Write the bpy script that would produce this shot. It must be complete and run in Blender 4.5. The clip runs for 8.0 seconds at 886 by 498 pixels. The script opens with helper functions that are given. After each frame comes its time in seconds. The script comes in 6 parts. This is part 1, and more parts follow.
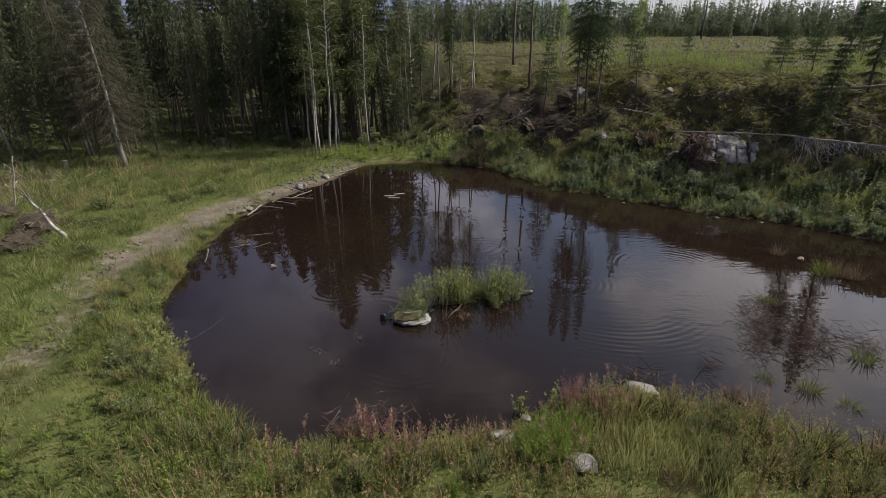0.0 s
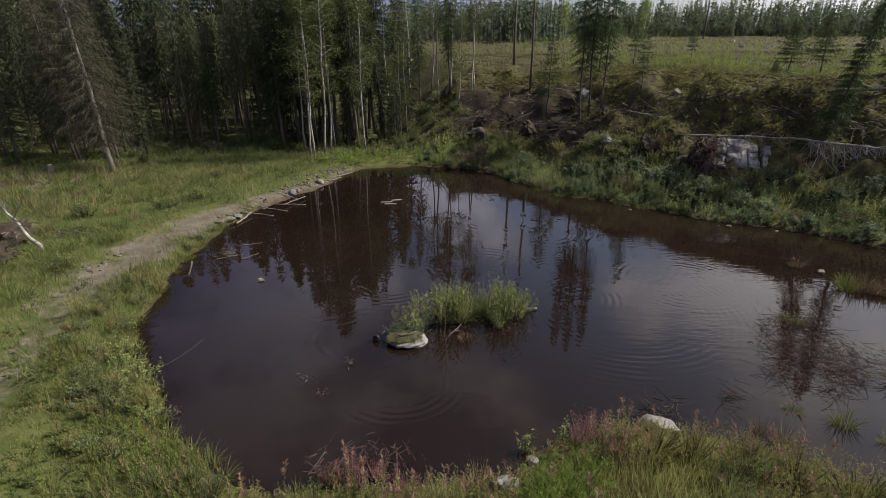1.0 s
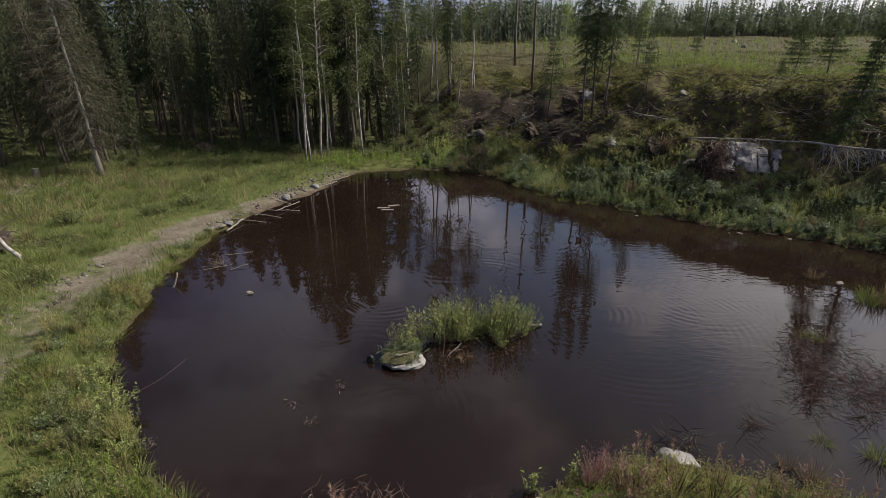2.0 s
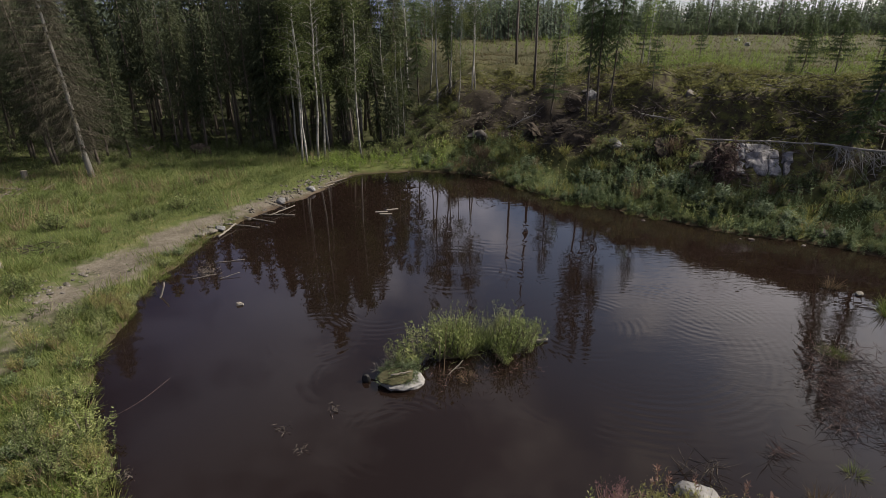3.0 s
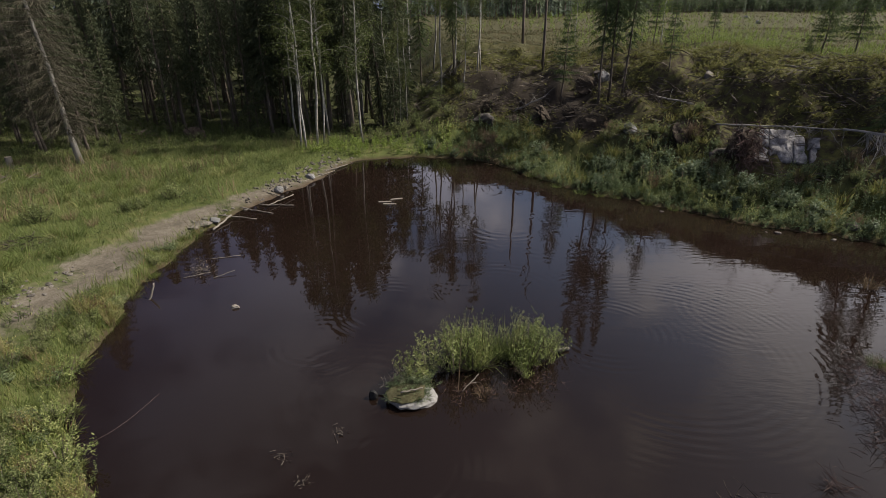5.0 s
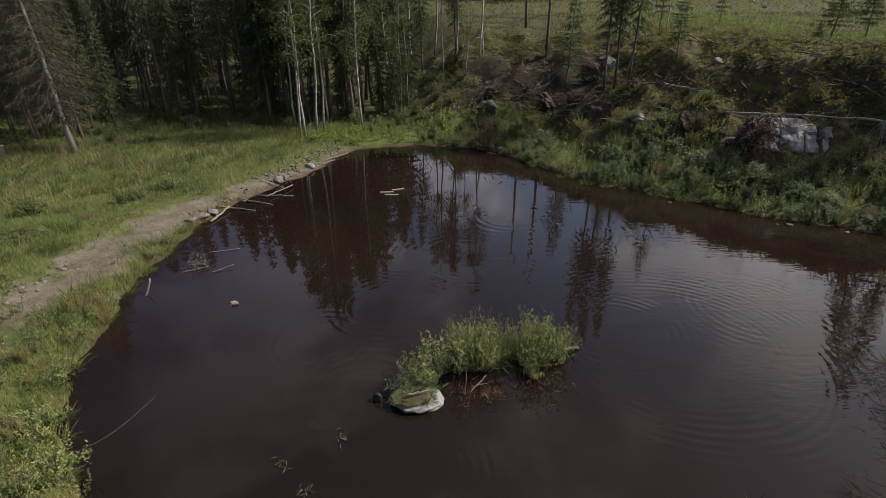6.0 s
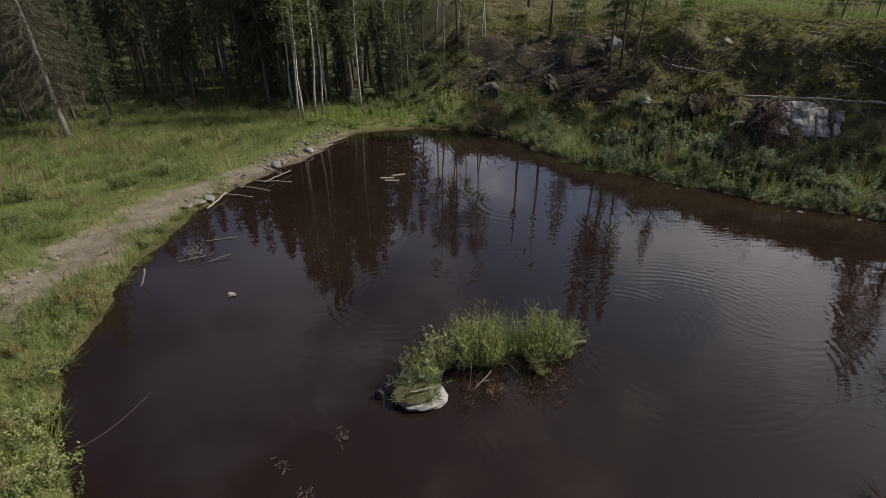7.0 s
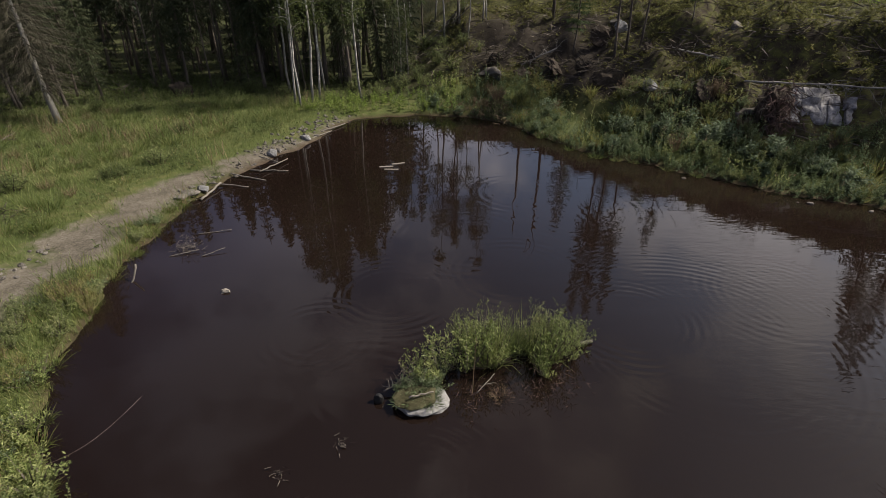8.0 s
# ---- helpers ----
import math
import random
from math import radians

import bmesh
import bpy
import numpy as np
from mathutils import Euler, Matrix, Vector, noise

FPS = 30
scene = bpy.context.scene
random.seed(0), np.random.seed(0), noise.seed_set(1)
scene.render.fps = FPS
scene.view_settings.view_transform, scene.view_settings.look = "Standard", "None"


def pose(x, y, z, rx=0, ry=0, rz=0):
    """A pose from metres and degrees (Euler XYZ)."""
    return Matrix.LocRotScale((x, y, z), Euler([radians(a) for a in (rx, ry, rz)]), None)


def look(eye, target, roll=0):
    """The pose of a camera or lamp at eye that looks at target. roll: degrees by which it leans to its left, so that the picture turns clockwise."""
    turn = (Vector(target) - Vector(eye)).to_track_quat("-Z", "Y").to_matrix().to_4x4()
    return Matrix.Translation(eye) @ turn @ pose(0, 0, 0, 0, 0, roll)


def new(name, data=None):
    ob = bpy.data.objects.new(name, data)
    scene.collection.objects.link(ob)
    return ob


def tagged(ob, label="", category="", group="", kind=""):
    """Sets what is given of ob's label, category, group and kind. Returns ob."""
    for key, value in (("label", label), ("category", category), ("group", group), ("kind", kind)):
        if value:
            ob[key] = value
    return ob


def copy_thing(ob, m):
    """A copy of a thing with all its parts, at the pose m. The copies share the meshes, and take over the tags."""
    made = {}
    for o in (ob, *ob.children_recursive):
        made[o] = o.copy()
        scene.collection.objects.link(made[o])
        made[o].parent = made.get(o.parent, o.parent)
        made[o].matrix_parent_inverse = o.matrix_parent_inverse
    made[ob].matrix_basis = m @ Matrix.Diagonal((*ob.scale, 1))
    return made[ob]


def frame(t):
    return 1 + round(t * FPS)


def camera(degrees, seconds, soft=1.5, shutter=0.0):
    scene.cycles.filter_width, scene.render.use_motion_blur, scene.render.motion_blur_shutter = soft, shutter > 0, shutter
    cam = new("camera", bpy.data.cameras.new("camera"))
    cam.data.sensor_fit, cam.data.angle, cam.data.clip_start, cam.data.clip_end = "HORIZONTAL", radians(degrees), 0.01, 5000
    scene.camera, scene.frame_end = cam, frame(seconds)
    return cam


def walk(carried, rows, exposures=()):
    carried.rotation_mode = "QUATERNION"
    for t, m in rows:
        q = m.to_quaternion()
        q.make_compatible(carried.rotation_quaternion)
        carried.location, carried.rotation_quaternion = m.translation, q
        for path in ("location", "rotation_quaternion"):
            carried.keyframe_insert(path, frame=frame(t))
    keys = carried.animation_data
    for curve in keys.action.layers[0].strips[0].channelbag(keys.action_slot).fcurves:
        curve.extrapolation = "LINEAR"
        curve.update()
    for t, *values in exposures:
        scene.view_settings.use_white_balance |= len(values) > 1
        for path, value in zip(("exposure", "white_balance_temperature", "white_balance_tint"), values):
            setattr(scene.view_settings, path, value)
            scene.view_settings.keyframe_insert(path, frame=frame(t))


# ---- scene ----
# ---------------------------------------------------------------- camera
cam = camera(80.1, 8.0, soft=0.55)
METRES, EYE, TILT, LEAN, TURN = 6.4, 8.0, -21.5, 0.0, 0.0
ROWS = [
    (0.0, 0.0, 0.0, 0.0, 0.0, 0.0, -0.0),
    (0.5, 0.0036, 0.0929, 0.0344, -0.03, 0.01, 0.01),
    (1.0, 0.0084, 0.188, 0.0705, -0.02, 0.01, 0.01),
    (1.5, 0.011, 0.2673, 0.1015, -0.07, 0.02, 0.01),
    (3.0, 0.0092, 0.4806, 0.1817, -0.1, -0.13, 0.01),
    (3.5, -0.0005, 0.5376, 0.2053, -0.11, -0.38, 0.01),
    (4.0, -0.0166, 0.592, 0.2263, -0.11, -1.0, 0.01),
    (4.5, -0.0303, 0.6375, 0.2462, -0.12, -1.63, 0.0),
    (6.0, -0.0685, 0.7588, 0.3004, -0.2, -3.73, -0.01),
    (6.5, -0.0765, 0.7932, 0.3144, -0.21, -4.67, -0.02),
    (7.0, -0.0823, 0.8311, 0.3311, -0.23, -5.69, -0.03),
    (7.5, -0.0865, 0.8691, 0.348, -0.24, -6.59, -0.03),
    (8.0, -0.0874, 0.9158, 0.3699, -0.25, -7.43, -0.03),
]
walk(cam, [(t, pose(0, 0, EYE, TILT, LEAN, TURN) @ pose(METRES * x, METRES * y, METRES * z, 90 + pitch, roll, yaw)) for t, x, y, z, yaw, pitch, roll in ROWS],
     exposures=[(0.0, 0.84), (8.0, 0.80)])

# ---------------------------------------------------------------- sky and sun
SUN_AZ, SUN_EL = 78.0, 46.0     # degrees clockwise from +y, above the horizon
world = bpy.data.worlds.new("world")
scene.world = world
world.use_nodes = True
wn, wl = world.node_tree.nodes, world.node_tree.links
wn.clear()
sky = wn.new("ShaderNodeTexSky")
sky.sky_type, sky.sun_disc = "NISHITA", False
sky.sun_elevation, sky.sun_rotation = radians(SUN_EL), radians(SUN_AZ)
sky.air_density, sky.dust_density, sky.ozone_density = 1.0, 2.0, 1.0
wcoord = wn.new("ShaderNodeTexCoord")
wmap = wn.new("ShaderNodeMapping")
wmap.inputs["Scale"].default_value = (1.0, 1.0, 1.5)
wmap.inputs["Location"].default_value = (2.3, 0.7, 0.45)
wl.new(wcoord.outputs["Generated"], wmap.inputs["Vector"])
cloud = wn.new("ShaderNodeTexNoise")
cloud.inputs["Scale"].default_value, cloud.inputs["Detail"].default_value, cloud.inputs["Roughness"].default_value = 3.4, 7.0, 0.55
wl.new(wmap.outputs["Vector"], cloud.inputs["Vector"])
cover = wn.new("ShaderNodeValToRGB")
cover.color_ramp.elements[0].position, cover.color_ramp.elements[1].position = 0.45, 0.60
cover.color_ramp.elements[0].color, cover.color_ramp.elements[1].color = (0.08, 0.08, 0.08, 1), (1, 1, 1, 1)
wl.new(cloud.outputs["Fac"], cover.inputs["Fac"])
cloud2 = wn.new("ShaderNodeTexNoise")
cloud2.inputs["Scale"].default_value, cloud2.inputs["Detail"].default_value = 1.7, 6.0
wl.new(wmap.outputs["Vector"], cloud2.inputs["Vector"])
tone = wn.new("ShaderNodeValToRGB")
tone.color_ramp.elements[0].position, tone.color_ramp.elements[1].position = 0.40, 0.62
tone.color_ramp.elements[0].color, tone.color_ramp.elements[1].color = (3.4, 3.5, 4.3, 1), (9.0, 8.7, 8.9, 1)
wl.new(cloud2.outputs["Fac"], tone.inputs["Fac"])
wmix = wn.new("ShaderNodeMix")
wmix.data_type = "RGBA"
wl.new(cover.outputs["Color"], wmix.inputs["Factor"])
wl.new(sky.outputs["Color"], wmix.inputs["A"])
wl.new(tone.outputs["Color"], wmix.inputs["B"])
# the cloud is brighter towards the sun
glow = wn.new("ShaderNodeVectorMath")
glow.operation = "DOT_PRODUCT"
wl.new(wcoord.outputs["Generated"], glow.inputs[0])
glow.inputs[1].default_value = (math.sin(radians(SUN_AZ)) * math.cos(radians(SUN_EL)), math.cos(radians(SUN_AZ)) * math.cos(radians(SUN_EL)), math.sin(radians(SUN_EL)))
halo = wn.new("ShaderNodeValToRGB")
for e, (p, c) in zip((halo.color_ramp.elements[0], halo.color_ramp.elements[1]), ((0.15, (0.27, 0.30, 0.46)), (0.85, (1.44, 1.41, 1.38)))):
    e.position, e.color = p, (*c, 1)
wl.new(glow.outputs["Value"], halo.inputs["Fac"])
wbg, wout = wn.new("ShaderNodeBackground"), wn.new("ShaderNodeOutputWorld")
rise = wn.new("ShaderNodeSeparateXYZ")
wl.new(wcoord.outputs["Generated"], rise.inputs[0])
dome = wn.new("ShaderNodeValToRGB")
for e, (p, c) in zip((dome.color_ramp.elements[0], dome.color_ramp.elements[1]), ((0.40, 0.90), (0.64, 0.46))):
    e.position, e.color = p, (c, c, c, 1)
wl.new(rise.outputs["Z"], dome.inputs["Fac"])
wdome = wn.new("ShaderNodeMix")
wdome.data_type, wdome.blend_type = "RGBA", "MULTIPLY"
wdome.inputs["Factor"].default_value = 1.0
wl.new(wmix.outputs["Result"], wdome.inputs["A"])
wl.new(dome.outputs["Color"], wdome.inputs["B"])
wglow = wn.new("ShaderNodeMix")
wglow.data_type, wglow.blend_type = "RGBA", "MULTIPLY"
wglow.inputs["Factor"].default_value = 1.0
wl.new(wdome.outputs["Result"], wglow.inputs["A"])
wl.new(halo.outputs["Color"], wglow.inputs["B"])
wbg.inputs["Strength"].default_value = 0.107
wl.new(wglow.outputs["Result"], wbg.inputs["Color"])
wl.new(wbg.outputs["Background"], wout.inputs["Surface"])

sun = new("sun", bpy.data.lights.new("sun", "SUN"))
sun.data.energy, sun.data.angle, sun.data.color = 3.8, radians(3), (1.0, 0.93, 0.83)
sun_way = Vector((math.sin(radians(SUN_AZ)) * math.cos(radians(SUN_EL)), math.cos(radians(SUN_AZ)) * math.cos(radians(SUN_EL)), math.sin(radians(SUN_EL))))
sun.matrix_world = look(sun_way * 300, (0, 0, 0))


# ---------------------------------------------------------------- materials
def nodes_of(name, rough=0.85, spec=0.25):
    m = bpy.data.materials.new(name)
    m.use_nodes = True
    nt = m.node_tree
    b = nt.nodes["Principled BSDF"]
    b.inputs["Roughness"].default_value = rough
    b.inputs["Specular IOR Level"].default_value = spec
    return m, nt.nodes, nt.links, b


def noise_node(n, l, scale, detail=4.0, rough=0.55, vec=None):
    t = n.new("ShaderNodeTexNoise")
    t.inputs["Scale"].default_value, t.inputs["Detail"].default_value, t.inputs["Roughness"].default_value = scale, detail, rough
    if vec is not None:
        l.new(vec, t.inputs["Vector"])
    return t.outputs["Fac"]


def ramp_node(n, l, fac, stops):
    r = n.new("ShaderNodeValToRGB")
    els = r.color_ramp.elements
    while len(els) < len(stops):
        els.new(0.5)
    for e, (p, c) in zip(els, stops):
        e.position, e.color = p, (*c, 1)
    l.new(fac, r.inputs["Fac"])
    return r.outputs["Color"]


def mix_node(n, l, fac, a, b, blend="MIX"):
    x = n.new("ShaderNodeMix")
    x.data_type, x.blend_type = "RGBA", blend
    for s, v in (("Factor", fac), ("A", a), ("B", b)):
        if isinstance(v, (int, float)):
            x.inputs[s].default_value = v
        elif isinstance(v, tuple):
            x.inputs[s].default_value = (*v, 1)
        else:
            l.new(v, x.inputs[s])
    return x.outputs["Result"]


def math_node(n, l, op, a, b=0.0, clamp=False):
    x = n.new("ShaderNodeMath")
    x.operation, x.use_clamp = op, clamp
    for i, v in enumerate((a, b)):
        if isinstance(v, (int, float)):
            x.inputs[i].default_value = v
        else:
            l.new(v, x.inputs[i])
    return x.outputs[0]


def bump_node(n, l, height, strength, dist, b):
    x = n.new("ShaderNodeBump")
    x.inputs["Strength"].default_value, x.inputs["Distance"].default_value = strength, dist
    l.new(height, x.inputs["Height"])
    l.new(x.outputs["Normal"], b.inputs["Normal"])


def place(n):
    return n.new("ShaderNodeNewGeometry").outputs["Position"]


def leaf_material(name, dark, mid, light, patch=0.25, through_light=0.3, gloss=0.45, odd=None, by_plant=0.0):
    """Leaves, needles and grass: tone by island, by plant and by patches of the ground, light passing through."""
    m, n, l, b = nodes_of(name, gloss + 0.1, 0.14)
    geo = n.new("ShaderNodeNewGeometry")
    own = geo.outputs["Random Per Island"]
    big = noise_node(n, l, patch, 3.0, 0.6, geo.outputs["Position"])
    big = math_node(n, l, "MULTIPLY_ADD", big, 1.9)
    n[-1].inputs[2].default_value = -0.45
    fac = math_node(n, l, "ADD", math_node(n, l, "MULTIPLY", own, 0.6), math_node(n, l, "MULTIPLY", big, 0.45), True)
    if by_plant:
        each = n.new("ShaderNodeObjectInfo").outputs["Random"]
        fac = math_node(n, l, "ADD", fac, math_node(n, l, "MULTIPLY", math_node(n, l, "SUBTRACT", each, 0.5), by_plant), True)
    col = ramp_node(n, l, fac, [(0.0, dark), (0.5, mid), (1.0, light)])
    if odd is not None:
        pick = math_node(n, l, "GREATER_THAN", noise_node(n, l, patch * 2.3, 2.0, 0.5, geo.outputs["Position"]), odd[0])
        pick = math_node(n, l, "MULTIPLY", pick, math_node(n, l, "GREATER_THAN", math_node(n, l, "FRACT", math_node(n, l, "MULTIPLY", own, 7.31)), odd[2]))
        col = mix_node(n, l, pick, col, odd[1])
    l.new(col, b.inputs["Base Color"])
    if through_light > 0:
        tr, mixer = n.new("ShaderNodeBsdfTranslucent"), n.new("ShaderNodeMixShader")
        l.new(col, tr.inputs["Color"])
        mixer.inputs["Fac"].default_value = through_light
        l.new(b.outputs["BSDF"], mixer.inputs[1])
        l.new(tr.outputs["BSDF"], mixer.inputs[2])
        l.new(mixer.outputs["Shader"], n["Material Output"].inputs["Surface"])
    return m


def rough_material(name, stops, scale, rough=0.9, bump=0.4, dist=0.02, stretch=(1, 1, 1), fine=9.0, per_object=0.0):
    """Bark, stone, soil: two sizes of variation and relief."""
    m, n, l, b = nodes_of(name, rough, 0.2)
    tc, mp = n.new("ShaderNodeTexCoord"), n.new("ShaderNodeMapping")
    mp.inputs["Scale"].default_value = stretch
    l.new(tc.outputs["Object"], mp.inputs["Vector"])
    v = mp.outputs["Vector"]
    a, c = noise_node(n, l, scale, 5.0, 0.6, v), noise_node(n, l, scale * fine, 4.0, 0.65, v)
    fac = math_node(n, l, "ADD", math_node(n, l, "MULTIPLY", a, 0.6), math_node(n, l, "MULTIPLY", c, 0.4))
    col = ramp_node(n, l, fac, stops)
    if per_object:
        r = n.new("ShaderNodeObjectInfo").outputs["Random"]
        k = math_node(n, l, "MULTIPLY_ADD", r, per_object)
        n[-1].inputs[2].default_value = 1 - per_object / 2
        hsv = n.new("ShaderNodeHueSaturation")
        l.new(k, hsv.inputs["Value"])
        l.new(col, hsv.inputs["Color"])
        col = hsv.outputs["Color"]
    l.new(col, b.inputs["Base Color"])
    bump_node(n, l, fac, bump, dist, b)
    return m


GRASS = leaf_material("grass_blades", (0.050, 0.076, 0.020), (0.125, 0.158, 0.046), (0.28, 0.27, 0.115), 0.55, 0.3, 0.5, (0.60, (0.26, 0.205, 0.115), 0.6), by_plant=0.35)
GRASS_NEAR = leaf_material("bank_grass_blades", (0.050, 0.078, 0.018), (0.118, 0.150, 0.038), (0.225, 0.215, 0.082), 0.75, 0.3, 0.5, (0.60, (0.20, 0.145, 0.075), 0.5))
OLIVE = leaf_material("bank_stalk_leaves", (0.080, 0.105, 0.028), (0.225, 0.225, 0.072), (0.42, 0.38, 0.17), 0.7, 0.5, 0.5, (0.60, (0.18, 0.105, 0.07), 0.5))
GRASS_CLEAR = leaf_material("clearing_grass_blades", (0.040, 0.044, 0.017), (0.060, 0.061, 0.024), (0.088, 0.079, 0.037), 0.09, 0.35, 0.6, (0.54, (0.125, 0.085, 0.052), 0.5))
HERB = leaf_material("herb_leaves", (0.036, 0.054, 0.016), (0.074, 0.098, 0.030), (0.14, 0.155, 0.055), 0.5, 0.35, 0.65)
HERB_BANK = leaf_material("bank_herb_leaves", (0.034, 0.052, 0.024), (0.125, 0.164, 0.077), (0.32, 0.35, 0.20), 0.9, 0.4, 0.55, by_plant=0.3)
SCRUB = leaf_material("slope_scrub_leaves", (0.048, 0.050, 0.017), (0.122, 0.122, 0.038), (0.25, 0.235, 0.08), 0.8, 0.3, 0.6)
RUST = leaf_material("rusty_stalk_leaves", (0.070, 0.046, 0.028), (0.15, 0.105, 0.066), (0.27, 0.21, 0.14), 1.0, 0.3, 0.6, by_plant=0.4)
LIME = leaf_material("sapling_leaves", (0.085, 0.13, 0.026), (0.155, 0.21, 0.045), (0.26, 0.30, 0.085), 0.6, 0.4, 0.45)
LIGHT_BUSH = leaf_material("light_bush_leaves", (0.046, 0.066, 0.024), (0.130, 0.155, 0.058), (0.29, 0.295, 0.135), 1.1, 0.4, 0.55, by_plant=0.4)
WILLOW = leaf_material("willow_leaves", (0.060, 0.084, 0.024), (0.165, 0.198, 0.060), (0.38, 0.39, 0.165), 2.2, 0.35, 0.45, by_plant=0.4)
NEEDLE = leaf_material("spruce_needles", (0.028, 0.035, 0.019), (0.052, 0.063, 0.032), (0.10, 0.107, 0.053), 0.35, 0.25, 0.55, by_plant=0.4)
NEEDLE_GREY = leaf_material("dry_spruce_needles", (0.030, 0.028, 0.018), (0.056, 0.051, 0.033), (0.10, 0.092, 0.064), 0.5, 0.1, 0.7)
NEEDLE_YOUNG = leaf_material("young_spruce_needles", (0.034, 0.050, 0.022), (0.064, 0.090, 0.036), (0.115, 0.138, 0.058), 0.6, 0.25, 0.55, by_plant=0.3)
BIRCH_LEAF = leaf_material("birch_leaves", (0.040, 0.052, 0.018), (0.080, 0.100, 0.032), (0.150, 0.162, 0.060), 0.5, 0.35, 0.45, by_plant=0.4)
# distant broadleaf: dark tones lifted and greyed, painting in the air haze
LEAF_HAZED = leaf_material("hazed_wood_leaves", (0.080, 0.104, 0.060), (0.105, 0.130, 0.074), (0.125, 0.152, 0.085), 0.05, 0.5, 0.7)
ROSE = leaf_material("rosy_weed_leaves", (0.13, 0.06, 0.060), (0.23, 0.115, 0.118), (0.34, 0.21, 0.205), 1.5, 0.3, 0.6)
SEED = leaf_material("seeding_grass_blades", (0.12, 0.135, 0.045), (0.24, 0.25, 0.09), (0.42, 0.40, 0.19), 1.2, 0.35, 0.5)
FIREWEED = leaf_material("fireweed_seed_heads", (0.11, 0.055, 0.042), (0.19, 0.11, 0.085), (0.30, 0.22, 0.17), 1.0, 0.3, 0.6)
DRY = leaf_material("dry_stalks", (0.10, 0.07, 0.04), (0.17, 0.125, 0.075), (0.28, 0.21, 0.13), 0.6, 0.15, 0.7)
TWIG = rough_material("dead_twigs", [(0.3, (0.07, 0.055, 0.042)), (0.7, (0.17, 0.145, 0.12))], 3.0, 0.9, 0.2)
RED_TWIG = rough_material("reddish_twigs", [(0.3, (0.05, 0.030, 0.024)), (0.7, (0.13, 0.085, 0.07))], 3.0, 0.9, 0.2)
DARK_TWIG = rough_material("dark_brush", [(0.3, (0.035, 0.028, 0.022)), (0.7, (0.085, 0.07, 0.055))], 3.0, 0.9, 0.2)
BARK = rough_material("spruce_bark", [(0.3, (0.055, 0.045, 0.036)), (0.55, (0.115, 0.095, 0.078)), (0.75, (0.19, 0.17, 0.145))], 2.5, 0.92, 0.5, 0.02, (1, 1, 0.25), 8, 0.5)
GREY_BARK = rough_material("weathered_bark", [(0.3, (0.15, 0.135, 0.115)), (0.55, (0.29, 0.27, 0.24)), (0.75, (0.42, 0.40, 0.36))], 2.0, 0.9, 0.4, 0.015, (1, 1, 0.2), 9, 0.4)
BIRCH_BARK = rough_material("birch_bark", [(0.36, (0.045, 0.038, 0.032)), (0.43, (0.20, 0.185, 0.16)), (0.6, (0.36, 0.34, 0.31)), (0.8, (0.48, 0.46, 0.43))], 2.2, 0.75, 0.3, 0.01, (0.35, 0.35, 1.4), 6, 0.35)
PALE_WOOD = rough_material("bare_wood", [(0.3, (0.10, 0.086, 0.069)), (0.6, (0.20, 0.178, 0.148)), (0.8, (0.31, 0.285, 0.245))], 2.0, 0.85, 0.4, 0.012, (1, 1, 0.2), 9, 0.35)
CUT_WOOD = rough_material("cut_wood", [(0.3, (0.34, 0.27, 0.18)), (0.7, (0.52, 0.44, 0.32))], 6.0, 0.8, 0.2)
PALE_GRANITE = rough_material("pale_granite", [(0.36, (0.05, 0.046, 0.044)), (0.46, (0.19, 0.178, 0.17)), (0.6, (0.33, 0.312, 0.30)), (0.8, (0.45, 0.43, 0.415))], 2.2, 0.85, 0.7, 0.05, (1.6, 1.6, 0.6), 7, 0.25)
GRANITE = rough_material("granite", [(0.32, (0.05, 0.047, 0.044)), (0.46, (0.16, 0.155, 0.15)), (0.6, (0.26, 0.255, 0.25)), (0.8, (0.36, 0.355, 0.35))], 1.6, 0.85, 0.6, 0.05, (1, 1, 1), 12, 0.5)
STONE = rough_material("shore_stone", [(0.28, (0.04, 0.035, 0.03)), (0.5, (0.10, 0.088, 0.074)), (0.75, (0.19, 0.17, 0.145))], 3.0, 0.85, 0.6, 0.03, (1, 1, 1), 9, 0.8)
PALE_STONE = rough_material("pale_stone", [(0.30, (0.07, 0.066, 0.06)), (0.47, (0.19, 0.18, 0.168)), (0.75, (0.34, 0.33, 0.31))], 2.2, 0.85, 0.5, 0.03, (1, 1, 1), 8, 0.3)
MOSS = rough_material("moss_cap", [(0.3, (0.028, 0.025, 0.012)), (0.5, (0.055, 0.050, 0.024)), (0.7, (0.095, 0.085, 0.045))], 5.0, 0.95, 0.9, 0.05)
MUD = rough_material("wet_mud", [(0.3, (0.022, 0.016, 0.011)), (0.7, (0.06, 0.045, 0.032))], 3.0, 0.55, 0.6, 0.04)
ROOT_SOIL = rough_material("root_soil", [(0.3, (0.018, 0.014, 0.010)), (0.55, (0.052, 0.040, 0.029)), (0.75, (0.11, 0.086, 0.064))], 3.5, 0.95, 0.9, 0.08)
CORD = rough_material("faded_cord", [(0.3, (0.09, 0.06, 0.058)), (0.7, (0.17, 0.12, 0.115))], 4.0, 0.8, 0.1)
DARK_RUBBER = rough_material("black_plastic", [(0.3, (0.008, 0.008, 0.008)), (0.7, (0.02, 0.019, 0.018))], 4.0, 0.5, 0.1)


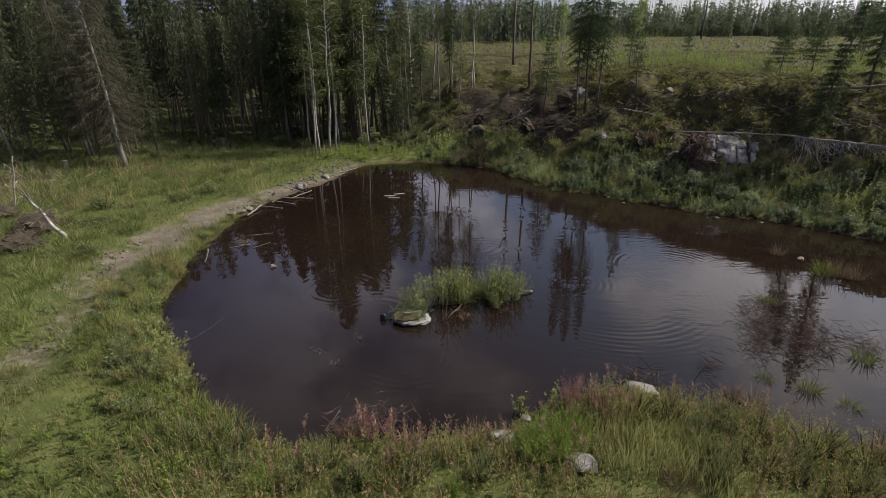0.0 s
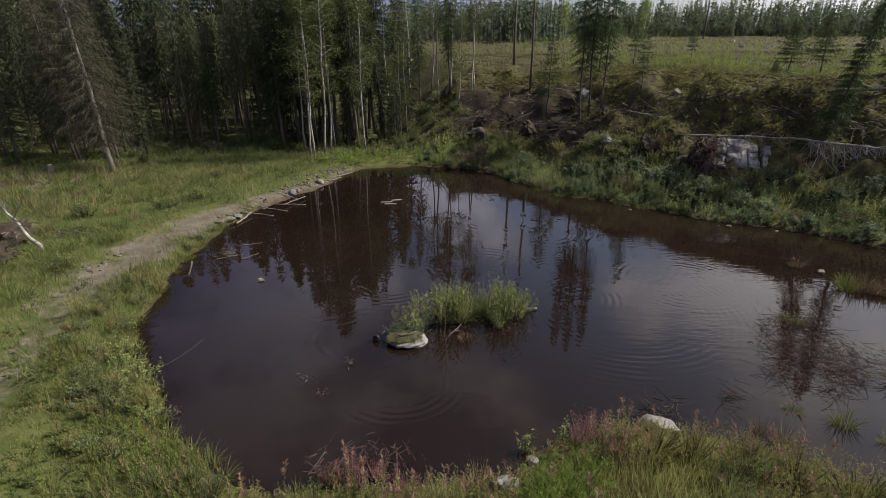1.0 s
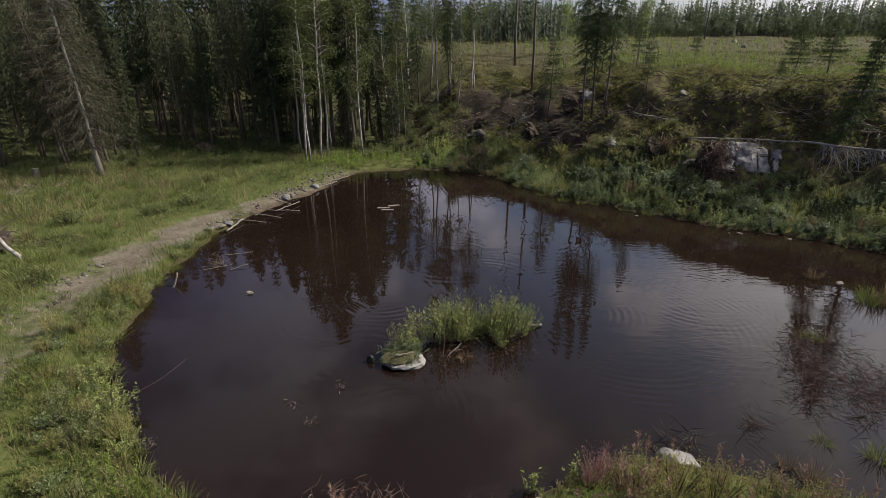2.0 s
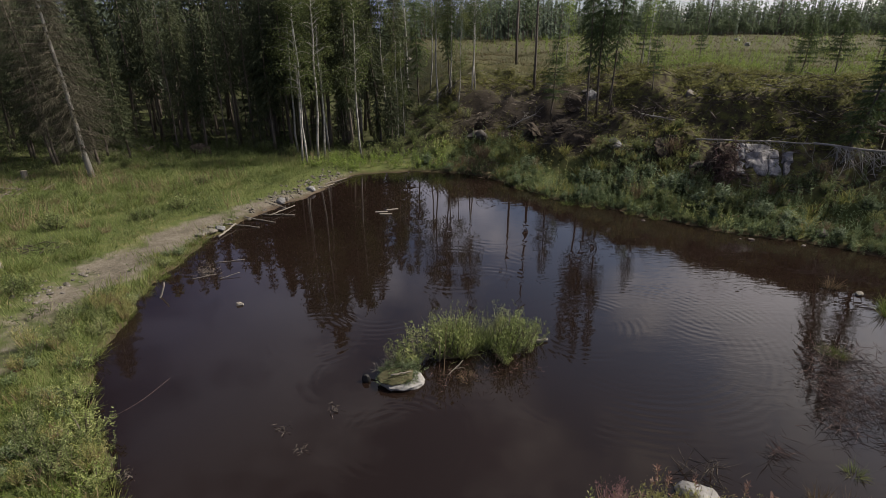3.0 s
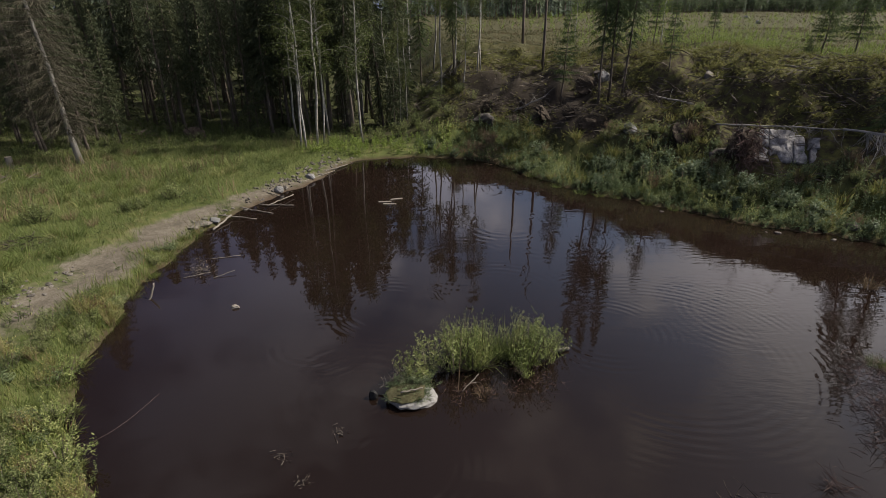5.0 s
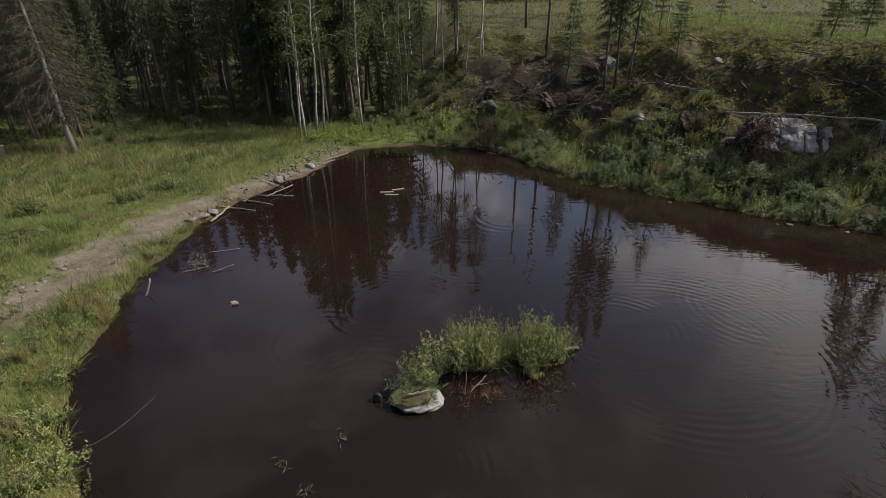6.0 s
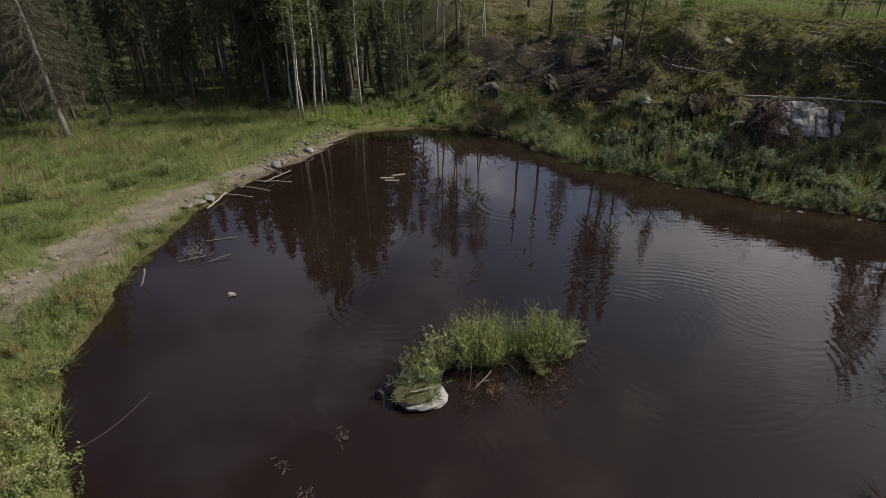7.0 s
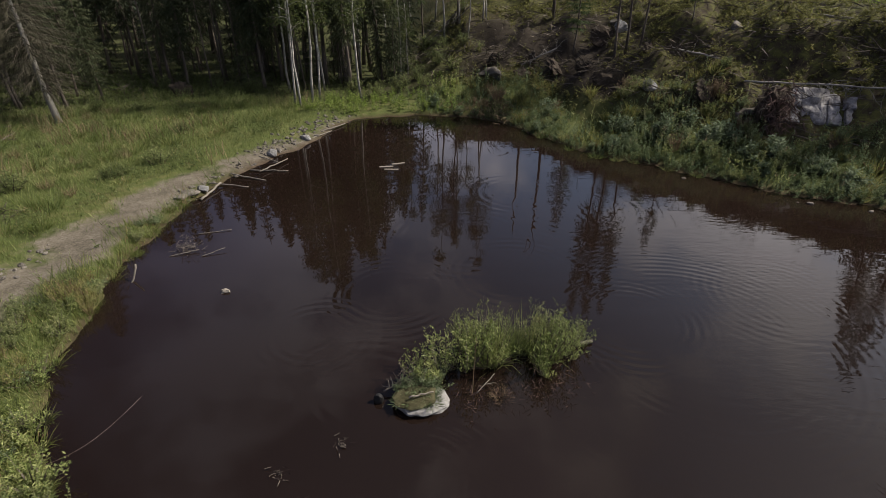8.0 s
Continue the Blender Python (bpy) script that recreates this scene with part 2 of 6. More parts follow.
def ground_material():
    m, n, l, b = nodes_of("forest_ground", 0.95, 0.1)
    p = place(n)

    def field(name):
        a = n.new("ShaderNodeAttribute")
        a.attribute_name = name
        return a.outputs["Fac"]
    big, mid, fine = noise_node(n, l, 0.35, 4, 0.6, p), noise_node(n, l, 2.3, 5, 0.65, p), noise_node(n, l, 17.0, 4, 0.7, p)
    turf = ramp_node(n, l, math_node(n, l, "ADD", math_node(n, l, "MULTIPLY", big, 0.5), math_node(n, l, "MULTIPLY", mid, 0.5)),
                     [(0.32, (0.032, 0.040, 0.012)), (0.5, (0.065, 0.078, 0.024)), (0.68, (0.12, 0.11, 0.045))])
    moss = ramp_node(n, l, math_node(n, l, "ADD", math_node(n, l, "MULTIPLY", mid, 0.7), math_node(n, l, "MULTIPLY", fine, 0.3)),
                     [(0.36, (0.024, 0.018, 0.013)), (0.47, (0.048, 0.039, 0.024)), (0.55, (0.068, 0.068, 0.023)), (0.68, (0.120, 0.115, 0.035))])
    litter = ramp_node(n, l, mid, [(0.35, (0.030, 0.028, 0.015)), (0.55, (0.055, 0.060, 0.024)), (0.7, (0.068, 0.085, 0.028))])
    soil = ramp_node(n, l, math_node(n, l, "ADD", math_node(n, l, "MULTIPLY", mid, 0.45), math_node(n, l, "MULTIPLY", fine, 0.55)),
                     [(0.34, (0.048, 0.040, 0.029)), (0.5, (0.105, 0.090, 0.068)), (0.68, (0.18, 0.158, 0.125))])
    field_grass = ramp_node(n, l, mid, [(0.35, (0.034, 0.033, 0.015)), (0.55, (0.062, 0.058, 0.025)), (0.7, (0.078, 0.062, 0.035))])
    bed = ramp_node(n, l, fine, [(0.3, (0.03, 0.02, 0.012)), (0.7, (0.075, 0.052, 0.035))])
    col = mix_node(n, l, field("forest"), turf, litter)
    col = mix_node(n, l, field("clearing"), col, field_grass)
    col = mix_node(n, l, field("bank"), col, moss)
    col = mix_node(n, l, field("peat"), col, ramp_node(n, l, fine, [(0.3, (0.016, 0.012, 0.009)), (0.55, (0.036, 0.029, 0.022)), (0.75, (0.065, 0.054, 0.042))]))
    worn = math_node(n, l, "ADD", field("dirt"), math_node(n, l, "MULTIPLY", math_node(n, l, "SUBTRACT", mid, 0.5), 0.9))
    worn = math_node(n, l, "MULTIPLY", math_node(n, l, "SUBTRACT", worn, 0.25), 3.0, True)
    col = mix_node(n, l, worn, col, soil)
    col = mix_node(n, l, field("wet"), col, bed)
    l.new(col, b.inputs["Base Color"])
    bump_node(n, l, math_node(n, l, "ADD", mid, math_node(n, l, "MULTIPLY", fine, 0.35)), 0.6, 0.07, b)
    return m


def water_material():
    """Brown peaty water: a dark body under a clear reflecting skin with small wind ripples and a few rings."""
    m, n, l, b = nodes_of("pond_water", 0.015, 0.5)
    b.inputs["IOR"].default_value = 1.33
    p = place(n)
    murk = ramp_node(n, l, noise_node(n, l, 0.12, 3, 0.5, p), [(0.35, (0.0080, 0.0049, 0.0037)), (0.65, (0.0114, 0.0069, 0.0051))])
    l.new(murk, b.inputs["Base Color"])
    mp = n.new("ShaderNodeMapping")
    mp.inputs["Rotation"].default_value = (0, 0, radians(24))
    mp.inputs["Scale"].default_value = (0.55, 1.7, 1)
    l.new(p, mp.inputs["Vector"])
    swell, chop = noise_node(n, l, 1.1, 2, 0.5, mp.outputs["Vector"]), noise_node(n, l, 4.2, 2, 0.5, mp.outputs["Vector"])
    gust = math_node(n, l, "MULTIPLY", math_node(n, l, "SUBTRACT", noise_node(n, l, 0.16, 2, 0.5, p), 0.47), 6.0, True)
    east = n.new("ShaderNodeSeparateXYZ")
    l.new(p, east.inputs[0])
    east = math_node(n, l, "MULTIPLY", math_node(n, l, "ADD", east.outputs["X"], 3.0), 0.09, True)
    gust = math_node(n, l, "MULTIPLY", gust, east)
    calm = math_node(n, l, "ADD", math_node(n, l, "MULTIPLY", east, 0.22), 0.08)
    h = math_node(n, l, "ADD", math_node(n, l, "MULTIPLY", swell, calm), math_node(n, l, "MULTIPLY", math_node(n, l, "MULTIPLY", chop, gust), 0.32))
    torn = math_node(n, l, "MULTIPLY", math_node(n, l, "SUBTRACT", noise_node(n, l, 0.55, 2, 0.5, p), 0.42), 5.0, True)
    for cx, cy, reach, length in RINGS:
        d = n.new("ShaderNodeVectorMath")
        d.operation = "DISTANCE"
        l.new(p, d.inputs[0])
        d.inputs[1].default_value = (cx, cy, 0)
        far = d.outputs["Value"]
        wave = math_node(n, l, "SINE", math_node(n, l, "MULTIPLY", far, 6.283 / length))
        off = math_node(n, l, "MULTIPLY", math_node(n, l, "SUBTRACT", far, reach), 2.2 / reach)
        env = math_node(n, l, "SUBTRACT", 1.0, math_node(n, l, "MULTIPLY", off, off), True)
        env = math_node(n, l, "MULTIPLY", env, torn)
        h = math_node(n, l, "ADD", h, math_node(n, l, "MULTIPLY", math_node(n, l, "MULTIPLY", wave, env), RING_HEIGHT))
    bump_node(n, l, h, 1.0, 0.016, b)
    return m


RINGS = [(-1.9, 18.4, 1.6, 0.26), (4.3, 24.0, 2.2, 0.36), (8.6, 18.2, 1.9, 0.26), (5.6, 16.4, 3.6, 0.24), (-2.2, 14.6, 1.4, 0.34), (2.4, 25.5, 1.6, 0.36),
         (1.6, 19.5, 1.8, 0.3), (0.4, 21.6, 2.0, 0.34), (4.3, 17.2, 1.6, 0.24), (-1.0, 12.4, 1.3, 0.22), (-3.6, 16.6, 1.2, 0.26)]
RING_HEIGHT = 0.07
WATER, GROUND = water_material(), ground_material()


# ---------------------------------------------------------------- plan of the ground
POND = [(-5.5, 36.3), (-6.8, 32.3), (-8.2, 29.3), (-9.3, 27.2), (-10.1, 24.7), (-10.1, 21.3), (-9.9, 18.6), (-9.6, 16.4), (-9.0, 14.4), (-8.0, 13.0),
        (-7.1, 11.9), (-6.2, 10.5), (-4.9, 9.6), (-3.2, 8.8), (-1.0, 9.0), (0.6, 9.2), (1.8, 9.8), (3.0, 10.4), (4.6, 10.7), (6.2, 10.2),
        (7.6, 9.3), (10, 8.6), (14, 8.0), (20, 8), (26, 10), (29, 14), (27, 18), (22, 19.5), (18.8, 21), (17.4, 22.6), (16, 23.8), (13.8, 24.8),
        (12, 25.9), (10.5, 27.1), (8.7, 28.6), (6.9, 29.6), (5.3, 31.3), (4, 33.8), (2, 36.3), (-1.1, 37.2), (-3.3, 36.8)]
TRACK = [(-6.0, 37.5), (-7.6, 33.0), (-9.0, 30.0), (-10.2, 27.0), (-11.1, 24.5), (-11.8, 21.5), (-11.9, 18.5), (-11.9, 15.5), (-11.0, 12.0), (-9.8, 9.0), (-8.6, 6.0)]


def rounded(pts, times, closed):
    p = np.array(pts, float)
    for _ in range(times):
        q = np.roll(p, -1, 0) if closed else p[1:]
        a = p if closed else p[:-1]
        p2 = np.empty((len(a) * 2, 2))
        p2[0::2], p2[1::2] = a * 0.75 + q * 0.25, a * 0.25 + q * 0.75
        p = p2
    return p


def hash2(i, j, seed):
    h = (i * 374761393 + j * 668265263 + seed * 974711) & 0xFFFFFFFF
    h = ((h ^ (h >> 13)) * 1274126177) & 0xFFFFFFFF
    return ((h ^ (h >> 16)) & 0xFFFF) / 65535.0


def vnoise(x, y, scale, seed=0):
    """Smooth value noise from 0 to 1 with features of about scale metres."""
    u, v = np.asarray(x, float) / scale, np.asarray(y, float) / scale
    i, j = np.floor(u).astype(np.int64), np.floor(v).astype(np.int64)
    a, b = u - i, v - j
    a, b = a * a * (3 - 2 * a), b * b * (3 - 2 * b)
    return (hash2(i, j, seed) * (1 - a) + hash2(i + 1, j, seed) * a) * (1 - b) + (hash2(i, j + 1, seed) * (1 - a) + hash2(i + 1, j + 1, seed) * a) * b


def line_distance(x, y, p, closed):
    a = p if closed else p[:-1]
    c = np.roll(p, -1, 0) if closed else p[1:]
    best, inside = np.full(x.shape, 1e9), np.zeros(x.shape, bool)
    for (ax, ay), (bx, by) in zip(a, c):
        dx, dy = bx - ax, by - ay
        k = np.clip(((x - ax) * dx + (y - ay) * dy) / (dx * dx + dy * dy), 0, 1)
        best = np.minimum(best, (x - ax - k * dx) ** 2 + (y - ay - k * dy) ** 2)
        if closed and ay != by:
            inside ^= ((ay > y) != (by > y)) & (x < (bx - ax) * (y - ay) / (by - ay) + ax)
    return np.where(inside, -1, 1) * np.sqrt(best)


def smooth(lo, hi, v):
    k = np.clip((v - lo) / (hi - lo), 0, 1)
    return k * k * (3 - 2 * k)


def spaced(lo, hi, step, out, grow=1.13):
    mid = list(np.arange(lo, hi + step / 2, step))
    d, a, b = step, [], []
    x0, x1 = lo, hi
    while x1 < out:
        d *= grow
        x0, x1 = x0 - d, x1 + d
        a.append(x0), b.append(x1)
    return np.array(a[::-1] + mid + b)


SHORE, LANE = rounded(POND, 2, True), rounded(TRACK, 2, False)
GX, GY = spaced(-30, 30, 0.32, 2600), spaced(-2, 58, 0.32, 2600)
gx, gy = np.meshgrid(GX, GY)
near = (np.abs(gx) < 90) & (gy > -60) & (gy < 160)
shore_d = np.hypot(gx, gy - 20)
shore_d[near] = line_distance(gx[near], gy[near], SHORE, True)
shore_d = shore_d + np.where(near, (vnoise(gx, gy, 0.9, 3) - 0.5) * 0.5 + (vnoise(gx, gy, 0.35, 4) - 0.5) * 0.22, 0)
lane_d = np.full(gx.shape, 99.0)
lane_d[near] = np.abs(line_distance(gx[near], gy[near], LANE, False))
out_d = np.maximum(shore_d, 0)
bankness = smooth(-5, 4, gx + 0.1 * (gy - 40)) * smooth(13, 21, gy + 0.15 * gx)
low = 0.26 * (1 - np.exp(-out_d / 0.5)) + 0.015 * np.minimum(out_d, 15) + (vnoise(gx, gy, 2.5, 1) - 0.5) * 0.25 * smooth(0.5, 3, out_d) + 0.02 * np.clip(gy - 55, 0, 100)
low = low + 0.10 * np.exp(-((lane_d - 1.3) / 0.5) ** 2) * smooth(0.2, 1, out_d)
lump = (vnoise(gx, gy, 3.2, 5) - 0.5) * 1.1 - np.abs(vnoise(gx, gy, 2.1, 45) - 0.5) * 1.3 + 0.3 + (vnoise(gx, gy, 1.2, 6) - 0.5) * 0.7 + (vnoise(gx, gy, 0.6, 7) - 0.5) * 0.34
high = np.interp(out_d, [0, 1.2, 3, 5, 7, 9.5, 12, 20, 1e5], [0, 0.3, 1.0, 2.1, 3.3, 4.6, 5.05, 5.2, 5.2])
high = high + lump * smooth(0.5, 3, out_d) * (1 - 0.65 * smooth(12, 22, out_d)) + 0.032 * np.clip(gy - 45, 0, 105) + 0.010 * np.clip(gx - 12, 0, 140) * smooth(45, 90, gy) + 0.012 * np.clip(gy - 150, 0, 250)
high = high + 0.75 * smooth(11, 16, gx) * np.interp(out_d, [0, 4.8, 11, 16, 26], [0, 0, 1, 0.8, 0])
gz = low * (1 - bankness) + high * bankness
gz = np.where(shore_d < 0, -np.minimum(-shore_d * 0.35, 1.4), gz)
gz = gz * smooth(2600, 500, np.hypot(gx, gy)) + 8.0 * smooth(300, 900, np.hypot(gx, gy)) * smooth(2600, 500, np.hypot(gx, gy)) * (1 - bankness)


def ground_z(x, y, grid=None):
    """Height of the ground sheet (or another field of it) at x, y."""
    g = gz if grid is None else grid
    x, y = np.asarray(x, float), np.asarray(y, float)
    i, j = np.clip(np.searchsorted(GX, x) - 1, 0, len(GX) - 2), np.clip(np.searchsorted(GY, y) - 1, 0, len(GY) - 2)
    a, b = (x - GX[i]) / (GX[i + 1] - GX[i]), (y - GY[j]) / (GY[j + 1] - GY[j])
    return (g[j, i] * (1 - a) + g[j, i + 1] * a) * (1 - b) + (g[j + 1, i] * (1 - a) + g[j + 1, i + 1] * a) * b


dirt = np.exp(-(lane_d / (0.62 + 0.62 * smooth(29, 20, gy))) ** 2) * (0.45 * smooth(6.5, 12.0, gy) + 0.55 * smooth(15.0, 18.0, gy)) * smooth(34, 25, gy) * (0.35 + 1.0 * vnoise(gx, gy, 1.1, 40)) + 0.55 * smooth(1.1, 0.2, out_d) * smooth(-3, -7, gx) * smooth(26, 29, gy)
wet = smooth(0.35 + 0.5 * bankness, -0.05, shore_d)
wood_line = 40 + 0.5 * np.minimum(gx + 14, 0)
forest_f = smooth(1, -4, gx + 0.1 * (gy - 40)) * smooth(wood_line - 2.5, wood_line + 1.5, gy)
clear_f = bankness * smooth(11, 17, out_d)
bank_f = bankness * smooth(2.5, 5.0, out_d) * smooth(17, 11, out_d)
peat_f = bankness * smooth(3.0, 4.5, out_d) * smooth(12.5, 8.5, out_d) * smooth(0.36, 0.56, 0.7 * vnoise(gx, gy, 2.1, 41) + 0.3 * vnoise(gx, gy, 0.7, 42)) * (0.12 + 0.88 * smooth(13, 8, gx))


# ---------------------------------------------------------------- building tools
class Geo:
    """Collects vertices and faces of three or four corners, and makes one mesh of them."""

    def __init__(self):
        self.v, self.f, self.m, self.n = [], [], [], 0

    def add(self, v, *faces, mat=0):
        v = np.asarray(v, float).reshape(-1, 3)
        self.v.append(v)
        for f in faces:
            f = np.asarray(f, int)
            if len(f):
                self.f.append(f + self.n)
                self.m.append(np.full(len(f), mat))
        self.n += len(v)
        return self

    def mesh(self, name, *mats, smoothed=False):
        me = bpy.data.meshes.new(name)
        v = np.concatenate(self.v)
        sizes = np.concatenate([np.full(len(f), f.shape[1]) for f in self.f])
        loops = np.concatenate([f.ravel() for f in self.f])
        me.vertices.add(len(v))
        me.vertices.foreach_set("co", v.ravel().astype(np.float32))
        me.loops.add(len(loops))
        me.loops.foreach_set("vertex_index", loops.astype(np.int32))
        me.polygons.add(len(sizes))
        me.polygons.foreach_set("loop_start", np.concatenate([[0], np.cumsum(sizes)[:-1]]).astype(np.int32))
        me.polygons.foreach_set("material_index", np.concatenate(self.m).astype(np.int32))
        me.polygons.foreach_set("use_smooth", np.full(len(sizes), smoothed))
        for m in mats:
            me.materials.append(m)
        me.update(calc_edges=True)
        me.validate()
        return me


def part(name, geo, material, parent, label="", smoothed=False):
    ob = new(name, geo.mesh(name, *(material if isinstance(material, tuple) else (material,)), smoothed=smoothed))
    ob.parent = parent
    return tagged(ob, label)


def unit(v):
    return v / np.maximum(np.linalg.norm(v, axis=-1, keepdims=True), 1e-9)


def tube(geo, pts, radii, sides=6, mat=0, cap=True):
    pts = np.asarray(pts, float)
    k = len(pts)
    t = unit(np.gradient(pts, axis=0))
    ref = np.array([0.0, 0, 1]) if abs(t[:, 2]).mean() < 0.8 else np.array([1.0, 0, 0])
    a = unit(np.cross(t, ref))
    b = np.cross(t, a)
    ang = np.arange(sides) * 2 * np.pi / sides
    ring = a[:, None] * np.cos(ang)[None, :, None] + b[:, None] * np.sin(ang)[None, :, None]
    v = pts[:, None] + ring * np.asarray(radii, float)[:, None, None]
    i, j = np.meshgrid(np.arange(k - 1), np.arange(sides), indexing="ij")
    q = np.stack([i * sides + j, i * sides + (j + 1) % sides, (i + 1) * sides + (j + 1) % sides, (i + 1) * sides + j], -1).reshape(-1, 4)
    v = v.reshape(-1, 3)
    if cap:
        v = np.concatenate([v, pts[:1], pts[-1:]])
        r = np.arange(sides)
        e = (k - 1) * sides
        return geo.add(v, q, np.stack([(r + 1) % sides, r, np.full(sides, k * sides)], -1), np.stack([e + r, e + (r + 1) % sides, np.full(sides, k * sides + 1)], -1), mat=mat)
    return geo.add(v, q, mat=mat)


def strips(geo, base, tip_way, length, width, sag, mat=0, rng=None, plain=False):
    """Many bent tapering blades: base (n,3), tip_way (n,3), length, width, sag (n)."""
    n = len(base)
    way = unit(np.asarray(tip_way, float))
    length, width, sag = (np.broadcast_to(np.asarray(q, float), (n,)) for q in (length, width, sag))
    r = rng if rng is not None else np.random.default_rng(1)
    spin = r.uniform(0, 2 * np.pi, n)
    flat = np.stack([np.cos(spin), np.sin(spin), np.zeros(n)], -1)
    side = unit(np.cross(way, flat) + 1e-6)
    fall = np.stack([np.zeros(n), np.zeros(n), -sag * length], -1)
    mid = base + way * (length * 0.55)[:, None] + fall * 0.3
    tip = base + way * length[:, None] + fall
    w = width[:, None] * 0.5
    if plain:
        return geo.add(np.stack([base - side * w, base + side * w, tip], 1).reshape(-1, 3), np.arange(n * 3).reshape(n, 3), mat=mat)
    v = np.stack([base - side * w, base + side * w, mid + side * w * 0.8, mid - side * w * 0.8, tip], 1).reshape(-1, 3)
    o = np.arange(n)[:, None] * 5
    return geo.add(v, o + np.array([0, 1, 2, 3]), o + np.array([3, 2, 4]), mat=mat)


def leaves(geo, base, way, length, width, up=None, mat=0, rng=None, fold=0.18):
    """Many folded lozenge leaves, each of two faces along its midrib."""
    n = len(base)
    way = unit(np.asarray(way, float))
    length, width = (np.broadcast_to(np.asarray(q, float), (n,))[:, None] for q in (length, width))
    r = rng if rng is not None else np.random.default_rng(2)
    if up is None:
        up = r.normal(0, 0.5, (n, 3)) + np.array([0, 0, 1.0])
    side = unit(np.cross(way, up) + 1e-6)
    nor = np.cross(side, way)
    mid = base + way * length * 0.45 + nor * width * fold
    v = np.stack([base, mid + side * width * 0.5, base + way * length, mid - side * width * 0.5], 1).reshape(-1, 3)
    o = np.arange(n)[:, None] * 4
    return geo.add(v, o + np.array([0, 1, 2]), o + np.array([0, 2, 3]), mat=mat)


def scatter(x0, x1, y0, y1, density, rng, keep=None):
    n = rng.poisson((x1 - x0) * (y1 - y0) * density)
    x, y = rng.uniform(x0, x1, n), rng.uniform(y0, y1, n)
    if keep is not None:
        k = rng.uniform(0, 1, n) < keep(x, y)
        x, y = x[k], y[k]
    return x, y


def on_ground(x, y, lift=0.0):
    return np.stack([x, y, ground_z(x, y) + lift], -1)


def in_view(x, y, slack=2.0):
    """A wedge of land ahead that is worth planting."""
    return np.clip(1 - (np.abs(x) - ((np.maximum(y, -4) + 4) * 0.9 + 3 + slack)) / 6, 0, 1)


# ---------------------------------------------------------------- ground and water
def build_ground():
    ny, nx = gx.shape
    i, j = np.meshgrid(np.arange(ny - 1), np.arange(nx - 1), indexing="ij")
    q = np.stack([i * nx + j, i * nx + j + 1, (i + 1) * nx + j + 1, (i + 1) * nx + j], -1).reshape(-1, 4)
    me = Geo().add(np.stack([gx, gy, gz], -1), q).mesh("ground", GROUND, smoothed=True)
    for name, field in (("dirt", dirt), ("wet", wet), ("forest", forest_f), ("clearing", clear_f), ("bank", bank_f), ("peat", peat_f)):
        me.attributes.new(name, "FLOAT", "POINT").data.foreach_set("value", field.ravel().astype(np.float32))
    tagged(new("ground", me), "uneven clearing ground with turf, moss and a worn dirt track", "ground", kind="structure")


def build_water():
    p = np.concatenate([SHORE, SHORE.mean(0)[None]])
    p[:-1] += unit(SHORE - SHORE.mean(0)) * 0.9
    n = len(SHORE)
    r = np.arange(n)
    me = Geo().add(np.column_stack([p, np.zeros(n + 1)]), np.stack([r, (r + 1) % n, np.full(n, n)], -1)).mesh("water", WATER)
    tagged(new("water", me), "dark brown peaty pond water mirroring the sky and trees", "pond water", kind="structure")


build_ground()
build_water()


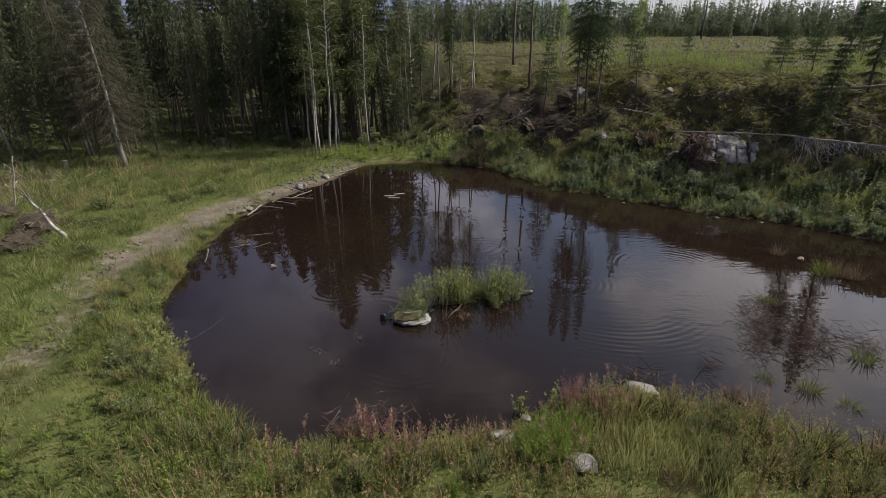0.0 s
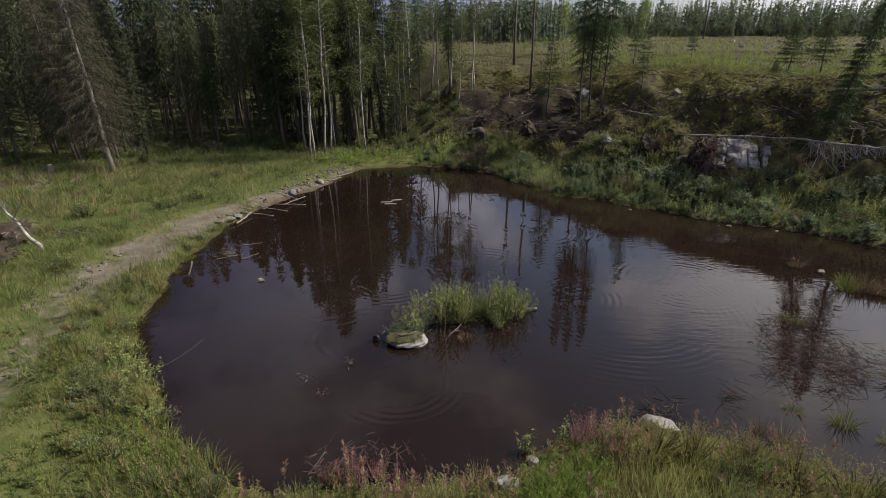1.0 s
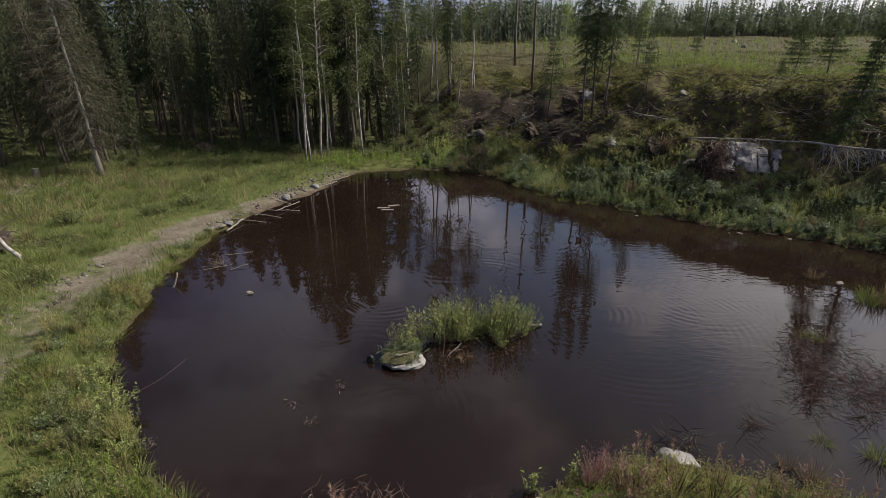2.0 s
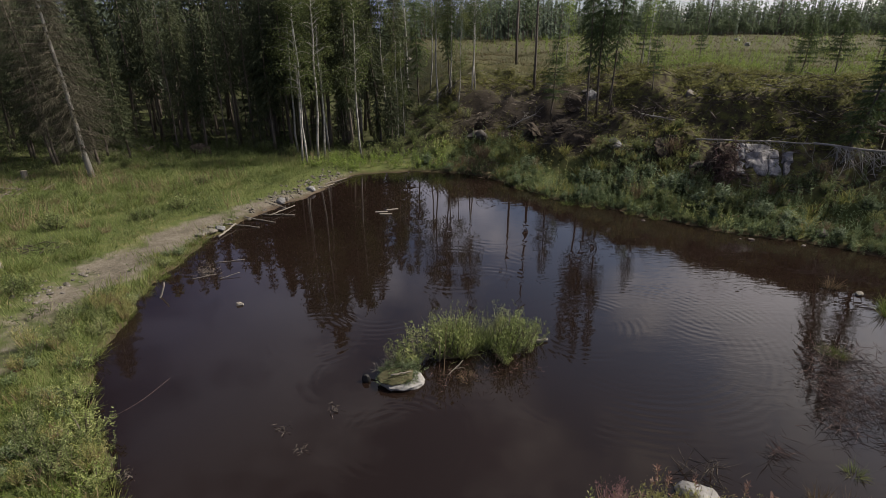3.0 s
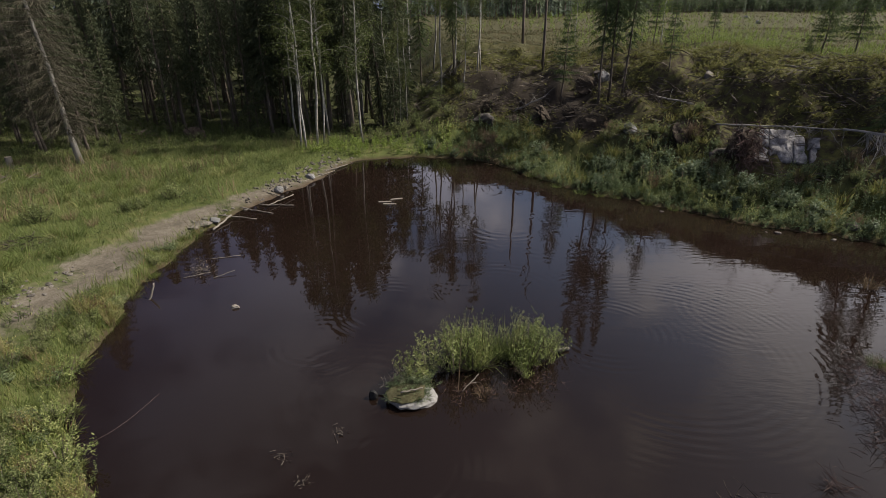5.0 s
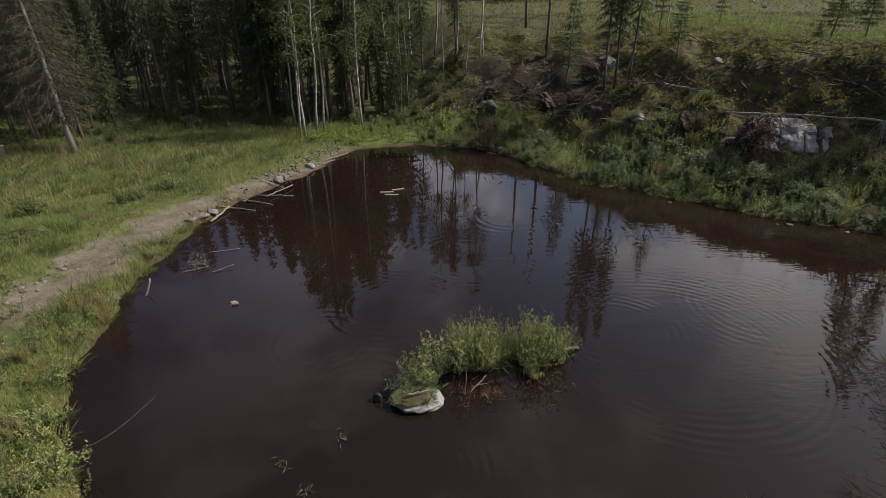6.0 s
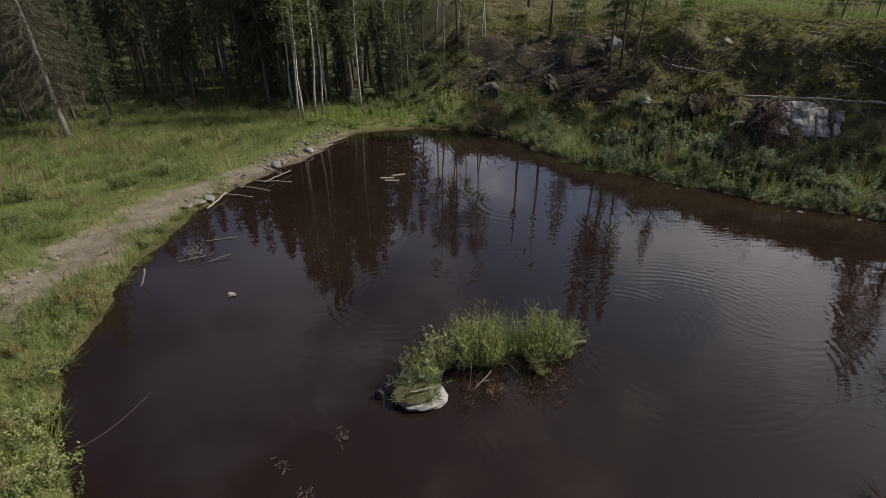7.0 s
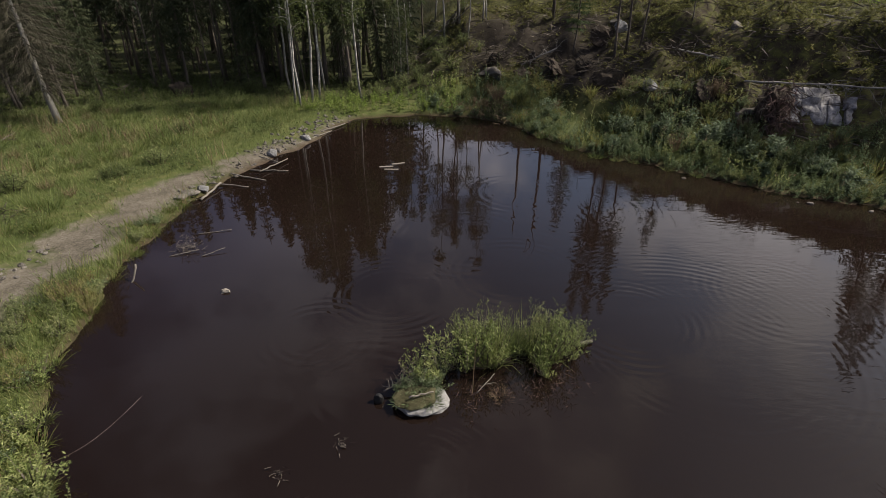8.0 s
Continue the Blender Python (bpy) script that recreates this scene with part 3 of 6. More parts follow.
# ---------------------------------------------------------------- trees
def spruce(seed, height, crown_from, reach, whorls, needle, bark, droop=0.35, density=1.0, lean=(0, 0), dead_below=True, radius=None, spray=0.34, fine=12.0, width=0.07, limb=0.0):
    """A spruce: tapered trunk, dry twigs on it below the crown, whorls of drooping limbs with hanging sprays."""
    rng = np.random.default_rng(seed)
    tree = new("spruce_tree")
    hs = np.linspace(0, 1, 9)
    bend = rng.normal(0, 0.005, (9, 2)).cumsum(0) * height
    bend -= bend[0]
    axis = np.column_stack([bend[:, 0] + lean[0] * hs * height, bend[:, 1] + lean[1] * hs * height, hs * height])
    r0 = radius or height * 0.0085

    def at(h):
        return np.stack([np.interp(h, axis[:, 2], axis[:, k]) for k in range(3)], -1)
    g = Geo()
    rr = r0 * (1 - hs) ** 0.8 + 0.01
    rr[0] *= 1.25
    tube(g, axis, rr, 7)
    trunk = part("trunk", g, bark, tree, smoothed=True)
    d = Geo()
    if dead_below:
        nd = int(110 * crown_from * height / 5) + 30
        h = rng.uniform(0.05, crown_from + 0.2, nd) * height
        a = rng.uniform(0, 2 * np.pi, nd)
        way = np.stack([np.cos(a), np.sin(a), rng.uniform(-0.9, 0.05, nd)], -1)
        strips(d, at(h), way, rng.uniform(0.25, 1.1, nd) * reach * 0.6, 0.018, 0.3, rng=rng)
    c = Geo()
    top = height * 0.985
    up = np.array([0, 0, 1.0])
    for w in range(whorls):
        u = (w + rng.uniform(0, 0.8)) / whorls
        h = height * crown_from + (top - height * crown_from) * u ** 0.92
        k = rng.integers(4, 7)
        a0 = rng.uniform(0, 6.28)
        length = reach * (1 - u) ** 0.75 * (0.55 + 0.45 * min(1, u * 5)) + 0.12
        for b in range(k):
            if rng.uniform() > density:
                continue
            a = a0 + b * 6.283 / k + rng.normal(0, 0.25)
            L = length * rng.uniform(0.5, 1.15)
            out = np.array([np.cos(a), np.sin(a), 0])
            s = np.linspace(0, 1, 5)
            rise = (0.35 * u + 0.05) * s - (droop * (1.1 - 0.6 * u)) * s ** 1.6 + 0.12 * s ** 4
            path = at(h)[None] + out[None] * (s * L)[:, None] + up[None] * (rise * L)[:, None]
            nt = max(6, int(L * fine * 2))
            ss = rng.uniform(0.1, 1.0, nt)
            base = np.stack([np.interp(ss, s, path[:, q]) for q in range(3)], -1)
            flank = np.cross(out, up)[None] * np.where(np.arange(nt) % 2, 1, -1)[:, None]
            way = out[None] * rng.uniform(0.2, 0.9, (nt, 1)) + flank * rng.uniform(0.1, 0.9, (nt, 1)) + up[None] * rng.uniform(-1.1, 0.05, (nt, 1))
            strips(c, base, way, spray * rng.uniform(0.5, 1.3, nt) * (1.15 - 0.5 * ss), width * rng.uniform(0.6, 1.3, nt), 0.15, rng=rng, plain=True)
            if limb:
                tube(d, path + rng.normal(0, 0.05, (5, 3)) * s[:, None], limb * (1 - 0.7 * s), 3, cap=False)
            else:
                strips(c, path[:1], path[-1:] - path[:1], L, 0.03, 0.0, rng=rng, plain=True)
    strips(c, np.repeat(at(np.array([height * 0.96])), 3, 0), np.array([[0, 0, 1.0], [0.1, 0, 1], [0, 0.12, 1]]), 0.5, 0.05, 0.0, rng=rng, plain=True)
    if d.n:
        part("branchwood", d, TWIG if limb else bark, trunk, "dry bare branches")
    part("crown", c, needle, tree)
    return tree


def birch(seed, height, crown_from, reach, count, leaf, lean=(0, 0), radius=None, leaf_size=0.13, bark=None):
    """A birch or aspen: pale crooked trunk, rising limbs, hanging leafy twigs."""
    rng = np.random.default_rng(seed)
    tree = new("birch_tree")
    hs = np.linspace(0, 1, 10)
    bend = rng.normal(0, 0.004, (10, 2)).cumsum(0) * height
    bend -= bend[0]
    axis = np.column_stack([bend[:, 0] + lean[0] * hs * height, bend[:, 1] + lean[1] * hs * height, hs * height])
    r0 = radius or height * 0.005

    def at(h):
        return np.stack([np.interp(h, axis[:, 2], axis[:, k]) for k in range(3)], -1)
    g, c = Geo(), Geo()
    tube(g, axis, r0 * (1 - hs) ** 0.85 + 0.01, 7)
    limbs = int(10 + height * 1.6)
    per = max(6, count // limbs)
    for _ in range(limbs):
        u = rng.uniform(0, 1)
        h = height * (crown_from + (0.97 - crown_from) * u)
        a = rng.uniform(0, 6.28)
        L = reach * (0.25 + 0.9 * (1 - u) ** 0.7 * min(1, 0.35 + u * 3)) * rng.uniform(0.6, 1.1)
        out = np.array([np.cos(a), np.sin(a), rng.uniform(0.5, 1.1)])
        s = np.linspace(0, 1, 5)
        path = at(h)[None] + out[None] * (s * L)[:, None] - np.array([0, 0, 1.0])[None] * (s ** 2.4 * L * 0.55)[:, None]
        tube(g, path, (0.008 + r0 * 0.1) * (1 - s) + 0.004, 4, cap=False)
        ss = rng.uniform(0.25, 1.05, per)
        base = np.stack([np.interp(ss, s, path[:, q]) for q in range(3)], -1) + rng.normal(0, 1, (per, 3)) * np.array([0.2, 0.2, 0.24]) * (0.5 + reach * 0.3)
        base[:, 2] -= rng.uniform(0, 0.35, per) * reach * 0.4
        leaves(c, base, rng.normal(0, 1, (per, 3)) + np.array([0, 0, -0.5]), rng.uniform(0.7, 1.3, per) * leaf_size, leaf_size * 0.75, rng=rng)
    part("trunk", g, bark or BIRCH_BARK, tree, smoothed=True)
    part("crown", c, leaf, tree)
    return tree


def put(ob, x, y, turn=0.0, size=1.0, sink=0.06, tilt=(0, 0)):
    ob.matrix_basis = spot(x, y, turn, size, sink, tilt)
    return ob


def spot(x, y, turn=0.0, size=1.0, sink=0.06, tilt=(0, 0)):
    return pose(x, y, float(ground_z(x, y)) - sink, tilt[0], tilt[1], turn) @ Matrix.Scale(size, 4)


def plant_forest():
    """The dark spruce wood beyond the meadow, its edge and its inner trunks."""
    rng = np.random.default_rng(11)
    kinds = [spruce(101, 13.0, 0.20, 1.9, 44, NEEDLE, BARK, 0.5), spruce(102, 13.0, 0.30, 1.6, 40, NEEDLE, BARK, 0.6), spruce(103, 13.0, 0.12, 2.1, 46, NEEDLE, BARK, 0.55),
             spruce(104, 13.0, 0.38, 1.5, 36, NEEDLE, BARK, 0.5, 0.9), spruce(105, 13.0, 0.26, 1.8, 44, NEEDLE, BARK, 0.65)]
    kinds += [spruce(111, 13.0, 0.2, 2.0, 24, NEEDLE, BARK, 0.5, 1.0, (0, 0), True, None, 0.65, 4.5, 0.16), spruce(112, 13.0, 0.3, 1.8, 22, NEEDLE, BARK, 0.5, 1.0, (0, 0), True, None, 0.65, 4.5, 0.16)]
    for k in kinds:
        tagged(k, "tall dark green spruce with bare grey lower trunk in forest", "spruce tree", "forest edge spruces")
    edge = [(-23.2, 37.6, 10.0), (-25.4, 39.0, 11.0), (-20.9, 38.6, 10.5), (-27.8, 35.6, 9.5), (-33.4, 34.6, 10.0), (-22.4, 45.9, 14.0), (-17.5, 42.7, 11.5), (-19.0, 48.8, 12.0), (-18.9, 52.2, 12.5), (-18.9, 43.4, 11.5), (-26.4, 46.8, 13.0), (-22.8, 39.2, 11.0), (-24.0, 39.4, 11.5), (-26.4, 41.6, 12.0),
            (-34.7, 46.5, 13.0), (-32.4, 44.7, 12.5), (-9.5, 46.2, 16.0), (-8.4, 43.7, 19.0), (-6.5, 42.2, 12.5), (-17.8, 56.6, 13.5), (-5.2, 47.4, 14.5), (-6.8, 51.0, 15.0), (-13.4, 46.0, 15.0),
            (-11.6, 44.4, 13.0), (-10.7, 48.2, 16.0), (-14.6, 48.0, 12.0), (-28.0, 39.2, 11.0), (-30.5, 41.0, 12.0), (-33.0, 38.4, 11.5), (-36.0, 40.2, 12.0), (-12.8, 50.6, 14.0), (-8.8, 53.0, 15.0),
            (-24.5, 36.4, 9.5), (-26.6, 37.6, 10.5), (-29.6, 37.0, 10.0), (-21.4, 50.4, 13.0), (-15.8, 51.4, 12.0), (-25.0, 50.0, 13.0), (-31.6, 36.4, 10.5), (-35.0, 36.8, 11.0), (-20.6, 46.6, 12.5), (-28.6, 44.0, 12.5),
            (-37.5, 43.0, 13.0), (-40.5, 38.5, 12.5), (-4.2, 50.2, 12.5), (-15.6, 44.6, 11.0), (-10.2, 43.0, 12.5), (-12.4, 42.8, 12.5), (-7.4, 45.4, 16.5), (-9.0, 44.9, 17.5), (-5.9, 48.6, 15.0), (-11.9, 46.8, 15.5), (-6.9, 43.6, 14.0), (-4.6, 44.2, 12.0)]
    places = [(x, y, h / 13.0 * rng.uniform(0.97, 1.03)) for x, y, h in edge]
    x, y = scatter(-66, -4, 44, 76, 0.048, rng, lambda x, y: ((x + 0.1 * (y - 40)) < -5.5) * (y > 46 + 0.12 * np.clip(-x - 20, 0, 60)))
    places += [(a, b, rng.uniform(0.95, 1.12) * (0.85 + 0.3 * min(1, max(0, (b - 50) / 14)))) for a, b in zip(x, y)]
    x, y = scatter(-62, -38, 6, 42, 0.011, rng)
    places += [(a, b, rng.uniform(0.85, 1.1)) for a, b in zip(x, y)]
    first = set()
    for n, (x, y, s) in enumerate(places):
        k = int(rng.integers(5)) if n < len(edge) else 5 + int(rng.integers(2))
        m = spot(x, y, rng.uniform(0, 360), s, 0.08, (rng.normal(0, 1.2), rng.normal(0, 1.2)))
        if k in first:
            copy_thing(kinds[k], m)
        else:
            first.add(k)
            kinds[k].matrix_basis = m
    u = tagged(put(spruce(115, 5.0, 0.05, 1.1, 20, NEEDLE, BARK, 0.45, 1.0, (0, 0), False, 0.05, 0.3, 11.0, 0.06), -13.5, 43.0), "small understorey spruce in the forest shade", "spruce tree", "understorey spruces")
    for x, y in [(-15.6, 44.2), (-18.4, 44.6), (-20.4, 46.0), (-11.4, 46.4), (-9.6, 45.6), (-24.0, 43.6), (-27.4, 41.8), (-30.6, 43.0), (-7.6, 44.4), (-6.2, 47.6), (-12.6, 48.4), (-16.4, 49.5), (-22.6, 49.0), (-33.6, 41.0), (-28.8, 46.6), (-4.9, 45.2), (-14.6, 52.0),
                 (-26.2, 39.6), (-29.4, 39.0), (-31.8, 39.4), (-34.0, 39.0), (-36.4, 41.6), (-2.6, 43.2), (-4.0, 42.8), (-3.5, 46.0), (-28.2, 43.0), (-38.6, 39.0), (-9.0, 49.0), (-24.8, 47.0)]:
        copy_thing(u, spot(x + rng.normal(0, 0.5), y + rng.normal(0, 0.5), rng.uniform(0, 360), rng.uniform(0.5, 1.25)))
    thin = tagged(put(spruce(116, 11.5, 0.5, 1.0, 20, NEEDLE, BARK, 0.55, 0.9, (0, 0), True, 0.062, 0.3, 11.0, 0.055), -19.6, 42.6), "thin grey-stemmed spruce crowded at the forest edge", "spruce tree", "thin forest spruces")
    for _ in range(44):
        x = rng.uniform(-34, -5.5)
        y = rng.uniform(41.5, 54) + 0.12 * max(0, -x - 20)
        copy_thing(thin, spot(x, y, rng.uniform(0, 360), rng.uniform(0.7, 1.1), 0.06, (rng.normal(0, 2.2), rng.normal(0, 2.2))))
    # the dry leaning tree and its neighbours at the wood's corner
    tagged(put(spruce(120, 14.0, 0.13, 2.6, 84, NEEDLE_GREY, GREY_BARK, 0.42, 0.85, (-0.085, 0.02), True, 0.145, 0.55, 15.0, 0.02, 0.013), -20.65, 33.9),
           "leaning half-dead spruce with pale trunk and thin grey-brown twigs", "spruce tree")
    tagged(put(spruce(121, 11.0, 0.2, 1.6, 36, NEEDLE_GREY, BARK, 0.5, 0.9, (-0.09, 0.0), True, 0.08, 0.5, 13.0, 0.02, 0.009), -23.8, 35.8), "leaning thin dry spruce with brown twigs at forest edge", "spruce tree")
    tagged(put(spruce(122, 9.0, 0.3, 1.2, 26, NEEDLE_GREY, GREY_BARK, 0.45, 0.7, (-0.12, 0.0), True, 0.07, 0.45, 10.0, 0.022), -29.2, 35.6), "slender pale-stemmed dry spruce leaning over the meadow", "spruce tree")
    tagged(put(spruce(123, 10.5, 0.25, 1.4, 30, NEEDLE, BARK, 0.5, 0.9, (-0.08, 0.0), True, 0.075), -21.6, 36.2), "thin dark spruce at the forest corner", "spruce tree")


def plant_birches():
    rng = np.random.default_rng(12)
    kinds = [birch(201, 12.5, 0.34, 1.5, 2700, BIRCH_LEAF, leaf_size=0.11), birch(202, 14.0, 0.42, 1.5, 2600, BIRCH_LEAF, leaf_size=0.11), birch(203, 10.0, 0.36, 1.15, 1900, BIRCH_LEAF, leaf_size=0.11)]
    label = "slender birch with white trunk and small green leaves"
    rows = [(0, -9.2, 38.0, 1.0), (2, -8.85, 37.8, 1.15), (1, -8.3, 38.6, 1.0), (2, -8.0, 39.2, 1.0), (1, -8.2, 41.9, 0.95), (2, -5.6, 40.1, 1.05), (2, -6.6, 43.0, 1.0),
            (2, -3.3, 43.7, 0.62), (2, -2.8, 44.0, 0.6), (1, -3.2, 58.0, 1.05), (2, -1.0, 52.0, 1.1), (1, -0.3, 46.3, 0.9), (0, 0.8, 46.9, 0.85), (1, 2.4, 46.5, 0.85),
            (2, 2.65, 46.6, 0.9), (2, 1.3, 44.9, 0.65), (0, -4.4, 55.0, 1.0), (1, -6.4, 46.0, 1.05), (0, -10.4, 41.6, 1.05), (2, -4.6, 47.5, 1.0)]
    first = set()
    for k, x, y, s in rows:
        m = spot(x, y, rng.uniform(0, 360), s, 0.05, (rng.normal(0, 1.5), rng.normal(0, 1.5)))
        if k in first:
            copy_thing(kinds[k], m)
        else:
            first.add(k)
            tagged(kinds[k], label, "birch tree", "birches at the pond head").matrix_basis = m


def plant_bank_trees():
    """Slender spruces, poles and saplings left standing on the felled slope."""
    a = tagged(put(spruce(130, 11.8, 0.28, 1.0, 36, NEEDLE_YOUNG, BARK, 0.75, 0.9, (-0.01, 0), True, 0.058, 0.34, 15.0, 0.05), 9.31, 37.83),
               "slender young spruce with bare lower stem on felled slope", "spruce tree", "slope spruces")
    copy_thing(a, spot(9.84, 37.6, 80, 1.0, 0.06))
    copy_thing(a, spot(10.59, 37.54, 190, 0.93, 0.06))
    copy_thing(a, spot(-1.9, 49.5, 20, 0.9, 0.06))
    copy_thing(a, spot(0.66, 47.0, 130, 0.85, 0.06, (0, 3)))
    b = tagged(put(spruce(131, 6.0, 0.26, 1.05, 18, NEEDLE_YOUNG, BARK, 0.2, 0.85, (0.02, 0), False, 0.045, 0.3, 17.0, 0.04), 7.41, 39.7), "small sparse spruce sapling with level branches", "spruce tree", "small slope spruces")
    rows = [(16.4, 49.2, 0.85, 30), (13.03, 37.15, 0.66, 150), (25.1, 57.8, 0.8, 60), (46.3, 62.0, 1.0, 10), (41.0, 52.0, 0.75, 100), (13.2, 48.0, 0.95, 310), (52.0, 70.0, 0.9, 0)]
    for x, y, s, t in rows:
        copy_thing(b, spot(x, y, t, s, 0.04))
    full = tagged(put(spruce(135, 4.6, 0.22, 1.7, 16, NEEDLE_YOUNG, BARK, 0.15, 0.95, (0, 0), False, 0.05, 0.34, 17.0, 0.05), 29.5, 48.7), "broad young spruce at the edge of the clearing", "spruce tree", "clearing edge spruces")
    copy_thing(full, spot(33.7, 50.8, 120, 1.08, 0.04))
    copy_thing(full, spot(27.5, 47.2, 40, 0.35, 0.04))
    tagged(put(spruce(132, 7.6, 0.12, 1.0, 34, NEEDLE_YOUNG, BARK, 0.4, 0.95, (0.2, 0), True, 0.06, 0.34, 17.0, 0.05), 19.37, 28.35), "young dark spruce leaning over the bank", "spruce tree")
    tagged(put(spruce(133, 9.5, 0.12, 1.15, 34, NEEDLE_YOUNG, BARK, 0.4, 0.95, (0.02, 0), True, 0.075, 0.36, 15.0, 0.05), 23.6, 30.5), "young spruce among fallen logs on the slope", "spruce tree")
    d = tagged(put(spruce(134, 16.5, 0.14, 2.2, 44, NEEDLE, BARK, 0.5), 37.0, 29.5), "tall dark spruce at the edge of the slope", "spruce tree")
    c = tagged(put(birch(230, 7.0, 0.3, 0.8, 700, LIME, leaf_size=0.12), 17.5, 50.5), "thin young birch on the clearing", "birch tree", "clearing birches")
    for x, y, s, t in [(19.0, 56.0, 0.9, 40), (12.0, 57.0, 1.0, 90)]:
        copy_thing(c, spot(x, y, t, s, 0.04))

    def pole(x, y, h, r, lean):
        rng = np.random.default_rng(int(h * 100))
        ob = new("bare_pole_tree")
        g = Geo()
        s = np.linspace(0, 1, 7)
        axis = np.column_stack([s * h * lean + rng.normal(0, 0.02, 7), rng.normal(0, 0.02, 7), s * h])
        tube(g, axis, r * (1 - 0.55 * s), 7)
        part("trunk", g, BARK, ob, smoothed=True)
        t = Geo()
        n = 36
        hh = rng.uniform(0.25, 1.0, n) * h
        a = rng.uniform(0, 6.28, n)
        strips(t, np.column_stack([hh * lean, np.zeros(n), hh]), np.stack([np.cos(a), np.sin(a), rng.uniform(-0.3, 0.4, n)], -1), rng.uniform(0.15, 0.6, n), 0.03, 0.1, rng=rng)
        part("branchwood", t, DARK_TWIG, ob)
        tagged(put(ob, x, y), "tall bare dead tree trunk standing on the felled slope", "dead tree", "bare standing trunks")
    pole(6.8, 54.4, 10.5, 0.13, 0.0)
    pole(7.0, 44.9, 9.8, 0.11, -0.005)
    pole(98.7, 165.0, 13.0, 0.22, 0.03)
    pole(60.0, 132.0, 12.0, 0.2, 0.02)
    pole(86.0, 150.0, 8.0, 0.2, 0.06)


def far_woods():
    """The distant wood round the clearing and on all sides: many simple ragged trees, air haze put into their colours.
    """
    rng = np.random.default_rng(14)
    g = Geo()

    def conifers(x, y, h, w):
        tiers, n = 16, 8
        m = tiers * n
        for px, py, ht, wd in zip(x, y, h, w):
            z0 = float(ground_z(px, py))
            u = np.repeat((np.arange(tiers) + rng.uniform(0, 0.7, tiers)) / tiers, n)
            a = rng.uniform(0, 6.28, m)
            r = wd * (1 - u) ** 0.85 * rng.uniform(0.55, 1.25, m) + 0.06
            base = np.stack([np.full(m, px), np.full(m, py), z0 + ht * (0.08 + 0.9 * u)], -1)
            strips(g, base, np.stack([np.cos(a), np.sin(a), rng.uniform(-1.0, -0.2, m)], -1), r * 1.15, r * 0.4 + 0.1, 0.1, rng=rng, plain=True)
            tube(g, [[px, py, z0], [px, py, z0 + ht]], [0.12, 0.02], 3, mat=2, cap=False)

    def broad(x, y, h, w):
        for px, py, ht, wd in zip(x, y, h, w):
            z0 = float(ground_z(px, py))
            n = 70
            u = rng.uniform(0.0, 1, n)
            a = rng.uniform(0, 6.28, n)
            r = wd * np.sin(np.pi * (0.12 + 0.85 * u)) ** 0.8 * np.sqrt(rng.uniform(0.1, 1, n))
            p = np.stack([px + np.cos(a) * r, py + np.sin(a) * r, z0 + ht * (0.28 + 0.72 * u)], -1)
            k = 0.25 + 0.055 * ht
            leaves(g, p, rng.normal(0, 1, (n, 3)), rng.uniform(0.7, 1.4, n) * k, rng.uniform(0.5, 0.95, n) * k, mat=1, rng=rng)
            tube(g, [[px, py, z0], [px, py, z0 + ht * 0.8]], [0.12, 0.03], 4, mat=2, cap=False)

    def belt(n, az0, az1, d0, d1, h0, h1, leafy):
        az, d = radians(az0) + rng.uniform(0, 1, n) * radians(az1 - az0), rng.uniform(d0, d1, n)
        x, y, h = np.sin(az) * d, np.cos(az) * d, rng.uniform(h0, h1, n)
        k = rng.uniform(0, 1, n) < leafy
        conifers(x[~k], y[~k], h[~k], h[~k] * rng.uniform(0.075, 0.115, (~k).sum()))
        broad(x[k], y[k], h[k] * 0.85, h[k] * rng.uniform(0.12, 0.17, k.sum()))
    belt(330, -9, 12, 126, 165, 7, 11.5, 0.4)
    belt(760, 2, 48, 178, 200, 5, 12.0, 0.3)
    belt(620, 2, 48, 200, 225, 6, 13.0, 0.1)
    belt(260, 0, 48, 172, 185, 3, 7, 0.7)
    belt(420, 0, 48, 168, 176, 1.8, 4.5, 0.85)
    belt(60, 48, 70, 120, 200, 12, 18, 0.2)
    belt(110, 60, 300, 70, 130, 13, 19, 0.2)
    belt(260, 300, 353, 84, 118, 13, 20, 0.08)
    me = g.mesh("far_woods", NEEDLE_HAZED, LEAF_HAZED, BARK)
    tagged(new("far_woods", me), "distant mixed forest edge of spruce and birch round the clearing, haze painted into its colours", "forest", kind="stuff")


# distant spruce: paler than the near needles, haze painted into the colour
NEEDLE_HAZED = leaf_material("hazed_spruce_needles", (0.125, 0.15, 0.112), (0.15, 0.18, 0.132), (0.175, 0.205, 0.15), 0.04, 0.65, 0.7)
plant_forest()
plant_birches()
plant_bank_trees()
far_woods()


# ---------------------------------------------------------------- grass and herbs
def lawn(name, x, y, h, w, material, label, seed, lean=0.45, sag=0.25, plain=False):
    rng = np.random.default_rng(seed)
    n = len(x)
    a = rng.uniform(0, 6.28, n)
    drift = 2.2 + 1.2 * vnoise(x, y, 3.0, seed)
    way = np.stack([np.cos(a) * lean * rng.uniform(0.3, 1.4, n) + 0.06 * np.cos(drift), np.sin(a) * lean + 0.06 * np.sin(drift), np.ones(n)], -1)
    g = Geo()
    strips(g, on_ground(x, y, -0.02), way, h, w, sag * rng.uniform(0.2, 1.5, n), rng=rng, plain=plain)
    return tagged(new(name, g.mesh(name, material)), label, "grass", kind="stuff")


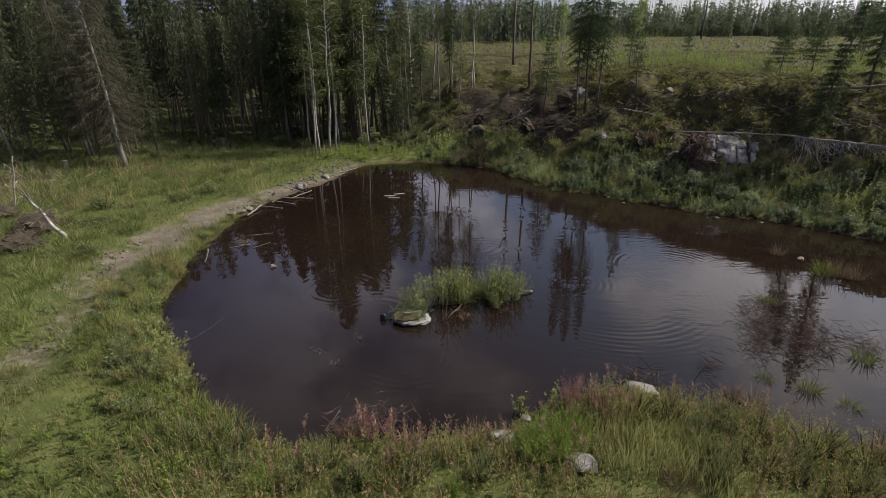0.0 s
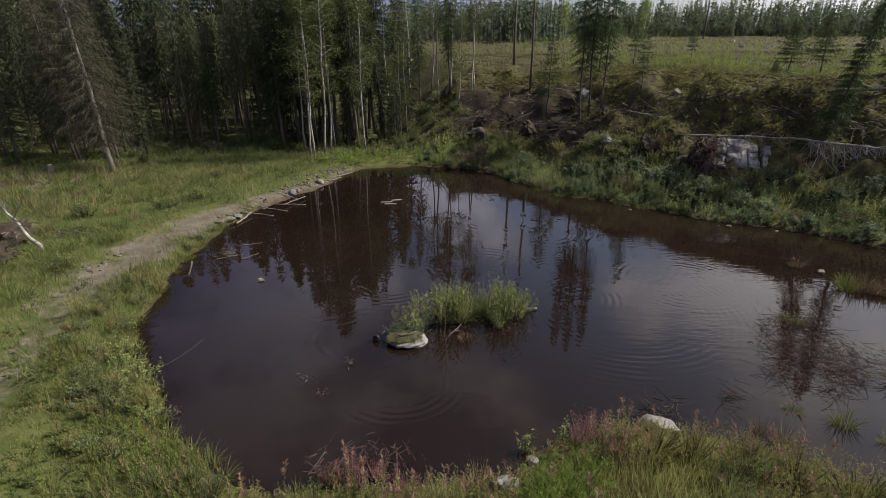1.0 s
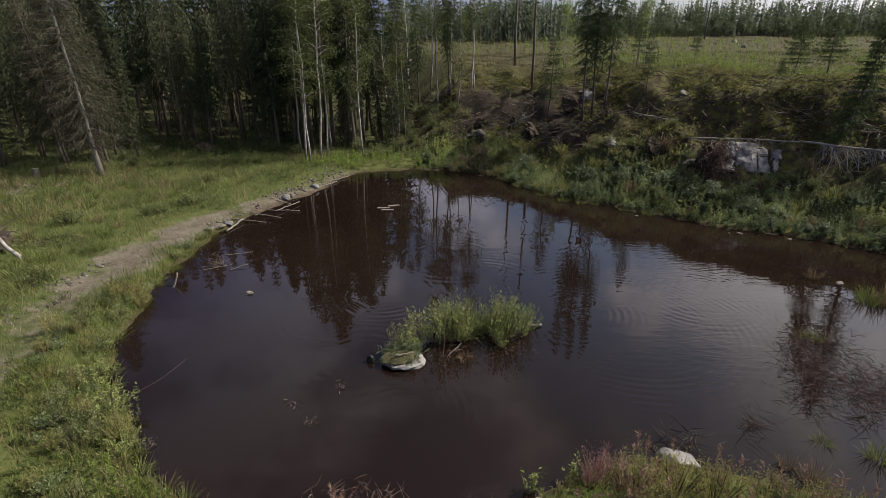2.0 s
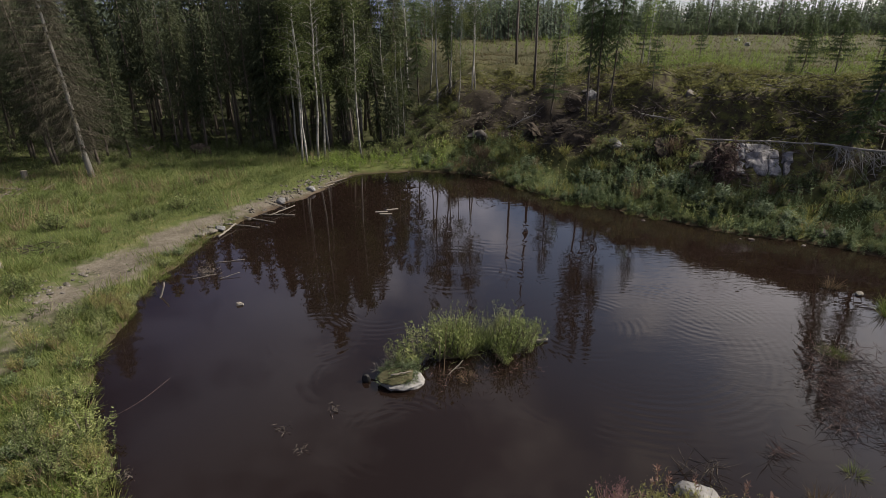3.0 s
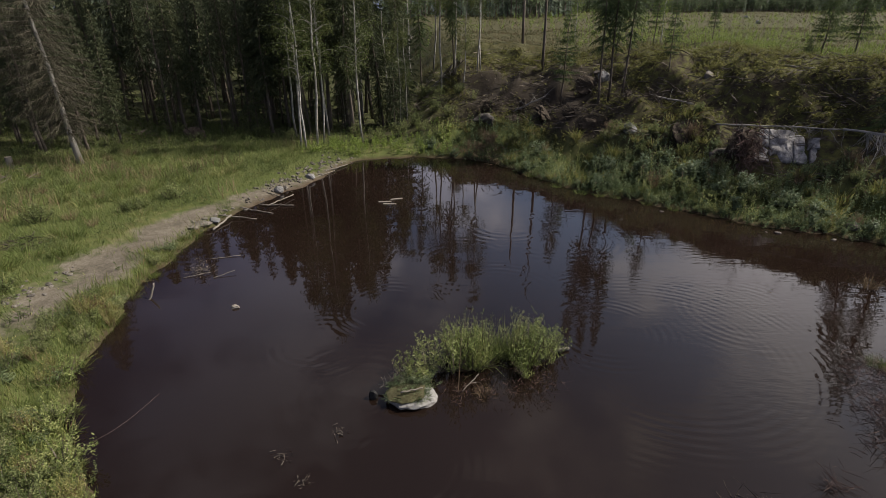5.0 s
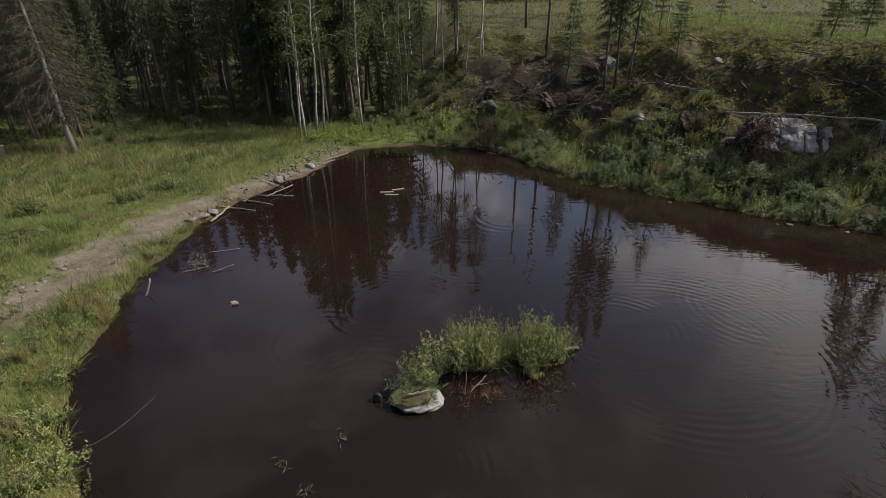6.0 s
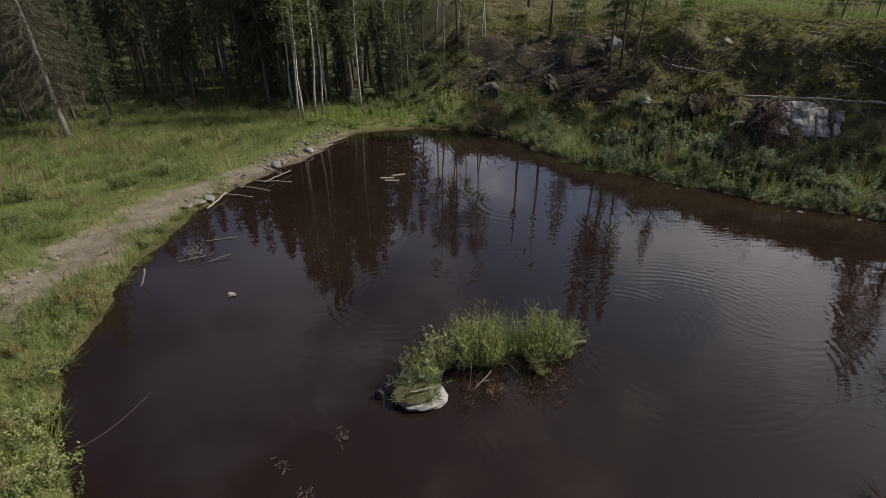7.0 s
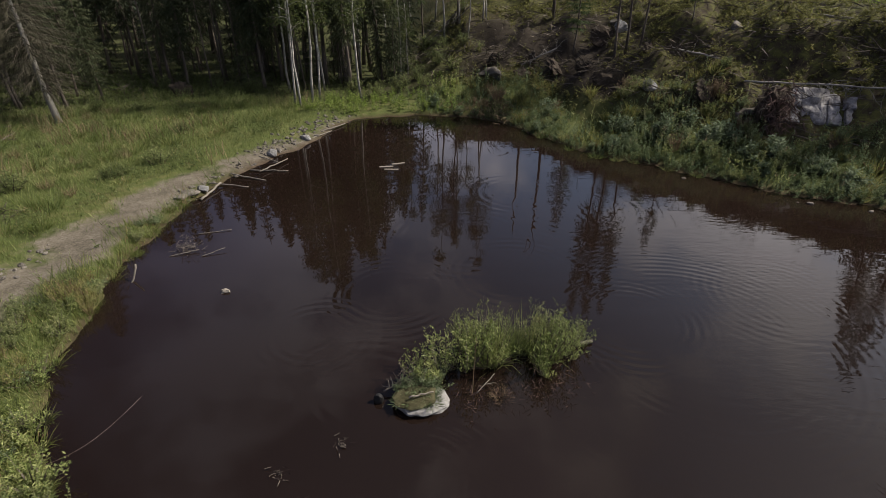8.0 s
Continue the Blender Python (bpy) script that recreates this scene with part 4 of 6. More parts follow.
def herbs(name, x, y, h, per, leaf_len, material, label, seed, spread=0.16, stalk=None, head=None, category="plants", width=0.42, rise=(-0.35, 0.75)):
    """Leafy stalks: a thin stem each, leaves up its length, and a seed head where head is given."""
    rng = np.random.default_rng(seed)
    n = len(x)
    g = Geo()
    base = on_ground(x, y, -0.02)
    lean = rng.normal(0, spread, (n, 2))
    way = np.column_stack([lean, np.ones(n)])
    strips(g, base, way, h, 0.014, 0.05, rng=rng, mat=1)
    u = rng.uniform(0.12, 1.0, (n, per))
    p = (base[:, None] + way[:, None] * (u * h[:, None])[..., None]).reshape(-1, 3)
    a = rng.uniform(0, 6.28, n * per)
    out = np.stack([np.cos(a), np.sin(a), rng.uniform(*rise, n * per)], -1)
    size = (leaf_len * rng.uniform(0.6, 1.25, (n, per)) * (1.15 - 0.55 * u)).ravel()
    leaves(g, p, out, size, size * width, rng=rng)
    mats = [material, stalk or material]
    if head is not None:
        k = rng.uniform(0, 1, n) < head[0]
        m = head[2]
        u = rng.uniform(0.72, 1.12, (k.sum(), m))
        p = (base[k][:, None] + way[k][:, None] * (u * h[k][:, None])[..., None]).reshape(-1, 3)
        a = rng.uniform(0, 6.28, len(p))
        leaves(g, p, np.stack([np.cos(a), np.sin(a), rng.uniform(0.3, 1.4, len(p))], -1), rng.uniform(0.05, 0.13, len(p)), 0.022, mat=2, rng=rng)
        mats.append(head[1])
    return tagged(new(name, g.mesh(name, *mats)), label, category, kind="stuff")


def belt_width(x):
    """How far the leafy belt climbs the slope from the water."""
    return 2.6 + 2.4 * smooth(6.0, 11.5, np.asarray(x, float))


def before_rock(x, y):
    """1 on the open patch round the outcrop and under the hanging dead branches."""
    x, y = np.asarray(x, float), np.asarray(y, float)
    foot = 28.0 - 0.62 * np.clip(x - 17.0, 0, 9)
    return smooth(13.0, 13.8, x) * smooth(22.5, 21.0, x) * smooth(0.0, 0.8, y - foot) * smooth(2.7, 2.1, y - foot)


def plant_ground_cover():
    rng = np.random.default_rng(21)

    def shore(x, y):
        return ground_z(x, y, shore_d)

    def belt_edge(x, y):
        return smooth(1.0, -1.0, shore(x, y) - belt_width(x) - 2.4 * (vnoise(x, y, 2.0, 17) - 0.5))

    def path_gap(x, y):
        return 1 - np.clip(ground_z(x, y, dirt) * (0.75 + 0.7 * vnoise(x, y, 0.7, 8)), 0, 1)
    # meadow on the track side
    x, y = scatter(-34, -4.5, 12, 42, 235, rng, lambda x, y: in_view(x, y) * (shore(x, y) > 0.12) * path_gap(x, y) ** 1.6 * (0.35 + 0.65 * vnoise(x, y, 1.2, 9)) * (x + 0.1 * (y - 40) < -1) * (1 - 0.85 * ground_z(x, y, forest_f)))
    tall = 0.35 + 0.65 * smooth(1.5, 5, ground_z(x, y, shore_d) - 0) * (0.5 + vnoise(x, y, 2.2, 10))
    lawn("meadow_grass", x, y, (0.10 + 0.22 * tall + 0.50 * vnoise(x, y, 1.1, 26) ** 2.0) * rng.uniform(0.5, 1.25, len(x)), rng.uniform(0.009, 0.018, len(x)), GRASS, "tall green and straw-coloured meadow grass", 31, plain=True)
    # near bank
    x, y = scatter(-17, 16, 4.5, 14, 560, rng, lambda x, y: in_view(x, y) * (1 - 0.6 * smooth(-5, -2, x)) * (shore(x, y) > 0.05) * path_gap(x, y) ** 1.2 * smooth(-3, 3.5, y + 2 * vnoise(x, y, 1.5, 30)) * (0.3 + 0.7 * vnoise(x, y, 0.8, 12)))
    lawn("bank_grass", x, y, (0.06 + 0.30 * vnoise(x, y, 0.9, 13) ** 1.7) * rng.uniform(0.6, 1.3, len(x)), rng.uniform(0.009, 0.02, len(x)), GRASS_NEAR, "dense bank grass, green with straw-coloured patches", 32)
    x, y = scatter(-34, 34, -16, 7, 42, rng, lambda x, y: smooth(7, 4, y) * smooth(-17, -9, y) * smooth(35, 24, np.abs(x)) * (0.3 + 0.7 * vnoise(x, y, 1.4, 31)))
    lawn("rear_meadow_grass", x, y, rng.uniform(0.12, 0.4, len(x)), rng.uniform(0.02, 0.045, len(x)), GRASS, "rough grass of the open ground", 39, plain=True)
    # reed grass standing in straw-coloured patches
    x, y = scatter(-32, -8, 14, 41, 14, rng, lambda x, y: in_view(x, y) * (shore(x, y) > 1.2) * path_gap(x, y) * smooth(0.62, 0.78, vnoise(x, y, 2.6, 14)) * (x < -6) * (1 - ground_z(x, y, forest_f)))
    lawn("reed_grass", x, y, rng.uniform(0.7, 1.15, len(x)), rng.uniform(0.014, 0.026, len(x)), DRY, "straw-coloured reed grass standing in the meadow", 37, 0.3, 0.2)
    x, y = scatter(3.0, 5.3, 6.4, 9.1, 300, rng, lambda x, y: smooth(0.22, 0.4, vnoise(x, y, 1.4, 27)))
    lawn("seeding_grass", x, y, rng.uniform(0.4, 0.75, len(x)), rng.uniform(0.008, 0.016, len(x)), SEED, "light yellow-green grass gone to seed", 38, 0.3, 0.2)
    x, y = scatter(-11.2, -4.5, 8, 25, 330, rng, lambda x, y: (shore(x, y) > -0.12) * smooth(2.0, 0.9, shore(x, y)) * path_gap(x, y) * (0.3 + 0.7 * vnoise(x, y, 0.9, 57)))
    lawn("shore_grass", x, y, (0.16 + 0.55 * vnoise(x, y, 1.0, 58) ** 1.5) * rng.uniform(0.6, 1.3, len(x)), rng.uniform(0.008, 0.016, len(x)), GRASS_NEAR, "tall soft green grass along the pond edge", 55, 0.35, 0.2)
    x, y = scatter(-17, 14, 2, 11, 45, rng, lambda x, y: in_view(x, y) * (shore(x, y) > 0.15) * path_gap(x, y) * smooth(0.56, 0.7, vnoise(x, y, 1.1, 59)))
    lawn("seed_grass", x, y, rng.uniform(0.3, 0.6, len(x)), rng.uniform(0.006, 0.011, len(x)), DRY, "straw-brown seeding grass among the bank herbs", 56, 0.3, 0.3)
    # felled clearing
    x, y = scatter(15, 50, 45, 72, 12, rng, lambda x, y: in_view(x, y) * smooth(0.3, 0.5, vnoise(x, y, 5.0, 60)) * smooth(44, 47, y) * smooth(72, 60, y) * smooth(15, 20, x - 0.3 * (y - 46)))
    lawn("bright_clearing_grass", x, y, rng.uniform(0.4, 0.9, len(x)), rng.uniform(0.02, 0.045, len(x)), LIME, "bright green tall grass on the felled clearing", 57, 0.3, 0.2, plain=True)
    x, y = scatter(-12, 70, 44, 82, 15, rng, lambda x, y: in_view(x, y) * ground_z(x, y, clear_f))
    lawn("clearing_grass", x, y, rng.uniform(0.25, 0.6, len(x)), rng.uniform(0.018, 0.04, len(x)), GRASS_CLEAR, "sparse yellowish grass of the felled clearing", 33, 0.6, plain=True)
    x, y = scatter(-20, 190, 82, 230, 1.0, rng, lambda x, y: in_view(x, y) * ground_z(x, y, clear_f))
    lawn("far_clearing_grass", x, y, rng.uniform(0.3, 0.7, len(x)), rng.uniform(0.05, 0.11, len(x)), GRASS_CLEAR, "yellow-brown grass far across the clearing", 34, 0.8, plain=True)
    # slope: moss, rough grass
    x, y = scatter(-6, 32, 22, 56, 90, rng, lambda x, y: in_view(x, y) * ground_z(x, y, bankness) * (shore(x, y) > 2.0) * (shore(x, y) < 20) * smooth(0.2, 0.5, vnoise(x, y, 1.6, 15)))
    k = rng.uniform(0, 1, len(x)) > 0.8 * ground_z(x, y, peat_f)
    x, y = x[k], y[k]
    lawn("slope_grass", x, y, rng.uniform(0.04, 0.15, len(x)), rng.uniform(0.03, 0.06, len(x)), SCRUB, "rough grass and moss on the slope", 35, 0.6, plain=True)
    x, y = scatter(0, 34, 24, 50, 30, rng, lambda x, y: in_view(x, y) * ground_z(x, y, bankness) * smooth(-0.3, 0.8, shore(x, y) - belt_width(x)) * smooth(21, 15, shore(x, y)) * smooth(0.22, 0.42, vnoise(x, y, 1.3, 51)) * (1 - 0.92 * ground_z(x, y, peat_f)) * (1 - before_rock(x, y)))
    herbs("bilberry_scrub", x, y, rng.uniform(0.10, 0.42, len(x)), 13, 0.13, SCRUB, "low green bilberry scrub on the mossy slope", 53, 0.5)
    x, y = scatter(4, 34, 26, 46, 9, rng, lambda x, y: in_view(x, y) * ground_z(x, y, bankness) * smooth(4.5, 6.5, shore(x, y)) * smooth(16, 12, shore(x, y)) * smooth(0.4, 0.56, vnoise(x, y, 2.1, 52)) * smooth(7, 12, x) * (1 - before_rock(x, y)))
    herbs("moss_tufts", x, y, rng.uniform(0.08, 0.2, len(x)), 22, 0.10, OLIVE, "yellow-green moss and crowberry tufts on the slope", 54, 0.7)
    # forest floor
    x, y = scatter(-40, -4, 30, 60, 34, rng, lambda x, y: in_view(x, y) * ground_z(x, y, forest_f) * vnoise(x, y, 2, 16))
    lawn("forest_floor_plants", x, y, rng.uniform(0.15, 0.4, len(x)), rng.uniform(0.04, 0.08, len(x)), HERB, "low green forest floor plants", 36, 0.9, plain=True)
    x, y = scatter(-36, -6, 30, 46, 6, rng, lambda x, y: in_view(x, y) * ground_z(x, y, forest_f) * smooth(0.35, 0.6, vnoise(x, y, 1.6, 61)))
    herbs("forest_edge_herbs", x, y, rng.uniform(0.3, 0.9, len(x)), 24, 0.13, HERB, "green ferns and herbs at the shaded forest edge", 58, 0.3)
    # leafy herbs on the slope foot
    x, y = scatter(-4, 30, 18, 46, 15, rng, lambda x, y: in_view(x, y) * ground_z(x, y, bankness) * (shore(x, y) > 0.02) * belt_edge(x, y) * (1 - 0.9 * before_rock(x, y)))
    tone = vnoise(x, y, 2.4, 55) + rng.normal(0, 0.08, len(x))
    tall = rng.uniform(0.4, 1.1, len(x)) * smooth(-0.8, 0.8, shore(x, y)) * (0.6 + 0.7 * vnoise(x, y, 0.9, 56))
    for nm, k, m, lab in (("slope_herbs", tone < 0.74, HERB_BANK, "dense dark green leafy stalks along the slope foot"), ("willowherb_stands", tone >= 0.74, WILLOW, "light yellowish-green willowherb stands along the slope foot")):
        herbs(nm, x[k], y[k], tall[k], 17, 0.15, m, lab, 41, 0.14, head=(0.08, DRY, 12), width=0.3, rise=(0.1, 1.4))
    # herbs of the near bank and the track side
    x, y = scatter(-17, 4, 5, 13, 17, rng, lambda x, y: in_view(x, y) * (shore(x, y) > 0.1) * path_gap(x, y) * smooth(0.4, 0.6, vnoise(x, y, 1.5, 18)))
    herbs("bank_herbs", x, y, rng.uniform(0.15, 0.5, len(x)), 24, 0.075, HERB, "low green leafy herbs on the near bank", 42, 0.3)
    x, y = scatter(-15, 5, 4.5, 12.5, 44, rng, lambda x, y: in_view(x, y) * (shore(x, y) > 0.1) * (1 - 0.35 * np.clip(ground_z(x, y, dirt), 0, 1)) * smooth(0.18, 0.4, vnoise(x, y, 0.8, 62)))
    herbs("creeping_herbs", x, y, rng.uniform(0.05, 0.17, len(x)), 9, 0.06, HERB, "low mat of small green and brownish herbs on the bank", 59, 0.5, DRY)
    x, y = scatter(-17, -3, 5, 13, 20, rng, lambda x, y: in_view(x, y) * (shore(x, y) > 0.1) * path_gap(x, y) * smooth(0.5, 0.64, vnoise(x, y, 1.1, 28)))
    herbs("bright_herbs", x, y, rng.uniform(0.12, 0.38, len(x)), 26, 0.075, LIME, "bright green low herbs in patches on the bank", 49, 0.35)
    x, y = scatter(-6.5, 15, 5.0, 11.5, 56, rng, lambda x, y: in_view(x, y) * (shore(x, y) > 0.05) * smooth(-7, -3.5, x) * smooth(4.0, 6.0, y + 1.5 * vnoise(x, y, 1.3, 29)) * (1 - 0.8 * smooth(2.8, 3.2, x) * smooth(5.4, 5.0, x) * smooth(9.1, 8.8, y)) * (0.45 + 0.55 * smooth(0.3, 0.55, vnoise(x, y, 1.0, 18))))
    tall = 0.55 + 0.9 * vnoise(x, y, 1.6, 24) * smooth(0, 1.0, shore(x, y)) + 0.2 * vnoise(x, y, 0.6, 25)
    herbs("bank_stalks", x, y, rng.uniform(0.3, 0.75, len(x)) * tall, 16, 0.085, OLIVE, "dense olive and brownish leafy stalks on the near bank", 43, 0.16, DRY, (0.06, FIREWEED, 12), "plants", 0.2, (0.1, 1.3))
    x, y = scatter(-4, 13, 5, 12, 6, rng, lambda x, y: in_view(x, y) * (shore(x, y) > 0.0) * smooth(2.0, 0.4, shore(x, y)) * smooth(0.4, 0.6, vnoise(x, y, 1.1, 19)))
    herbs("fireweed", x, y, rng.uniform(0.5, 0.95, len(x)), 18, 0.08, OLIVE, "fireweed stalks gone to reddish seed at the water", 52, 0.12, DRY, (0.8, FIREWEED, 30), "fireweed", 0.18, (0.3, 1.6))
    x, y = scatter(-34, -8, 12, 42, 9.0, rng, lambda x, y: in_view(x, y) * (shore(x, y) > 1.0) * path_gap(x, y) * smooth(0.4, 0.62, vnoise(x, y, 1.7, 20)) * (x < -5))
    herbs("meadow_herbs", x, y, rng.uniform(0.3, 0.65, len(x)), 14, 0.11, LIGHT_BUSH, "green leafy herbs in the meadow", 44, 0.3)
    x, y = scatter(-10.8, -4.5, 9.5, 30, 12, rng, lambda x, y: (shore(x, y) > -0.08) * smooth(1.3, 0.3, shore(x, y)) * (0.25 + 0.75 * smooth(21.5, 18.5, y)))
    herbs("shore_herbs", x, y, rng.uniform(0.25, 0.6, len(x)), 22, 0.065, LIGHT_BUSH, "light green willow shoots and herbs along the shore", 45, 0.3)
    x, y = scatter(-9, 0.5, 36.3, 43, 9, rng, lambda x, y: (shore(x, y) > 0.3) * smooth(5, 2, shore(x, y)))
    herbs("inlet_herbs", x, y, rng.uniform(0.3, 0.75, len(x)), 22, 0.15, LIME, "bright green herbs at the head of the pond", 46, 0.3)
    x, y = scatter(-1, 20, 20, 38, 26, rng, lambda x, y: ground_z(x, y, bankness) * (shore(x, y) > -0.1) * smooth(1.2, 0.3, shore(x, y)))
    herbs("waterside_herbs", x, y, rng.uniform(0.25, 0.6, len(x)), 20, 0.10, HERB_BANK, "dark green herbs hanging over the far shore", 50, 0.4)
    # light green saplings on the clearing
    x, y = scatter(10, 60, 44, 72, 1.1, rng, lambda x, y: in_view(x, y) * ground_z(x, y, clear_f) * smooth(0.42, 0.6, vnoise(x, y, 7.0, 22)))
    herbs("clearing_saplings", x, y, rng.uniform(0.7, 1.5, len(x)), 26, 0.17, LIME, "light green birch saplings on the clearing", 47, 0.15)
    x, y = scatter(-8, 150, 60, 170, 0.12, rng, lambda x, y: in_view(x, y) * ground_z(x, y, clear_f) * smooth(0.4, 0.6, vnoise(x, y, 16.0, 23)))
    herbs("far_saplings", x, y, rng.uniform(0.8, 1.8, len(x)), 22, 0.28, LIME, "scattered saplings far across the clearing", 48, 0.2)


plant_ground_cover()


# ---------------------------------------------------------------- stones, boulders
def stone_geo(seed, sx, sy, sz, detail=2, cuts=9, rough=0.05, boxy=1.0):
    rng = np.random.default_rng(seed)
    bm = bmesh.new()
    bmesh.ops.create_icosphere(bm, subdivisions=detail, radius=1.0)
    v = np.array([w.co for w in bm.verts])
    f = np.array([[w.index for w in q.verts] for q in bm.faces])
    bm.free()
    if boxy < 1:
        v = np.sign(v) * np.abs(v) ** boxy
    for _ in range(cuts):
        d = unit(rng.normal(0, 1, 3))
        v = v - np.maximum(v @ d - rng.uniform(0.55, 0.92) * (1 if boxy == 1 else 1.25), 0)[:, None] * d
    v = v * (1 + rough * np.array([noise.noise(Vector(w) * 2.5 + Vector((seed, 0, 0))) for w in v])[:, None] * 2)
    return Geo().add(v * np.array([sx, sy, sz]), f)


def cracked_face(w, h, seed, count):
    """Cells of a rock face: columns of uneven width, some broken across."""
    rng = np.random.default_rng(seed)
    cuts = np.concatenate([[0], np.cumsum(np.array([0.3, 0.4, 0.45, 0.95, 0.6, 0.4])[:count])])
    cuts = (cuts / cuts[-1] - 0.5) * w
    crest = (0.02, 0.36, 0.50, 0.45, 0.36, -0.05)
    cells = []
    for k in range(count):
        a, b = cuts[k] + 0.014, cuts[k + 1] - 0.014
        skew = rng.uniform(-0.09, 0.09, 2)
        top, foot = h * (crest[k] + rng.uniform(-0.03, 0.03)), -h * 0.5
        mid = rng.uniform(-0.1, 0.35) * h
        rows = [(foot, mid - 0.012), (mid + 0.012, top)] if k not in (3, 4) else [(foot, top)]
        for lo, hi in rows:
            cells.append((np.array([(a + rng.uniform(0, 0.03), lo), (b - rng.uniform(0, 0.03), lo + rng.uniform(-0.03, 0.03)), (b + skew[1] * (hi - lo), hi - rng.uniform(0, 0.12)), ((a + b) / 2, hi), (a + skew[0] * (hi - lo), hi - rng.uniform(0, 0.14))]), rng.uniform(-0.10, 0.08)))
    return cells


def slab_geo(cell, deep, seed):
    """A block of rock behind one cell of the face, its front rugged and its rim worn."""
    n = 36
    ring = np.concatenate([cell, cell[:1]])
    at = np.concatenate([[0], np.cumsum(np.linalg.norm(np.diff(ring, axis=0), axis=1))])
    s = np.linspace(0, at[-1], n, endpoint=False)
    rim = np.column_stack([np.interp(s, at, ring[:, k]) for k in range(2)])
    mid = rim.mean(0)
    layers = [(1.0, -0.9), (1.0, deep - 0.05), (0.95, deep), (0.7, deep + 0.02), (0.4, deep + 0.03), (0.12, deep + 0.03)]
    v = np.concatenate([np.column_stack([mid + (rim - mid) * k, np.full(n, z)]) for k, z in layers])
    v += np.array([list(noise.noise_vector(Vector(q) * 2.2 + Vector((seed, 0, 0)))) for q in v]) * np.array([0.04, 0.04, 0.16])
    v += np.array([list(noise.noise_vector(Vector(q) * 6.0 + Vector((0, seed, 0)))) for q in v]) * 0.035
    r = np.arange(n)
    q = np.concatenate([np.stack([k * n + r, k * n + (r + 1) % n, (k + 1) * n + (r + 1) % n, (k + 1) * n + r], -1) for k in range(len(layers) - 1)])
    e = (len(layers) - 1) * n
    return Geo().add(np.concatenate([v, [v[e:].mean(0)]]), q, np.stack([e + r, e + (r + 1) % n, np.full(n, e + n)], -1))


def boulder(seed, x, y, size, material, label, lift=0.0, turn=0, detail=3, name="boulder", category="rock", group=""):
    ob = new(name, stone_geo(seed, *size, detail).mesh(name, material, smoothed=False))
    ob.matrix_basis = pose(x, y, float(ground_z(x, y)) + lift, 0, 0, turn)
    return tagged(ob, label, category, group)


